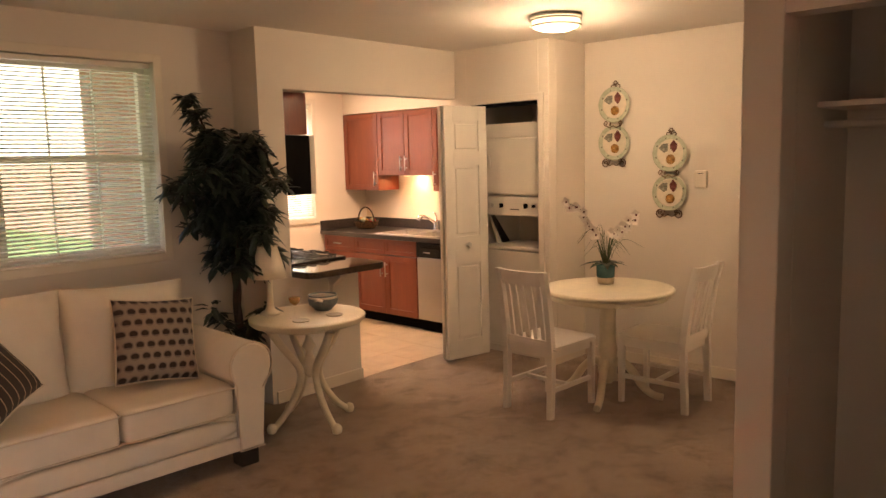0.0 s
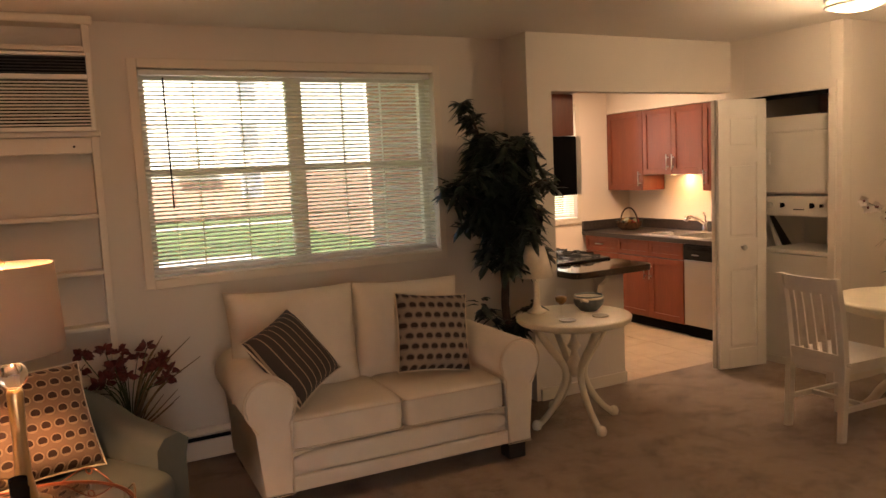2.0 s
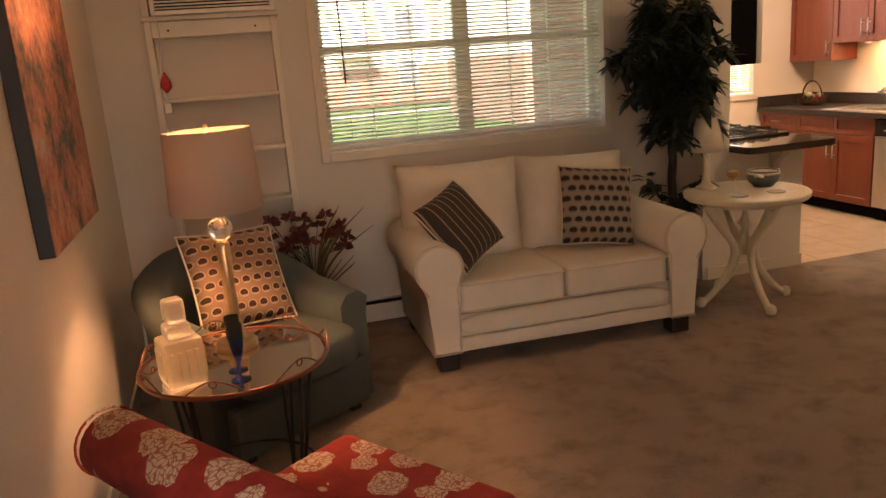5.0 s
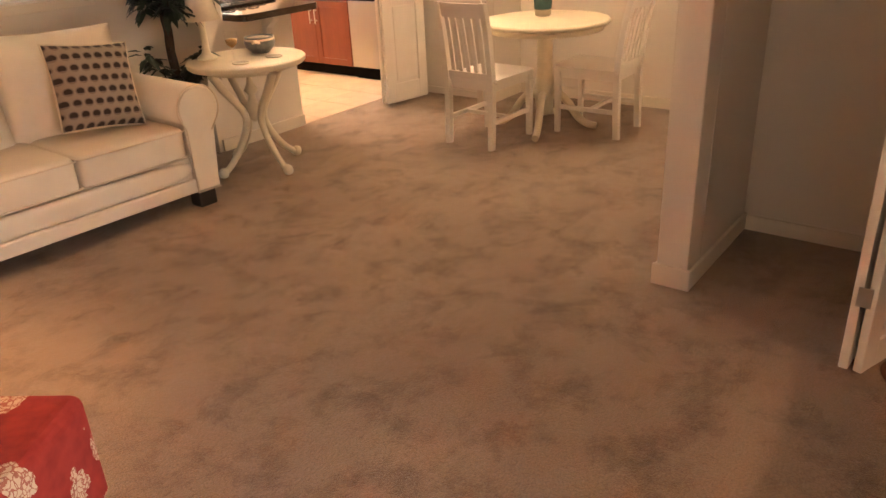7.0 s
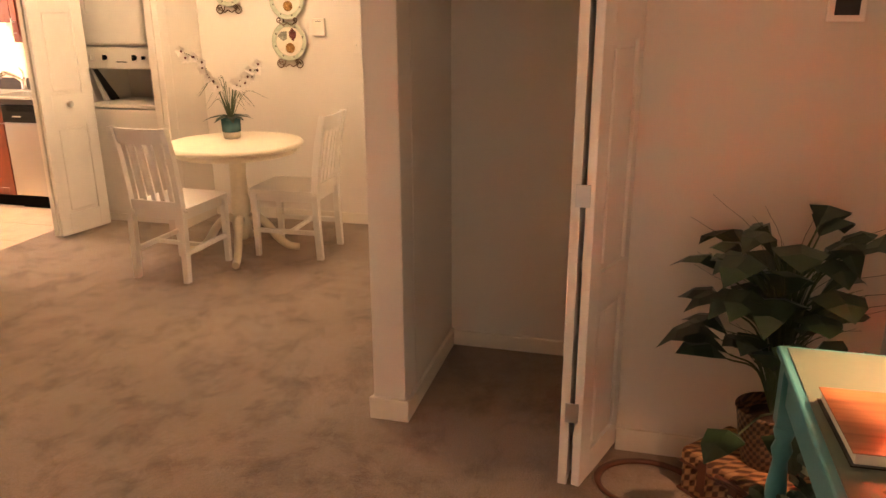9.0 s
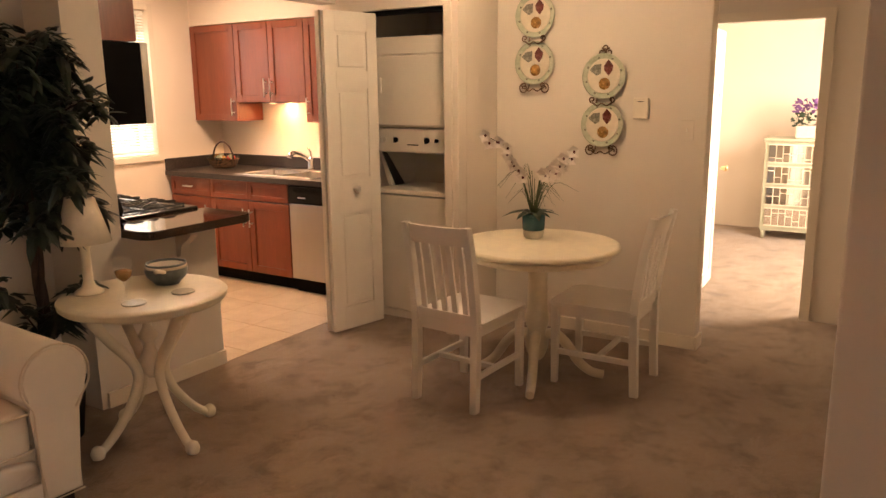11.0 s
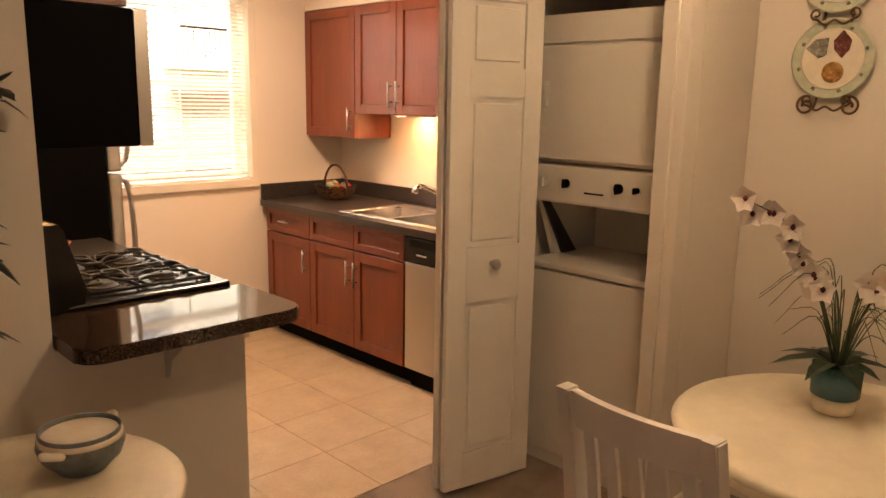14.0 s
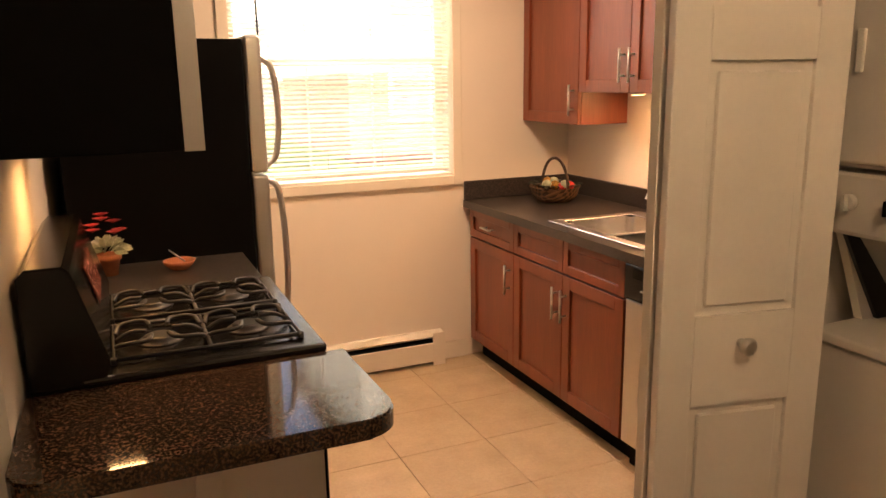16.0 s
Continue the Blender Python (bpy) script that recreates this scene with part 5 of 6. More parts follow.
# ---- bedroom seen through the doorway ----
dr = thing("dresser", "pale sage dresser with mirrored fretwork drawers", "dresser", pose(9.75, 1.55, 0))
SAGE = plain("sage_paint", (0.44, 0.44, 0.32), 0.5, vary=0.08, big=5)
box_part("body", (0.02, 0.45, 0.0, 0.70, 0.09, 1.02), SAGE, dr, 0.006)
box_part("top", (0.0, 0.47, -0.02, 0.72, 1.02, 1.05), SAGE, dr, 0.008)
for y in (0.03, 0.67):
    for x in (0.05, 0.42):
        part("leg", add_lathe(bmesh.new(), [(0.016, 0), (0.026, 0.09)], 12, pose(x, y, 0)), SAGE, dr)
for i in range(4):
    z = 0.14 + i * 0.22
    d = box_part("drawer", (0.005, 0.019, 0.04, 0.66, z, z + 0.195), MIRROR, dr, 0.002, "mirrored drawer front")
    k = bmesh.new()
    random.seed(20 + i)
    for j in range(9):
        y0 = 0.05 + j * 0.067
        add_box(k, -0.002, 0.004, y0, y0 + 0.006, z, z + 0.195)
        zz = z + random.uniform(0.03, 0.15)
        add_box(k, -0.002, 0.004, y0, y0 + 0.067, zz, zz + 0.008)
    add_box(k, -0.003, 0.004, 0.04, 0.66, z, z + 0.012)
    add_box(k, -0.003, 0.004, 0.04, 0.66, z + 0.183, z + 0.195)
    part("fretwork", k, PLATE_WHITE, d, "white fretwork overlay")
pp = thing("flower_box", "white planter of purple flowers on the dresser", "plant", pose(9.95, 1.83, 1.05))
part("planter", add_box(bmesh.new(), -0.09, 0.09, -0.16, 0.16, 0, 0.13, bevel=0.012), PLATE_WHITE, pp)
for nm, col, zlo, zhi, cnt in (("leaves", LEAF_DARK, 0.12, 0.26, 90), ("blossoms", PURPLE, 0.26, 0.38, 110)):
    v, f = [], []
    random.seed(cnt)
    for i in range(cnt):
        a, e = random.uniform(0, 6.28), random.uniform(0.0, 1.2)
        d = Vector((math.cos(a) * math.cos(e), math.sin(a) * math.cos(e), math.sin(e)))
        add_leaf(v, f, Vector((random.uniform(-0.09, 0.09), random.uniform(-0.19, 0.19), random.uniform(zlo, zhi))), d, d.orthogonal().normalized(), 0.06, 0.035)
    raw_part(nm, v, f, col, pp)
hd = thing("hall_door", "white panelled door standing open in the hall", "door", pose(6.97, 2.235, 0.01))
panel_leaf("leaf", 0.72, 1.99, hd, pose(0, 0, 0, 0, 0, 3))
part("door_knob", add_lathe(bmesh.new(), [(0.01, 0), (0.026, 0.04), (0.018, 0.055)], 14, pose(0.65, -0.015, 0.93, 90, 0, 0)), BRASS, hd, "brass door knob")
structure("door_casing", [(6.83, 6.85, 1.41, 1.47, 0, 2.0), (6.83, 6.85, 2.20, 2.26, 0, 2.0), (6.83, 6.85, 1.41, 2.26, 2.0, 2.06)], TRIM, "cream casing round the bedroom doorway", "trim")


# Out of view; added only to block the sun patch on the bedroom floor.
blind(7.6, 8.8, 0.955, 2.2, 0.06, "unseen white closed blind added to hold sun out of the bedroom", tilt=68)


# ---- living room ----
XZ = Matrix(((1, 0, 0, 0), (0, 0, 1, 0), (0, 1, 0, 0), (0, 0, 0, 1)))


def loveseat():
    """Front towards -y, origin at the middle of its footprint."""
    s = thing("loveseat", "cream upholstered two-seat sofa with rolled arms", "sofa", pose(2.08, 3.935, 0, 0, 0, -2.5))
    W, D = 1.52, 0.90
    box_part("base", (-W / 2 + 0.10, W / 2 - 0.10, -D / 2 + 0.035, D / 2 - 0.05, 0.105, 0.30), SOFA, s, 0.02)
    part("front_roll", add_soft(bmesh.new(), W - 0.29, 0.055, 0.115, 0.45, pose(0, -D / 2 + 0.032, 0.240)), SOFA, s)
    box_part("front_panel", (-W / 2 + 0.145, W / 2 - 0.145, -D / 2 + 0.006, -D / 2 + 0.04, 0.100, 0.180), SOFA, s, 0.012)
    box_part("back_frame", (-W / 2 + 0.08, W / 2 - 0.08, D / 2 - 0.18, D / 2 - 0.01, 0.12, 0.80), SOFA, s, 0.05)
    for sx in (-1, 1):
        cx, cz, r = 0.062, 0.562, 0.128
        out = [(0.0, 0.10), (0.152, 0.10), (0.152, 0.46)]
        out += [(cx + r * math.cos(radians(a)), cz + r * math.sin(radians(a))) for a in range(-38, 228, 14)]
        out += [(0.0, 0.43)]
        k = bmesh.new()
        add_extrude(k, [(x if sx < 0 else -x, z) for x, z in out], -D / 2, D / 2 - 0.06, XZ, bevel=0.014)
        for f in k.faces:
            f.smooth = len(f.verts) == 4
        a = part("arm", k, SOFA, s)
        a.location = (sx * W / 2, 0, 0)
        ring = [((p[0] if sx < 0 else -p[0]), -D / 2 - 0.001, p[1]) for p in out]
        part("piping", add_tube(bmesh.new(), ring, 0.004, 6), PIPING, a)
    for x, bx, bw, top, lean in ((-0.304, -0.405, 0.75, 0.725, 1.5), (0.304, 0.285, 0.70, 0.705, 2.5)):
        c = part("seat_cushion", add_soft(bmesh.new(), 0.606, 0.72, 0.185, 0.16, None, 44, 20), SOFA, s)
        c.location = (x, -0.085, 0.388)
        for z in (0.070, -0.070):
            part("piping", add_tube(bmesh.new(), rounded_pts(0.606, 0.722, 0.035, z), 0.0045, 6, closed=True), PIPING, c)
        k = add_pillow(bmesh.new(), bw, 0.60, 0.30, n=26)
        for v in k.verts:
            v.co.z += 0.010 * math.sin(9 * v.co.x + 3) * math.cos(11 * v.co.y) + 0.006 * math.sin(23 * v.co.y + 8 * v.co.x)
        b = part("back_cushion", k, SOFA, s)
        b.matrix_basis = pose(bx, 0.165, top, 77, lean, 1 if x < 0 else -2)
        part("piping", add_tube(bmesh.new(), pillow_edge(bw, 0.60), 0.004, 6, closed=True), PIPING, b)
    for x in (-W / 2 + 0.085, W / 2 - 0.085):
        for y in (-D / 2 + 0.07, D / 2 - 0.12):
            part("foot", add_box(bmesh.new(), x - 0.055, x + 0.055, y - 0.05, y + 0.05, 0.0, 0.099, bevel=0.008), LEG_DARK, s)
    return s


def rounded_pts(w, d, r, z):
    return [(x, y, z) for x, y in rounded_rect(-w / 2, w / 2, -d / 2, d / 2, (r, r, r, r), 6)]


loveseat()


def throw_pillow(label, material, edge, m, size=0.43, thick=0.15):
    p = thing("throw_pillow", label, "pillow", m, "throw pillows")
    part("cover", add_pillow(bmesh.new(), size, size, thick), material, p)
    part("piping", add_tube(bmesh.new(), pillow_edge(size, size), 0.005, 6, closed=True), edge, p)
    return p


throw_pillow("taupe pillow with dark oval pattern on the sofa", OVALS, PIPING, pose(2.40, 3.80, 0.722, 72, 7, -4), 0.45)
TILT_A = Vector((0.28, 0.24, 0.086)).normalized()
TILT_N = TILT_A.cross(Vector((-0.23, 0.15, 0.33))).normalized()
TILT_B = TILT_N.cross(TILT_A)
TILTED = Matrix((TILT_A, TILT_B, TILT_N)).transposed().to_4x4()
throw_pillow("dark brown striped pillow tilted against the sofa arm", STRIPES, PIPING, Matrix.Translation((1.555, 3.74, 0.728)) @ TILTED, 0.43)

# grey-teal tub chair
tc = thing("tub_chair", "grey-teal upholstered barrel armchair with piping", "armchair", pose(0.42, 3.42, 0, 0, 0, 32))
box_part("base", (-0.37, 0.37, -0.36, 0.30, 0.03, 0.27), TEAL_FABRIC, tc, 0.03)
sct = part("seat_cushion", add_soft(bmesh.new(), 0.62, 0.72, 0.19, 0.28, None, 36, 16), TEAL_FABRIC, tc)
sct.location = (0.0, -0.07, 0.36)
k = bmesh.new()
path = [(-0.36, -0.30)] + [(0.36 * math.cos(radians(a)), 0.02 + 0.38 * math.sin(radians(a))) for a in range(180, -1, -12)] + [(0.36, -0.30)]
rows = []
n = len(path)
for i, (x, y) in enumerate(path):
    a, b = Vector(path[max(i - 1, 0)]), Vector(path[min(i + 1, n - 1)])
    d = (b - a).normalized()
    o = Vector((-d.y, d.x))
    f = math.sin(math.pi * i / (n - 1)) ** 1.1
    top = 0.565 + 0.235 * f
    th = 0.075
    ring = []
    lean = 0.05 * f
    for ox, z in ((th, 0.03), (th + lean * 0.5, top - 0.12), (th + 0.02 + lean, top - 0.04), (th - 0.03 + lean, top), (-th + 0.04 + lean, top - 0.005), (-th + lean, top - 0.05), (-th, top - 0.2), (-th, 0.03)):
        ring.append(k.verts.new((x + o.x * ox, y + o.y * ox, z)))
    rows.append(ring)
for a, b in zip(rows, rows[1:]):
    for j in range(8):
        k.faces.new((a[j], a[(j + 1) % 8], b[(j + 1) % 8], b[j])).smooth = True
k.faces.new(rows[0])
k.faces.new(rows[-1][::-1])
bmesh.ops.recalc_face_normals(k, faces=k.faces[:])
part("wrap_back", k, TEAL_FABRIC, tc)
for x in (-0.3, 0.3):
    for y in (-0.3, 0.24):
        part("foot", add_box(bmesh.new(), x - 0.025, x + 0.025, y - 0.025, y + 0.025, 0.0, 0.03), LEG_DARK, tc)
throw_pillow("cream and brown oval-patterned pillow on the armchair", OVALS_WARM, SOFA, pose(0.385, 3.47, 0.685, 63, 4, 26), 0.47)

# red floral slipper chair, front towards its own -y
rc = thing("slipper_chair", "red slipper chair with cream flower heads and rolled back", "chair", pose(0.494, 1.66, 0, 0, 0, 124))
k = bmesh.new()
add_box(k, -0.335, 0.335, -0.415, 0.22, 0.15, 0.475, bevel=0.035, seg=4)
part("seat", k, FLORAL, rc, smooth=False)
prof = [(0.10, 0.20), (0.13, 0.45), (0.16, 0.60), (0.20, 0.70)]
cx, cz, r = 0.285, 0.738, 0.085
prof += [(cx + r * math.cos(radians(a)), cz + r * math.sin(radians(a))) for a in range(165, -120, -15)]
prof += [(0.265, 0.58), (0.24, 0.45), (0.22, 0.15), (0.10, 0.15)]
k = bmesh.new()
add_extrude(k, prof, -0.395, 0.395, Matrix(((0, 0, 1, 0), (1, 0, 0, 0), (0, 1, 0, 0), (0, 0, 0, 1))), bevel=0.018)
for f in k.faces:
    f.smooth = len(f.verts) == 4
bk = part("backrest", k, FLORAL, rc)
for x in (-0.3975, 0.3975):
    part("piping", add_tube(bmesh.new(), [(x, y, z) for y, z in prof], 0.0035, 6, closed=True), FLORAL, bk, "red cloth piping")
for x in (-0.26, 0.26):
    for y in (-0.30, 0.16):
        part("leg", add_tube(bmesh.new(), [(x, y, 0.0), (x * 0.97, y * 0.97, 0.15)], 0.016, 8, 0.026), LEG_DARK, rc)

# round tray table with its lamp and glass
gt = thing("tray_table", "round mirrored tray table with copper wire gallery", "table", pose(0.338, 2.69, 0))
part("tray", add_lathe(bmesh.new(), [(0.325, 0.565), (0.335, 0.568), (0.335, 0.578)], 56), COPPER, gt)
part("mirror", add_lathe(bmesh.new(), [(0.326, 0.5785), (0.326, 0.5815)], 56), MIRROR, gt)
part("upper_ring", add_tube(bmesh.new(), [(0.338 * math.cos(2 * math.pi * i / 56), 0.338 * math.sin(2 * math.pi * i / 56), 0.583) for i in range(56)], 0.0055, 6, closed=True), COPPER, gt)
for i in range(7):
    a0 = 2 * math.pi * i / 7
    pts = []
    for j in range(25):
        t = j / 24
        a = a0 + 0.62 * (t - 0.5) + 0.16 * math.sin(2 * math.pi * t)
        z = 0.585 + 0.05 * math.sin(math.pi * t) + 0.022 * math.sin(3 * math.pi * t)
        pts.append((0.338 * math.cos(a), 0.338 * math.sin(a), max(z, 0.585)))
    part("wire_loop", add_tube(bmesh.new(), pts, 0.003, 5), COPPER if i % 2 else BRONZE, gt)
for i in range(4):
    a = radians(45 + 90 * i)
    k = bmesh.new()
    add_tube(k, [(0.30 * math.cos(a), 0.30 * math.sin(a), 0.565), (0.23 * math.cos(a), 0.23 * math.sin(a), 0.008)], 0.007, 6)
    add_tube(k, [(0.30 * math.cos(a + 0.22), 0.30 * math.sin(a + 0.22), 0.565), (0.23 * math.cos(a), 0.23 * math.sin(a), 0.008)], 0.007, 6)
    part("leg", k, IRON, gt)
part("lower_ring", add_tube(bmesh.new(), [(0.245 * math.cos(2 * math.pi * i / 40), 0.245 * math.sin(2 * math.pi * i / 40), 0.12) for i in range(40)], 0.006, 6, closed=True), IRON, gt)


def drum(bm, r0, r1, z0, z1, t=0.003, seg=48):
    k = bmesh.new()
    rings = []
    for r, z in ((r0, z0), (r1, z1), (r1 - t, z1), (r0 - t, z0)):
        rings.append([k.verts.new((r * math.cos(2 * math.pi * i / seg), r * math.sin(2 * math.pi * i / seg), z)) for i in range(seg)])
    for a, b in zip(rings, rings[1:] + rings[:1]):
        for i in range(seg):
            k.faces.new((a[i], a[(i + 1) % seg], b[(i + 1) % seg], b[i])).smooth = True
    return merge(bm, k)


tl = thing("table_lamp", "brass table lamp with glass ball and linen drum shade, lit", "lamp", pose(0.350, 2.82, 0.582))
part("base", add_lathe(bmesh.new(), [(0.078, 0), (0.078, 0.022), (0.070, 0.028), (0.03, 0.034)], 32), BRASS, tl)
part("column", add_lathe(bmesh.new(), [(0.040, 0.034), (0.026, 0.12), (0.021, 0.25), (0.026, 0.400), (0.020, 0.415)], 24), BRASS, tl)
part("glass_ball", add_lathe(bmesh.new(), [(0.012, 0.415)] + [(0.046 * math.sin(math.pi * i / 14), 0.461 - 0.046 * math.cos(math.pi * i / 14)) for i in range(2, 13)] + [(0.012, 0.507)], 24), GLASS, tl, "clear glass ball")
part("socket", add_tube(bmesh.new(), [(0, 0, 0.507), (0, 0, 0.66)], 0.012, 10), BRASS, tl)
part("shade", drum(bmesh.new(), 0.168, 0.155, 0.535, 0.825), SHADE_FABRIC, tl, "off-white linen drum shade")
part("finial", add_lathe(bmesh.new(), [(0.006, 0.80), (0.006, 0.822), (0.014, 0.832), (0.004, 0.846)], 14), BRASS, tl)
part("shade_spider", add_tube(bmesh.new(), [(-0.149, 0, 0.80), (0.149, 0, 0.80)], 0.002, 5), BRASS, tl)

dc = thing("decanter", "cut crystal square decanter with stopper", "decanter", pose(0.165, 2.545, 0.582, 0, 0, 18))
k = bmesh.new()
add_box(k, -0.066, 0.066, -0.066, 0.066, 0, 0.165, bevel=0.012)
for s in (-1, 1):
    for i in range(4):
        add_box(k, -0.052 + i * 0.028, -0.034 + i * 0.028, min(s * 0.064, s * 0.071), max(s * 0.064, s * 0.071), 0.03, 0.13, bevel=0.003)
        add_box(k, min(s * 0.064, s * 0.071), max(s * 0.064, s * 0.071), -0.052 + i * 0.028, -0.034 + i * 0.028, 0.03, 0.13, bevel=0.003)
part("body", k, CRYSTAL, dc)
part("neck", add_box(bmesh.new(), -0.042, 0.042, -0.042, 0.042, 0.166, 0.215, bevel=0.012), CRYSTAL, dc)
part("stopper", add_box(bmesh.new(), -0.033, 0.033, -0.033, 0.033, 0.217, 0.300, bevel=0.012), CRYSTAL, dc)
fl = thing("champagne_flute", "cobalt blue stemmed glass flute", "glass", pose(0.352, 2.47, 0.582), "blue flutes")
part("foot", add_lathe(bmesh.new(), [(0.034, 0), (0.034, 0.002), (0.006, 0.010), (0.004, 0.020)], 24), BLUE_GLASS, fl)
part("bowl", add_lathe(bmesh.new(), [(0.004, 0.020), (0.005, 0.06), (0.015, 0.085), (0.024, 0.13), (0.026, 0.20), (0.0245, 0.20), (0.0225, 0.13), (0.010, 0.09)], 24), BLUE_GLASS, fl)
copy_thing(fl, pose(0.345, 2.565, 0.582))

# built-in shelf with wall air conditioner
SX, SW, SYF = 0.088, 0.698, 4.42
bs = thing("built_in_shelf", "cream painted built-in shelf unit with crown moulding", "shelf", pose(SX, SYF, 0))
DEP = YW - SYF - 0.002
for x in (0, SW - 0.035):
    box_part("side_panel", (x, x + 0.035, 0, DEP, 0, 2.50), TRIM, bs, 0.003)
box_part("back_panel", (0.035, SW - 0.035, DEP - 0.012, DEP, 0, 2.50), WALL, bs, 0.0)
box_part("crown", (-0.02, SW + 0.02, -0.025, DEP, 2.482, 2.528), TRIM, bs, 0.012)
box_part("upper_rail", (0.035, SW - 0.035, 0, DEP - 0.012, 2.345, 2.372), TRIM, bs, 0.003)
box_part("ac_ledge", (-0.012, SW + 0.012, -0.02, DEP, 1.905, 1.931), TRIM, bs, 0.005)
cr = box_part("cleat_rail", (0.035, SW - 0.035, 0.004, 0.03, 1.819, 1.903), TRIM, bs, 0.003)
for x in (0.12, SW - 0.12):
    part("screw", add_lathe(bmesh.new(), [(0.006, 0), (0.004, 0.002)], 10, pose(x, 0.0035, 1.855, 90, 0, 0)), BLACK_MATT, cr)
for z in (1.496, 1.194, 0.897, 0.598, 0.30):
    box_part("shelf", (0.0355, SW - 0.0355, 0.002, DEP - 0.013, z - 0.022, z), TRIM, bs, 0.003)

ac = thing("air_conditioner", "beige through-wall air conditioner with louvred grille", "air conditioner", pose(0.137, 4.375, 1.932))
AW, AH = 0.64, 0.398
box_part("case", (0, AW, 0.02, 0.16, 0, AH), PLASTIC, ac, 0.006)
bm = bmesh.new()
add_box(bm, 0, 0.022, -0.02, 0.02, 0, AH, bevel=0.004)
add_box(bm, AW - 0.022, AW, -0.02, 0.02, 0, AH, bevel=0.004)
add_box(bm, 0.022, AW - 0.022, -0.02, 0.02, 0, 0.022, bevel=0.004)
add_box(bm, 0.022, AW - 0.022, -0.02, 0.02, 0.262, 0.288, bevel=0.004)
add_box(bm, 0.022, AW - 0.022, -0.02, 0.02, AH - 0.018, AH, bevel=0.004)
part("front_frame", bm, PLASTIC, ac)
box_part("dark_core", (0.022, AW - 0.022, 0.012, 0.019, 0.022, AH - 0.018), BLACK_MATT, ac, 0.0)
for i in range(14):
    z = 0.030 + i * 0.0165
    part("louvre", add_box(bmesh.new(), 0.022, AW - 0.022, -0.012, 0.010, z, z + 0.0075, bevel=0.001, seg=1), PLASTIC, ac)
for i in range(6):
    z = 0.295 + i * 0.0155
    part("vent_slat", add_box(bmesh.new(), 0.185, AW - 0.022, -0.010, 0.010, z, z + 0.004), IRON, ac)
cpn = box_part("control_panel", (0.022, 0.18, -0.014, 0.010, 0.289, AH - 0.019), PLASTIC, ac, 0.002)
for x, z in ((0.05, 0.36), (0.10, 0.35), (0.15, 0.36), (0.05, 0.32), (0.10, 0.315), (0.15, 0.32)):
    part("button", add_lathe(bmesh.new(), [(0.010, 0), (0.008, 0.006)], 12, pose(x, -0.0145, z, 90, 0, 0)), BLACK_MATT if (x, z) == (0.10, 0.35) else APPLIANCE, cpn)
tag = thing("power_cord", "white air conditioner cord with a red tag", "cord", pose(0.15, 4.40, 1.51))
part("cord", add_tube(bmesh.new(), curve_pts([(0.0, 0.0, 0.45), (0.01, -0.005, 0.30), (-0.01, 0.0, 0.10), (0.0, 0.0, -0.03)], 8), 0.005, 6), PLASTIC, tag)
part("red_tag", add_lathe(bmesh.new(), [(0.004, 0.0), (0.030, 0.03), (0.026, 0.06), (0.012, 0.09), (0.004, 0.11)], 8, pose(0.005, -0.012, 0.02), 0.35), RED_FLOWER, tag, "red paper tag")
part("plug", add_box(bmesh.new(), -0.02, 0.02, -0.02, 0.02, -0.09, -0.03, bevel=0.006), PLASTIC, tag)

heater(YW, 0.84, 3.40, "cream baseboard heater under the living room window")

pt = thing("canvas_painting", "thick abstract canvas in teal, black and coral", "painting", pose(LW, 3.0, 1.07))
box_part("canvas", (0.001, 0.050, -0.47, 0.47, 0, 1.20), IRON, pt, 0.003, "dark wrapped canvas edge")
part("paint", add_box(bmesh.new(), 0.0502, 0.0525, -0.468, 0.468, 0.002, 1.198), PAINTING, pt, "abstract coral and teal brushwork")

# red flowers in a floor vase
fv = thing("floor_vase", "dark floor vase of dark red silk flowers and dried grass", "plant", pose(0.80, 4.19, 0))
part("vase", add_lathe(bmesh.new(), [(0.07, 0), (0.10, 0.10), (0.11, 0.22), (0.07, 0.36), (0.08, 0.40), (0.07, 0.40)], 24), LEG_DARK, fv)
random.seed(12)
stems, flowers, grass = bmesh.new(), ([], []), bmesh.new()
for i in range(26):
    a, r, h = random.uniform(0, 6.28), random.uniform(0.05, 0.30), random.uniform(0.55, 0.80)
    e = Vector((r * math.cos(a), min(r * math.sin(a) * 0.7, 0.22), h))
    add_tube(stems, curve_pts([(0, 0, 0.36), (e.x * 0.35, e.y * 0.35, 0.55), e], 5), 0.004, 5, 0.002)
    for j in range(9):
        b, q = random.uniform(0, 6.28), random.uniform(-0.3, 1.2)
        d = Vector((math.cos(b) * math.cos(q), math.sin(b) * math.cos(q), math.sin(q)))
        add_leaf(*flowers, e + d * 0.006, d, d.orthogonal().normalized(), 0.055, 0.038, 0.1)
for i in range(16):
    a, r, h = random.uniform(-1.0, 1.2), random.uniform(0.1, 0.42), random.uniform(0.45, 0.84)
    add_tube(grass, curve_pts([(0, 0, 0.36), (r * 0.4 * math.cos(a), r * 0.4 * math.sin(a) - 0.05, h * 0.8), (r * math.cos(a), min(r * math.sin(a) - 0.05, 0.2), h)], 6), 0.009, 5, 0.002)
part("stems", stems, STEM, fv)
raw_part("red_blossoms", flowers[0], flowers[1], PETAL_RED, fv)
part("dried_grass", grass, DRIED, fv)

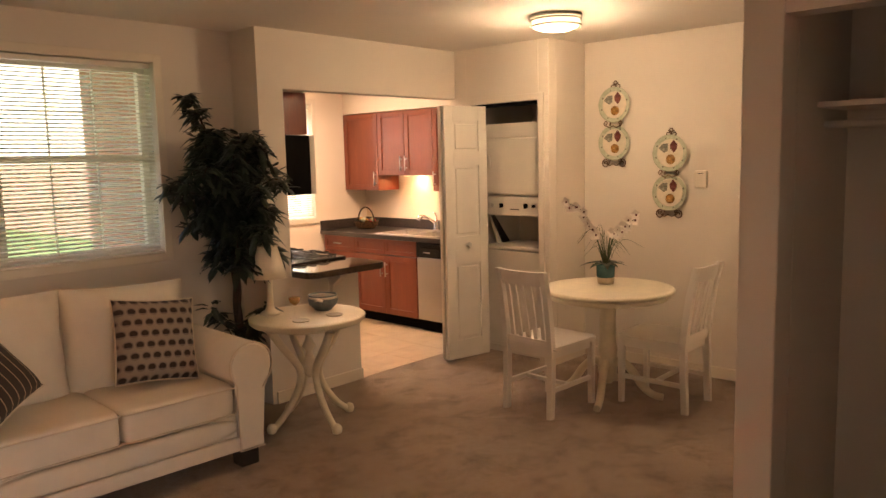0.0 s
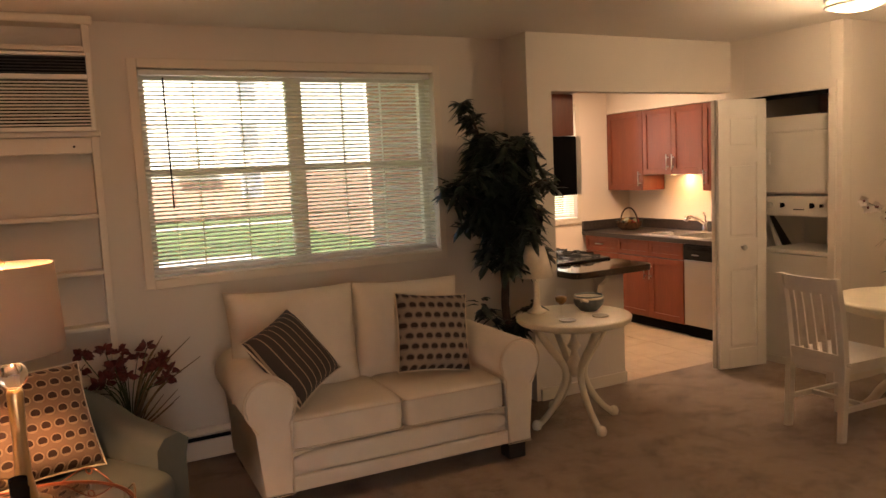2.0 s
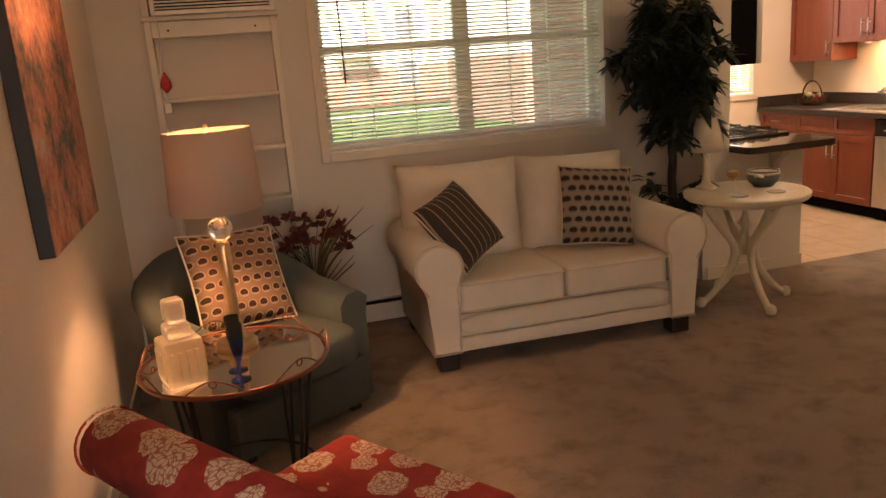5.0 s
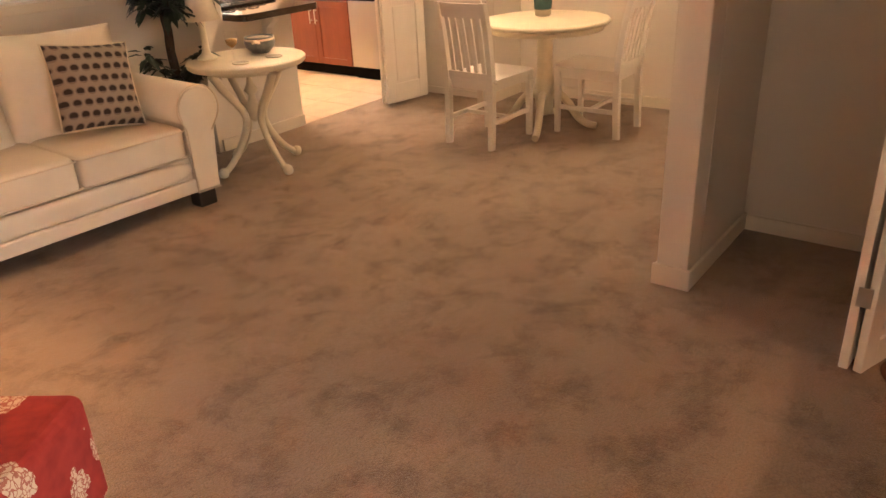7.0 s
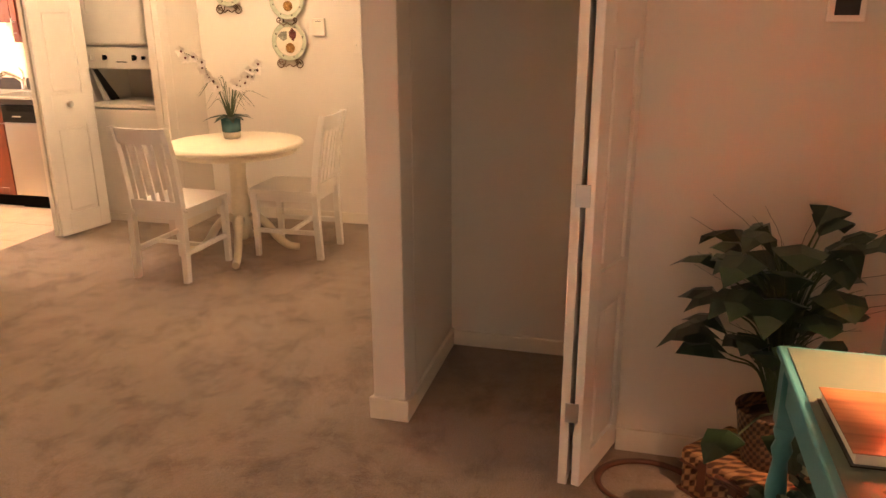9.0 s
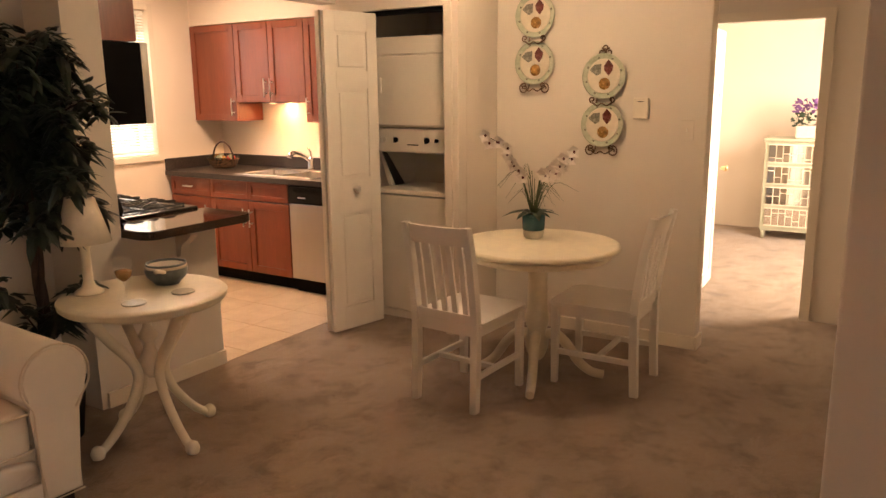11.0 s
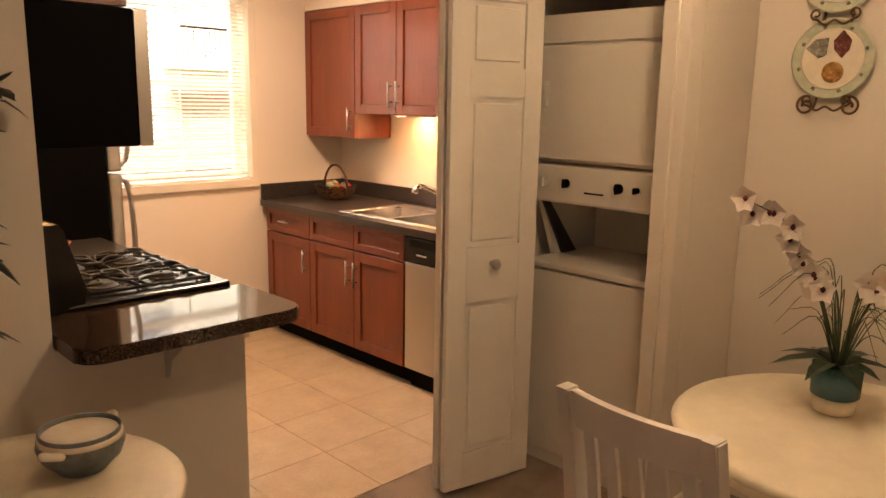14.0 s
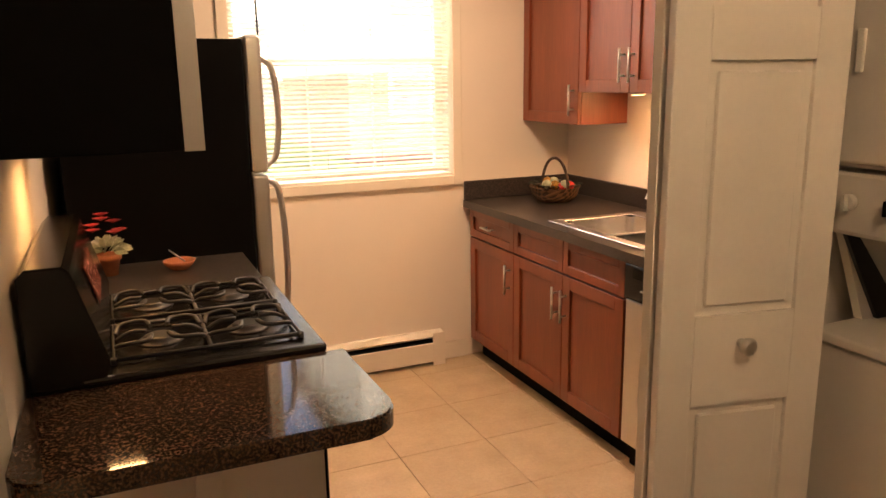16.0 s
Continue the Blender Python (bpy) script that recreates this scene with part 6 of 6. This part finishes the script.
# ficus tree
fx = thing("ficus_tree", "artificial ficus tree with dense dark green leaves", "plant", pose(3.13, 4.16, 0))
part("pot", add_lathe(bmesh.new(), [(0.11, 0), (0.14, 0.24), (0.15, 0.25), (0.15, 0.28), (0.13, 0.28), (0.12, 0.25)], 28), BLACK_MATT, fx)
k = bmesh.new()
for ph in (0, 2.1, 4.2):
    add_tube(k, [(0.016 * math.cos(ph + z * 9), 0.016 * math.sin(ph + z * 9), z) for z in [0.24 + 0.05 * i for i in range(20)]], 0.017, 7, 0.012)
random.seed(21)
tips = []
for i in range(58):
    a, z0 = random.uniform(0, 6.28), random.uniform(0.95, 1.25)
    h = random.uniform(1.05, 1.84)
    r = random.uniform(0.35, 1.0) * 0.335 * math.sqrt(max(0.15, 1 - ((h - 1.42) / 0.50) ** 2))
    if i in (0, 1):
        a, r, h = 2.6 + i * 0.3, 0.20 - 0.04 * i, 2.02 - 0.10 * i
    if i in (2, 3):
        a, r, h = 5.9 + i * 0.2, 0.16, 1.88 - 0.06 * i
    e = Vector((r * math.cos(a), min(r * math.sin(a), 0.24), h))
    tw = curve_pts([(0, 0, z0), (e.x * 0.4, e.y * 0.4, (z0 + h) / 2 + 0.08), e, e + Vector((e.x * 0.25, e.y * 0.1, -0.06 if i > 3 else 0.04))], 5)
    add_tube(k, tw, 0.006, 5, 0.002)
    tips.append(tw)
for i in range(5):
    a = random.uniform(2.4, 6.6)
    tw = curve_pts([(0, 0, 0.45), (0.10 * math.cos(a), 0.10 * math.sin(a), 0.62), (0.22 * math.cos(a), 0.16 * math.sin(a), 0.66 + 0.03 * i)], 6)
    add_tube(k, tw, 0.005, 5, 0.002)
    tips.append(tw)
part("trunk", k, BARK, fx)
v, f = [], []
for tw in tips:
    for q in tw[3:]:
        for j in range(5):
            b, e = random.uniform(0, 6.28), random.uniform(-0.6, 0.7)
            d = Vector((math.cos(b) * math.cos(e), math.sin(b) * math.cos(e), math.sin(e)))
            sd = d.cross(Vector((0, 0, 1))).normalized()
            p = q + d * random.uniform(0.0, 0.03)
            p.y = min(p.y, 0.30)
            add_leaf(v, f, p, d, sd, random.uniform(0.075, 0.12), random.uniform(0.036, 0.052), random.uniform(0.2, 0.7))
raw_part("crown", v, f, LEAF, fx)

# side table by the kitchen pier
TX, TY, TZ = 3.37, 3.755, 0.70
sd_t = thing("side_table", "round cream side table on four curved legs", "table", pose(TX, TY, 0))
part("tabletop", add_lathe(bmesh.new(), [(0.29, 0.655), (0.345, 0.660), (0.358, 0.672), (0.355, 0.684), (0.362, 0.692), (0.355, 0.700), (0.32, 0.7005)], 56), CREAM, sd_t)
part("apron", add_lathe(bmesh.new(), [(0.22, 0.625), (0.255, 0.63), (0.26, 0.656)], 40), CREAM, sd_t)
part("urn_finial", add_lathe(bmesh.new(), [(0.012, 0.30), (0.045, 0.33), (0.055, 0.38), (0.030, 0.43), (0.020, 0.47), (0.045, 0.50), (0.022, 0.54), (0.012, 0.60), (0.03, 0.615)], 20), CREAM, sd_t)
for i in range(4):
    p = curve_pts([(0.26, 0, 0.64), (0.19, 0, 0.53), (0.075, 0, 0.37), (0.085, 0, 0.25), (0.17, 0, 0.12), (0.25, 0, 0.045), (0.285, 0, 0.035)], 6)
    k = add_tube(bmesh.new(), p, 0.026, 10, 0.018)
    add_lathe(k, [(0.010, 0.0), (0.026, 0.008), (0.032, 0.03), (0.024, 0.055), (0.008, 0.065)], 12, pose(0.285, 0, 0))
    g = part("leg", k, CREAM, sd_t)
    g.matrix_basis = pose(0, 0, 0, 0, 0, -6 + 90 * i)
l2 = thing("candlestick_lamp", "small cream candlestick lamp with a bell shade, unlit", "lamp", pose(3.235, 3.955, TZ + 0.001))
part("base", add_lathe(bmesh.new(), [(0.062, 0), (0.062, 0.012), (0.045, 0.022), (0.030, 0.035), (0.022, 0.06), (0.020, 0.20), (0.026, 0.215), (0.018, 0.24), (0.010, 0.27)], 28), CREAM, l2)
k = bmesh.new()
drum(k, 0.116, 0.060, 0.235, 0.435, 0.002, 36)
part("shade", k, PLATE_WHITE, l2, "cream fabric bell shade")
for x, y, g_r in ((3.225, 3.625, 0.05), (3.460, 3.600, 0.05)):
    cs = thing("coaster", "round cream stone coaster", "coaster", pose(x, y, TZ + 0.001), "coasters")
    part("disc", add_lathe(bmesh.new(), [(0.048, 0), (0.052, 0.004), (0.048, 0.008)], 28), PLATE_WHITE, cs)
gb = thing("goblet", "stemmed glass goblet with dark filling", "glass", pose(3.250, 3.715, TZ + 0.001))
part("foot", add_lathe(bmesh.new(), [(0.036, 0), (0.036, 0.003), (0.006, 0.012), (0.005, 0.07), (0.010, 0.078)], 24), PANE, gb)
part("bowl", add_lathe(bmesh.new(), [(0.010, 0.079), (0.034, 0.10), (0.042, 0.13), (0.040, 0.185), (0.0385, 0.185), (0.040, 0.13), (0.032, 0.103)], 24), PANE, gb)
part("filling", add_lathe(bmesh.new(), [(0.008, 0.084), (0.031, 0.104), (0.036, 0.13), (0.01, 0.138)], 20), SHELL_OCHRE, gb)
bw = thing("bowl", "blue-grey pottery bowl with cream bands and lug handles", "bowl", pose(3.535, 3.805, TZ + 0.001))
part("body", add_lathe(bmesh.new(), [(0.055, 0), (0.060, 0.008), (0.088, 0.035), (0.098, 0.065), (0.090, 0.090), (0.092, 0.10), (0.086, 0.10), (0.084, 0.088), (0.088, 0.065), (0.05, 0.02)], 36), POT_GREY, bw)
part("band", add_lathe(bmesh.new(), [(0.0905, 0.076), (0.0955, 0.078), (0.0935, 0.089), (0.0895, 0.090)], 36), PLATE_WHITE, bw, "cream rim band")
for a in (0.6, 3.74):
    part("lug_handle", add_tube(bmesh.new(), curve_pts([(0.088 * math.cos(a - 0.25), 0.088 * math.sin(a - 0.25), 0.07), (0.125 * math.cos(a), 0.125 * math.sin(a), 0.085), (0.088 * math.cos(a + 0.25), 0.088 * math.sin(a + 0.25), 0.07)], 5), 0.010, 8), PLATE_WHITE, bw)

# ---- coat closet and desk corner ----
cb = thing("closet_bifold", "white panelled bifold door of the coat closet, folded open", "door", pose(2.846, 0.175, 0.02))
panel_leaf("leaf", 0.375, 2.03, cb, pose(0.0, 0.022, 0, 0, 0, -4), panels=((0.10, 0.62), (0.75, 1.47), (1.60, 1.92)))
panel_leaf("leaf", 0.375, 2.03, cb, pose(0.0, -0.022, 0, 0, 0, -19), panels=((0.10, 0.62), (0.75, 1.47), (1.60, 1.92)))
for z in (0.28, 1.02, 1.76):
    part("hinge", add_box(bmesh.new(), -0.006, -0.0005, -0.022, 0.022, z - 0.035, z + 0.035, bevel=0.001), STEEL, cb)
csh = thing("closet_shelf", "painted closet shelf with hanging rod", "shelf", pose(3.51, 0.40, 1.80))
box_part("board", (0.0, 0.398, -0.449, 0.451, 0, 0.02), WALL, csh, 0.002)
part("rod", add_tube(bmesh.new(), [(0.10, -0.449, -0.06), (0.10, 0.451, -0.06)], 0.014, 10), WALL, csh)
box_part("cleat", (0.38, 0.398, -0.449, 0.451, -0.08, -0.001), WALL, csh, 0.001)
vn = thing("wall_chime", "small white framed wall unit with dark grille", "thermostat", pose(3.156, -0.54, 1.60))
box_part("frame", (-0.02, -0.0005, -0.052, 0.052, -0.062, 0.062), PLASTIC, vn, 0.004)
box_part("grille", (-0.0225, -0.0202, -0.034, 0.034, -0.042, 0.042), IRON, vn, 0.001, "dark grey grille")

dk = thing("desk", "teal painted desk with turned legs and olive top", "desk", pose(1.445, -0.795, 0))
part("top", add_box(bmesh.new(), 0, 0.985, 0, 0.455, 0.774, 0.795, bevel=0.006), TEAL_PAINT, dk)
part("top_inlay", add_box(bmesh.new(), 0.02, 0.965, 0.02, 0.435, 0.7955, 0.7985, bevel=0.001), DESKTOP, dk, "satin olive-grey top")
bm = bmesh.new()
add_box(bm, 0.05, 0.93, 0.413, 0.431, 0.665, 0.773)
add_box(bm, 0.05, 0.93, 0.02, 0.038, 0.665, 0.773)
add_box(bm, 0.03, 0.048, 0.05, 0.405, 0.665, 0.773)
add_box(bm, 0.935, 0.953, 0.05, 0.405, 0.665, 0.773)
part("apron", bm, TEAL_PAINT, dk)
for x in (0.04, 0.945):
    for y in (0.035, 0.418):
        k = add_lathe(bmesh.new(), [(0.014, 0), (0.018, 0.03), (0.014, 0.06), (0.022, 0.20), (0.026, 0.42), (0.018, 0.50), (0.026, 0.53), (0.018, 0.555), (0.026, 0.58), (0.024, 0.60)], 16, pose(x, y, 0))
        add_box(k, x - 0.026, x + 0.026, y - 0.026, y + 0.026, 0.60, 0.773, bevel=0.003)
        part("leg", k, TEAL_PAINT, dk)
bkk = thing("coffee_table_book", "large hardback picture book on the desk", "book", pose(2.03, -0.555, 0.7995, 0, 0, 2))
box_part("page_block", (-0.118, 0.122, -0.170, 0.168, 0.003, 0.027), PLATE_WHITE, bkk, 0.001)
box_part("cover_back", (-0.125, 0.125, -0.175, 0.175, 0.0, 0.0028), BLACK, bkk, 0.0)
COVER = make_wood("warm_photo_cover", (0.10, 0.035, 0.015), (0.50, 0.22, 0.09), 0.12, "Y", 5.0)
box_part("cover_front", (-0.125, 0.125, -0.175, 0.175, 0.0272, 0.0302), COVER, bkk, 0.001, "glossy amber photo cover")
rm = thing("remote_control", "white remote control with small screen and buttons", "remote", pose(1.682, -0.463, 0.7995, 0, 0, 12))
box_part("case", (-0.06, 0.06, -0.022, 0.022, 0, 0.020), PLASTIC, rm, 0.006)
box_part("screen", (0.018, 0.048, -0.014, 0.014, 0.0202, 0.0212), IRON, rm, 0.0)
for i in range(3):
    for j in range(2):
        box_part("button", (-0.035 + i * 0.016, -0.025 + i * 0.016, -0.012 + j * 0.015, -0.003 + j * 0.015, 0.0202, 0.0222), IRON, rm, 0.0)
dl = thing("desk_lamp", "clear glass desk lamp with red patterned shade, lit", "lamp", pose(2.25, -0.63, 0.7995))
part("glass_base", add_lathe(bmesh.new(), [(0.055, 0), (0.055, 0.018), (0.024, 0.030), (0.020, 0.07), (0.034, 0.10), (0.024, 0.13), (0.030, 0.17), (0.016, 0.20)], 24), CRYSTAL, dl, "cut glass base")
part("stem", add_tube(bmesh.new(), [(0, 0, 0.20), (0, 0, 0.33)], 0.010, 8), BRASS, dl)
part("shade", drum(bmesh.new(), 0.115, 0.052, 0.235, 0.47), RED_SHADE, dl, "coral red printed shade")
pcb = thing("picnic_basket", "woven wicker picnic basket with leather straps", "basket", pose(2.90, -0.435, 0, 0, 0, -42))
part("body", add_box(bmesh.new(), -0.125, 0.125, -0.21, 0.21, 0.0, 0.110, bevel=0.012), WICKER, pcb)
part("lid", add_box(bmesh.new(), -0.130, 0.130, -0.215, 0.215, 0.113, 0.168, bevel=0.014), WICKER, pcb)
LEATHER = plain("brown_leather", (0.12, 0.04, 0.02), 0.5, vary=0.2, big=10)
for z, b in ((0.111, 0.004), (0.003, 0.004)):
    part("edge_binding", add_box(bmesh.new(), -0.132, 0.132, -0.217, 0.217, z, z + 0.010, bevel=0.003), LEATHER, pcb)
part("handle", add_tube(bmesh.new(), curve_pts([(-0.136, -0.05, 0.13), (-0.16, -0.045, 0.155), (-0.165, 0.0, 0.162), (-0.16, 0.045, 0.155), (-0.136, 0.05, 0.13)], 5), 0.008, 8), LEATHER, pcb)
for y in (-0.12, 0.12, 0.0):
    part("strap", add_box(bmesh.new(), -0.137, -0.1335, y - 0.015, y + 0.015, 0.04, 0.16), LEATHER, pcb)
part("clasp", add_box(bmesh.new(), -0.142, -0.1375, -0.014, 0.014, 0.07, 0.10, bevel=0.002), BRASS, pcb)
sp = thing("leather_strap", "brown leather strap lying in a loop on the carpet", "strap", pose(2.94, -0.09, 0.001))
k = bmesh.new()
drum(k, 0.17, 0.175, 0.0, 0.010, 0.02, 40)
k.transform(Matrix.Diagonal((0.85, 1.05, 1, 1)))
part("loop", k, LEATHER, sp)
pl = thing("peace_lily", "broad-leaved green plant in a woven pot on the basket", "plant", pose(2.925, -0.45, 0.169))
part("pot", add_lathe(bmesh.new(), [(0.075, 0), (0.095, 0.10), (0.108, 0.185), (0.112, 0.19), (0.104, 0.195), (0.096, 0.17)], 28), WICKER_POT, pl)
part("soil", add_lathe(bmesh.new(), [(0.098, 0.166), (0.02, 0.176)], 20), BARK, pl)
random.seed(31)
stems = bmesh.new()
for i in range(62):
    a = random.uniform(0, 6.28)
    r, h = random.uniform(0.05, 0.19), random.uniform(0.34, 0.78)
    if i < 3:
        a, r, h = 2.6 + 0.5 * i, 0.24, 0.20 + 0.04 * i
    e = Vector((min(r * math.cos(a), 0.10), r * math.sin(a), h))
    e.y = max(e.y, -0.20)
    add_tube(stems, curve_pts([(0, 0, 0.17), (e.x * 0.4, e.y * 0.4, h * 0.75 + 0.05), e], 5), 0.004, 5, 0.003)
    d = Vector((e.x, e.y, 0.15)).normalized()
    v, f = [], []
    add_leaf(v, f, e, d, d.cross(Vector((0, 0, 1))).normalized(), random.uniform(0.19, 0.28), random.uniform(0.11, 0.16), random.uniform(0.5, 0.9))
    v = [Vector((min(p.x, 0.20), max(p.y, -0.33), p.z)) for p in v]
    raw_part("leaf", v, f, LEAF_DARK, pl)
part("stems", stems, STEM, pl)
k = bmesh.new()
for i in range(46):
    a = random.uniform(1.2, 4.6)
    r, h = random.uniform(0.12, 0.36), random.uniform(0.4, 0.9)
    add_tube(k, curve_pts([(0, 0, 0.17), (r * 0.3 * math.cos(a), r * 0.3 * math.sin(a), h * 0.8), (r * math.cos(a), r * math.sin(a), h)], 4), 0.0018, 4, 0.0006)
part("grass_tuft", k, STEM, pl)
iv = thing("ivy_plant", "variegated ivy in a dark pot under the desk", "plant", pose(2.33, -0.51, 0))
part("pot", add_lathe(bmesh.new(), [(0.09, 0), (0.12, 0.20), (0.125, 0.22), (0.11, 0.22)], 24), BLACK_MATT, iv)
random.seed(41)
for nm, col, cnt, sz in (("ivy_leaves", IVY, 420, 0.055), ("pale_ivy_leaves", IVY_PALE, 60, 0.040)):
    v, f = [], []
    for i in range(cnt):
        a, e = random.uniform(0, 6.28), random.uniform(-0.7, 1.3)
        q = random.uniform(0.10, 0.23)
        d = Vector((math.cos(a) * math.cos(e), math.sin(a) * math.cos(e), math.sin(e)))
        p = Vector((d.x * q, d.y * q, 0.26 + d.z * q * 1.0))
        p.z = max(p.z, 0.03)
        add_leaf(v, f, p, d, d.orthogonal().normalized(), random.uniform(0.7, 1.2) * sz, sz * 0.8, 0.3)
    raw_part(nm, v, f, col, iv)


# ---- outside ----
ground = part("ground", add_box(bmesh.new(), -150, 150, 4.80, 300, -0.75, -0.45), GRASS, None)
tagged(ground, "green mown lawn outside the windows", "lawn", kind="structure")
structure("pavement", [(1.0, 5.4, 8.8, 20.5, -0.449, -0.43), (-20, 20, 33.0, 34.5, -0.449, -0.43)], CONCRETE, "pale concrete walk across the lawn", "path")
structure("flower_bed", [(9.4, 16.5, 20.6, 21.9, -0.449, -0.40), (-14.0, 20.0, 41.5, 43.9, -0.449, -0.38)], CLAY, "mulched bed by the building", "ground")
structure("kitchen_outer_wall", [(3.27, 3.419, 4.81, 6.66, -0.5, 2.9)], BRICK, "brick outer wall of the kitchen wing", "wall")


def far_building(label, x0, x1, y, base_h, top, cols, rows, m=None):
    """A block of flats that faces -y: brick below, cream siding above, with windows."""
    b = thing("apartment_building", label, "building", pose(0, 0, -0.45) if m is None else m)
    box_part("brick_storey", (x0, x1, y, y + 8, 0, base_h), BRICK, b, 0.0, "red brick ground storey")
    box_part("upper_wall", (x0 + 0.01, x1 - 0.01, y + 0.02, y + 8, base_h, top), SIDING, b, 0.0, "cream siding")
    k = bmesh.new()
    add_box(k, x0 - 0.4, x1 + 0.4, y - 0.4, y + 8.4, top, top + 0.35)
    part("roof", k, ROOF, b)
    for r in range(rows):
        z = 1.0 + r * 2.8
        for c in range(cols):
            x = x0 + (x1 - x0) * (c + 0.5) / cols
            w = part("window", add_box(bmesh.new(), x - 0.62, x + 0.62, y - 0.06, y + 0.02, z - 0.08, z + 1.48), PLASTIC, b, "white window frame")
            for q in (z, z + 0.72):
                part("pane", add_box(bmesh.new(), x - 0.52, x + 0.52, y - 0.075, y - 0.062, q, q + 0.66), OUT_PANE, w)
    for c in range(1, cols, 2):
        x = x0 + (x1 - x0) * c / cols
        bl = part("balcony", add_box(bmesh.new(), x - 1.1, x + 1.1, y - 1.2, y, 2.75, 2.9), SIDING, b)
        for i in range(15):
            part("baluster", add_box(bmesh.new(), x - 1.05 + i * 0.15, x - 1.02 + i * 0.15, y - 1.18, y - 1.15, 2.9, 3.75), BLACK_MATT, bl)
        part("rail", add_box(bmesh.new(), x - 1.08, x + 1.08, y - 1.19, y - 1.14, 3.75, 3.81), BLACK_MATT, bl)
    return b


far_building("cream siding apartment building with a brick base across the lawn", -24, 34, 44, 2.1, 11.5, 9, 4)
far_building("brick-based end wing of the apartment building beside the lawn", 9.6, 16.5, 22, 2.2, 11.5, 2, 4)

# ---- kitchen floor tiles ----
TW = 0.405
tile_mesh = bpy.data.meshes.new("tile")
k = add_box(bmesh.new(), 0, TW - 0.003, 0, TW - 0.003, -0.006, 0.0)
k.to_mesh(tile_mesh)
k.free()
tile_mesh.materials.append(TILE)
fl_k = bpy.data.objects["kitchen_subfloor"]
for i in range(7):
    for j in range(6):
        x, y = 3.62 + i * TW, 4.256 + j * TW
        if x > 5.95 or y > 6.4:
            continue
        if x + TW > 6.27:
            continue
        t = new("tile", tile_mesh)
        t.parent = fl_k
        t.location = (x, y, 0.0)
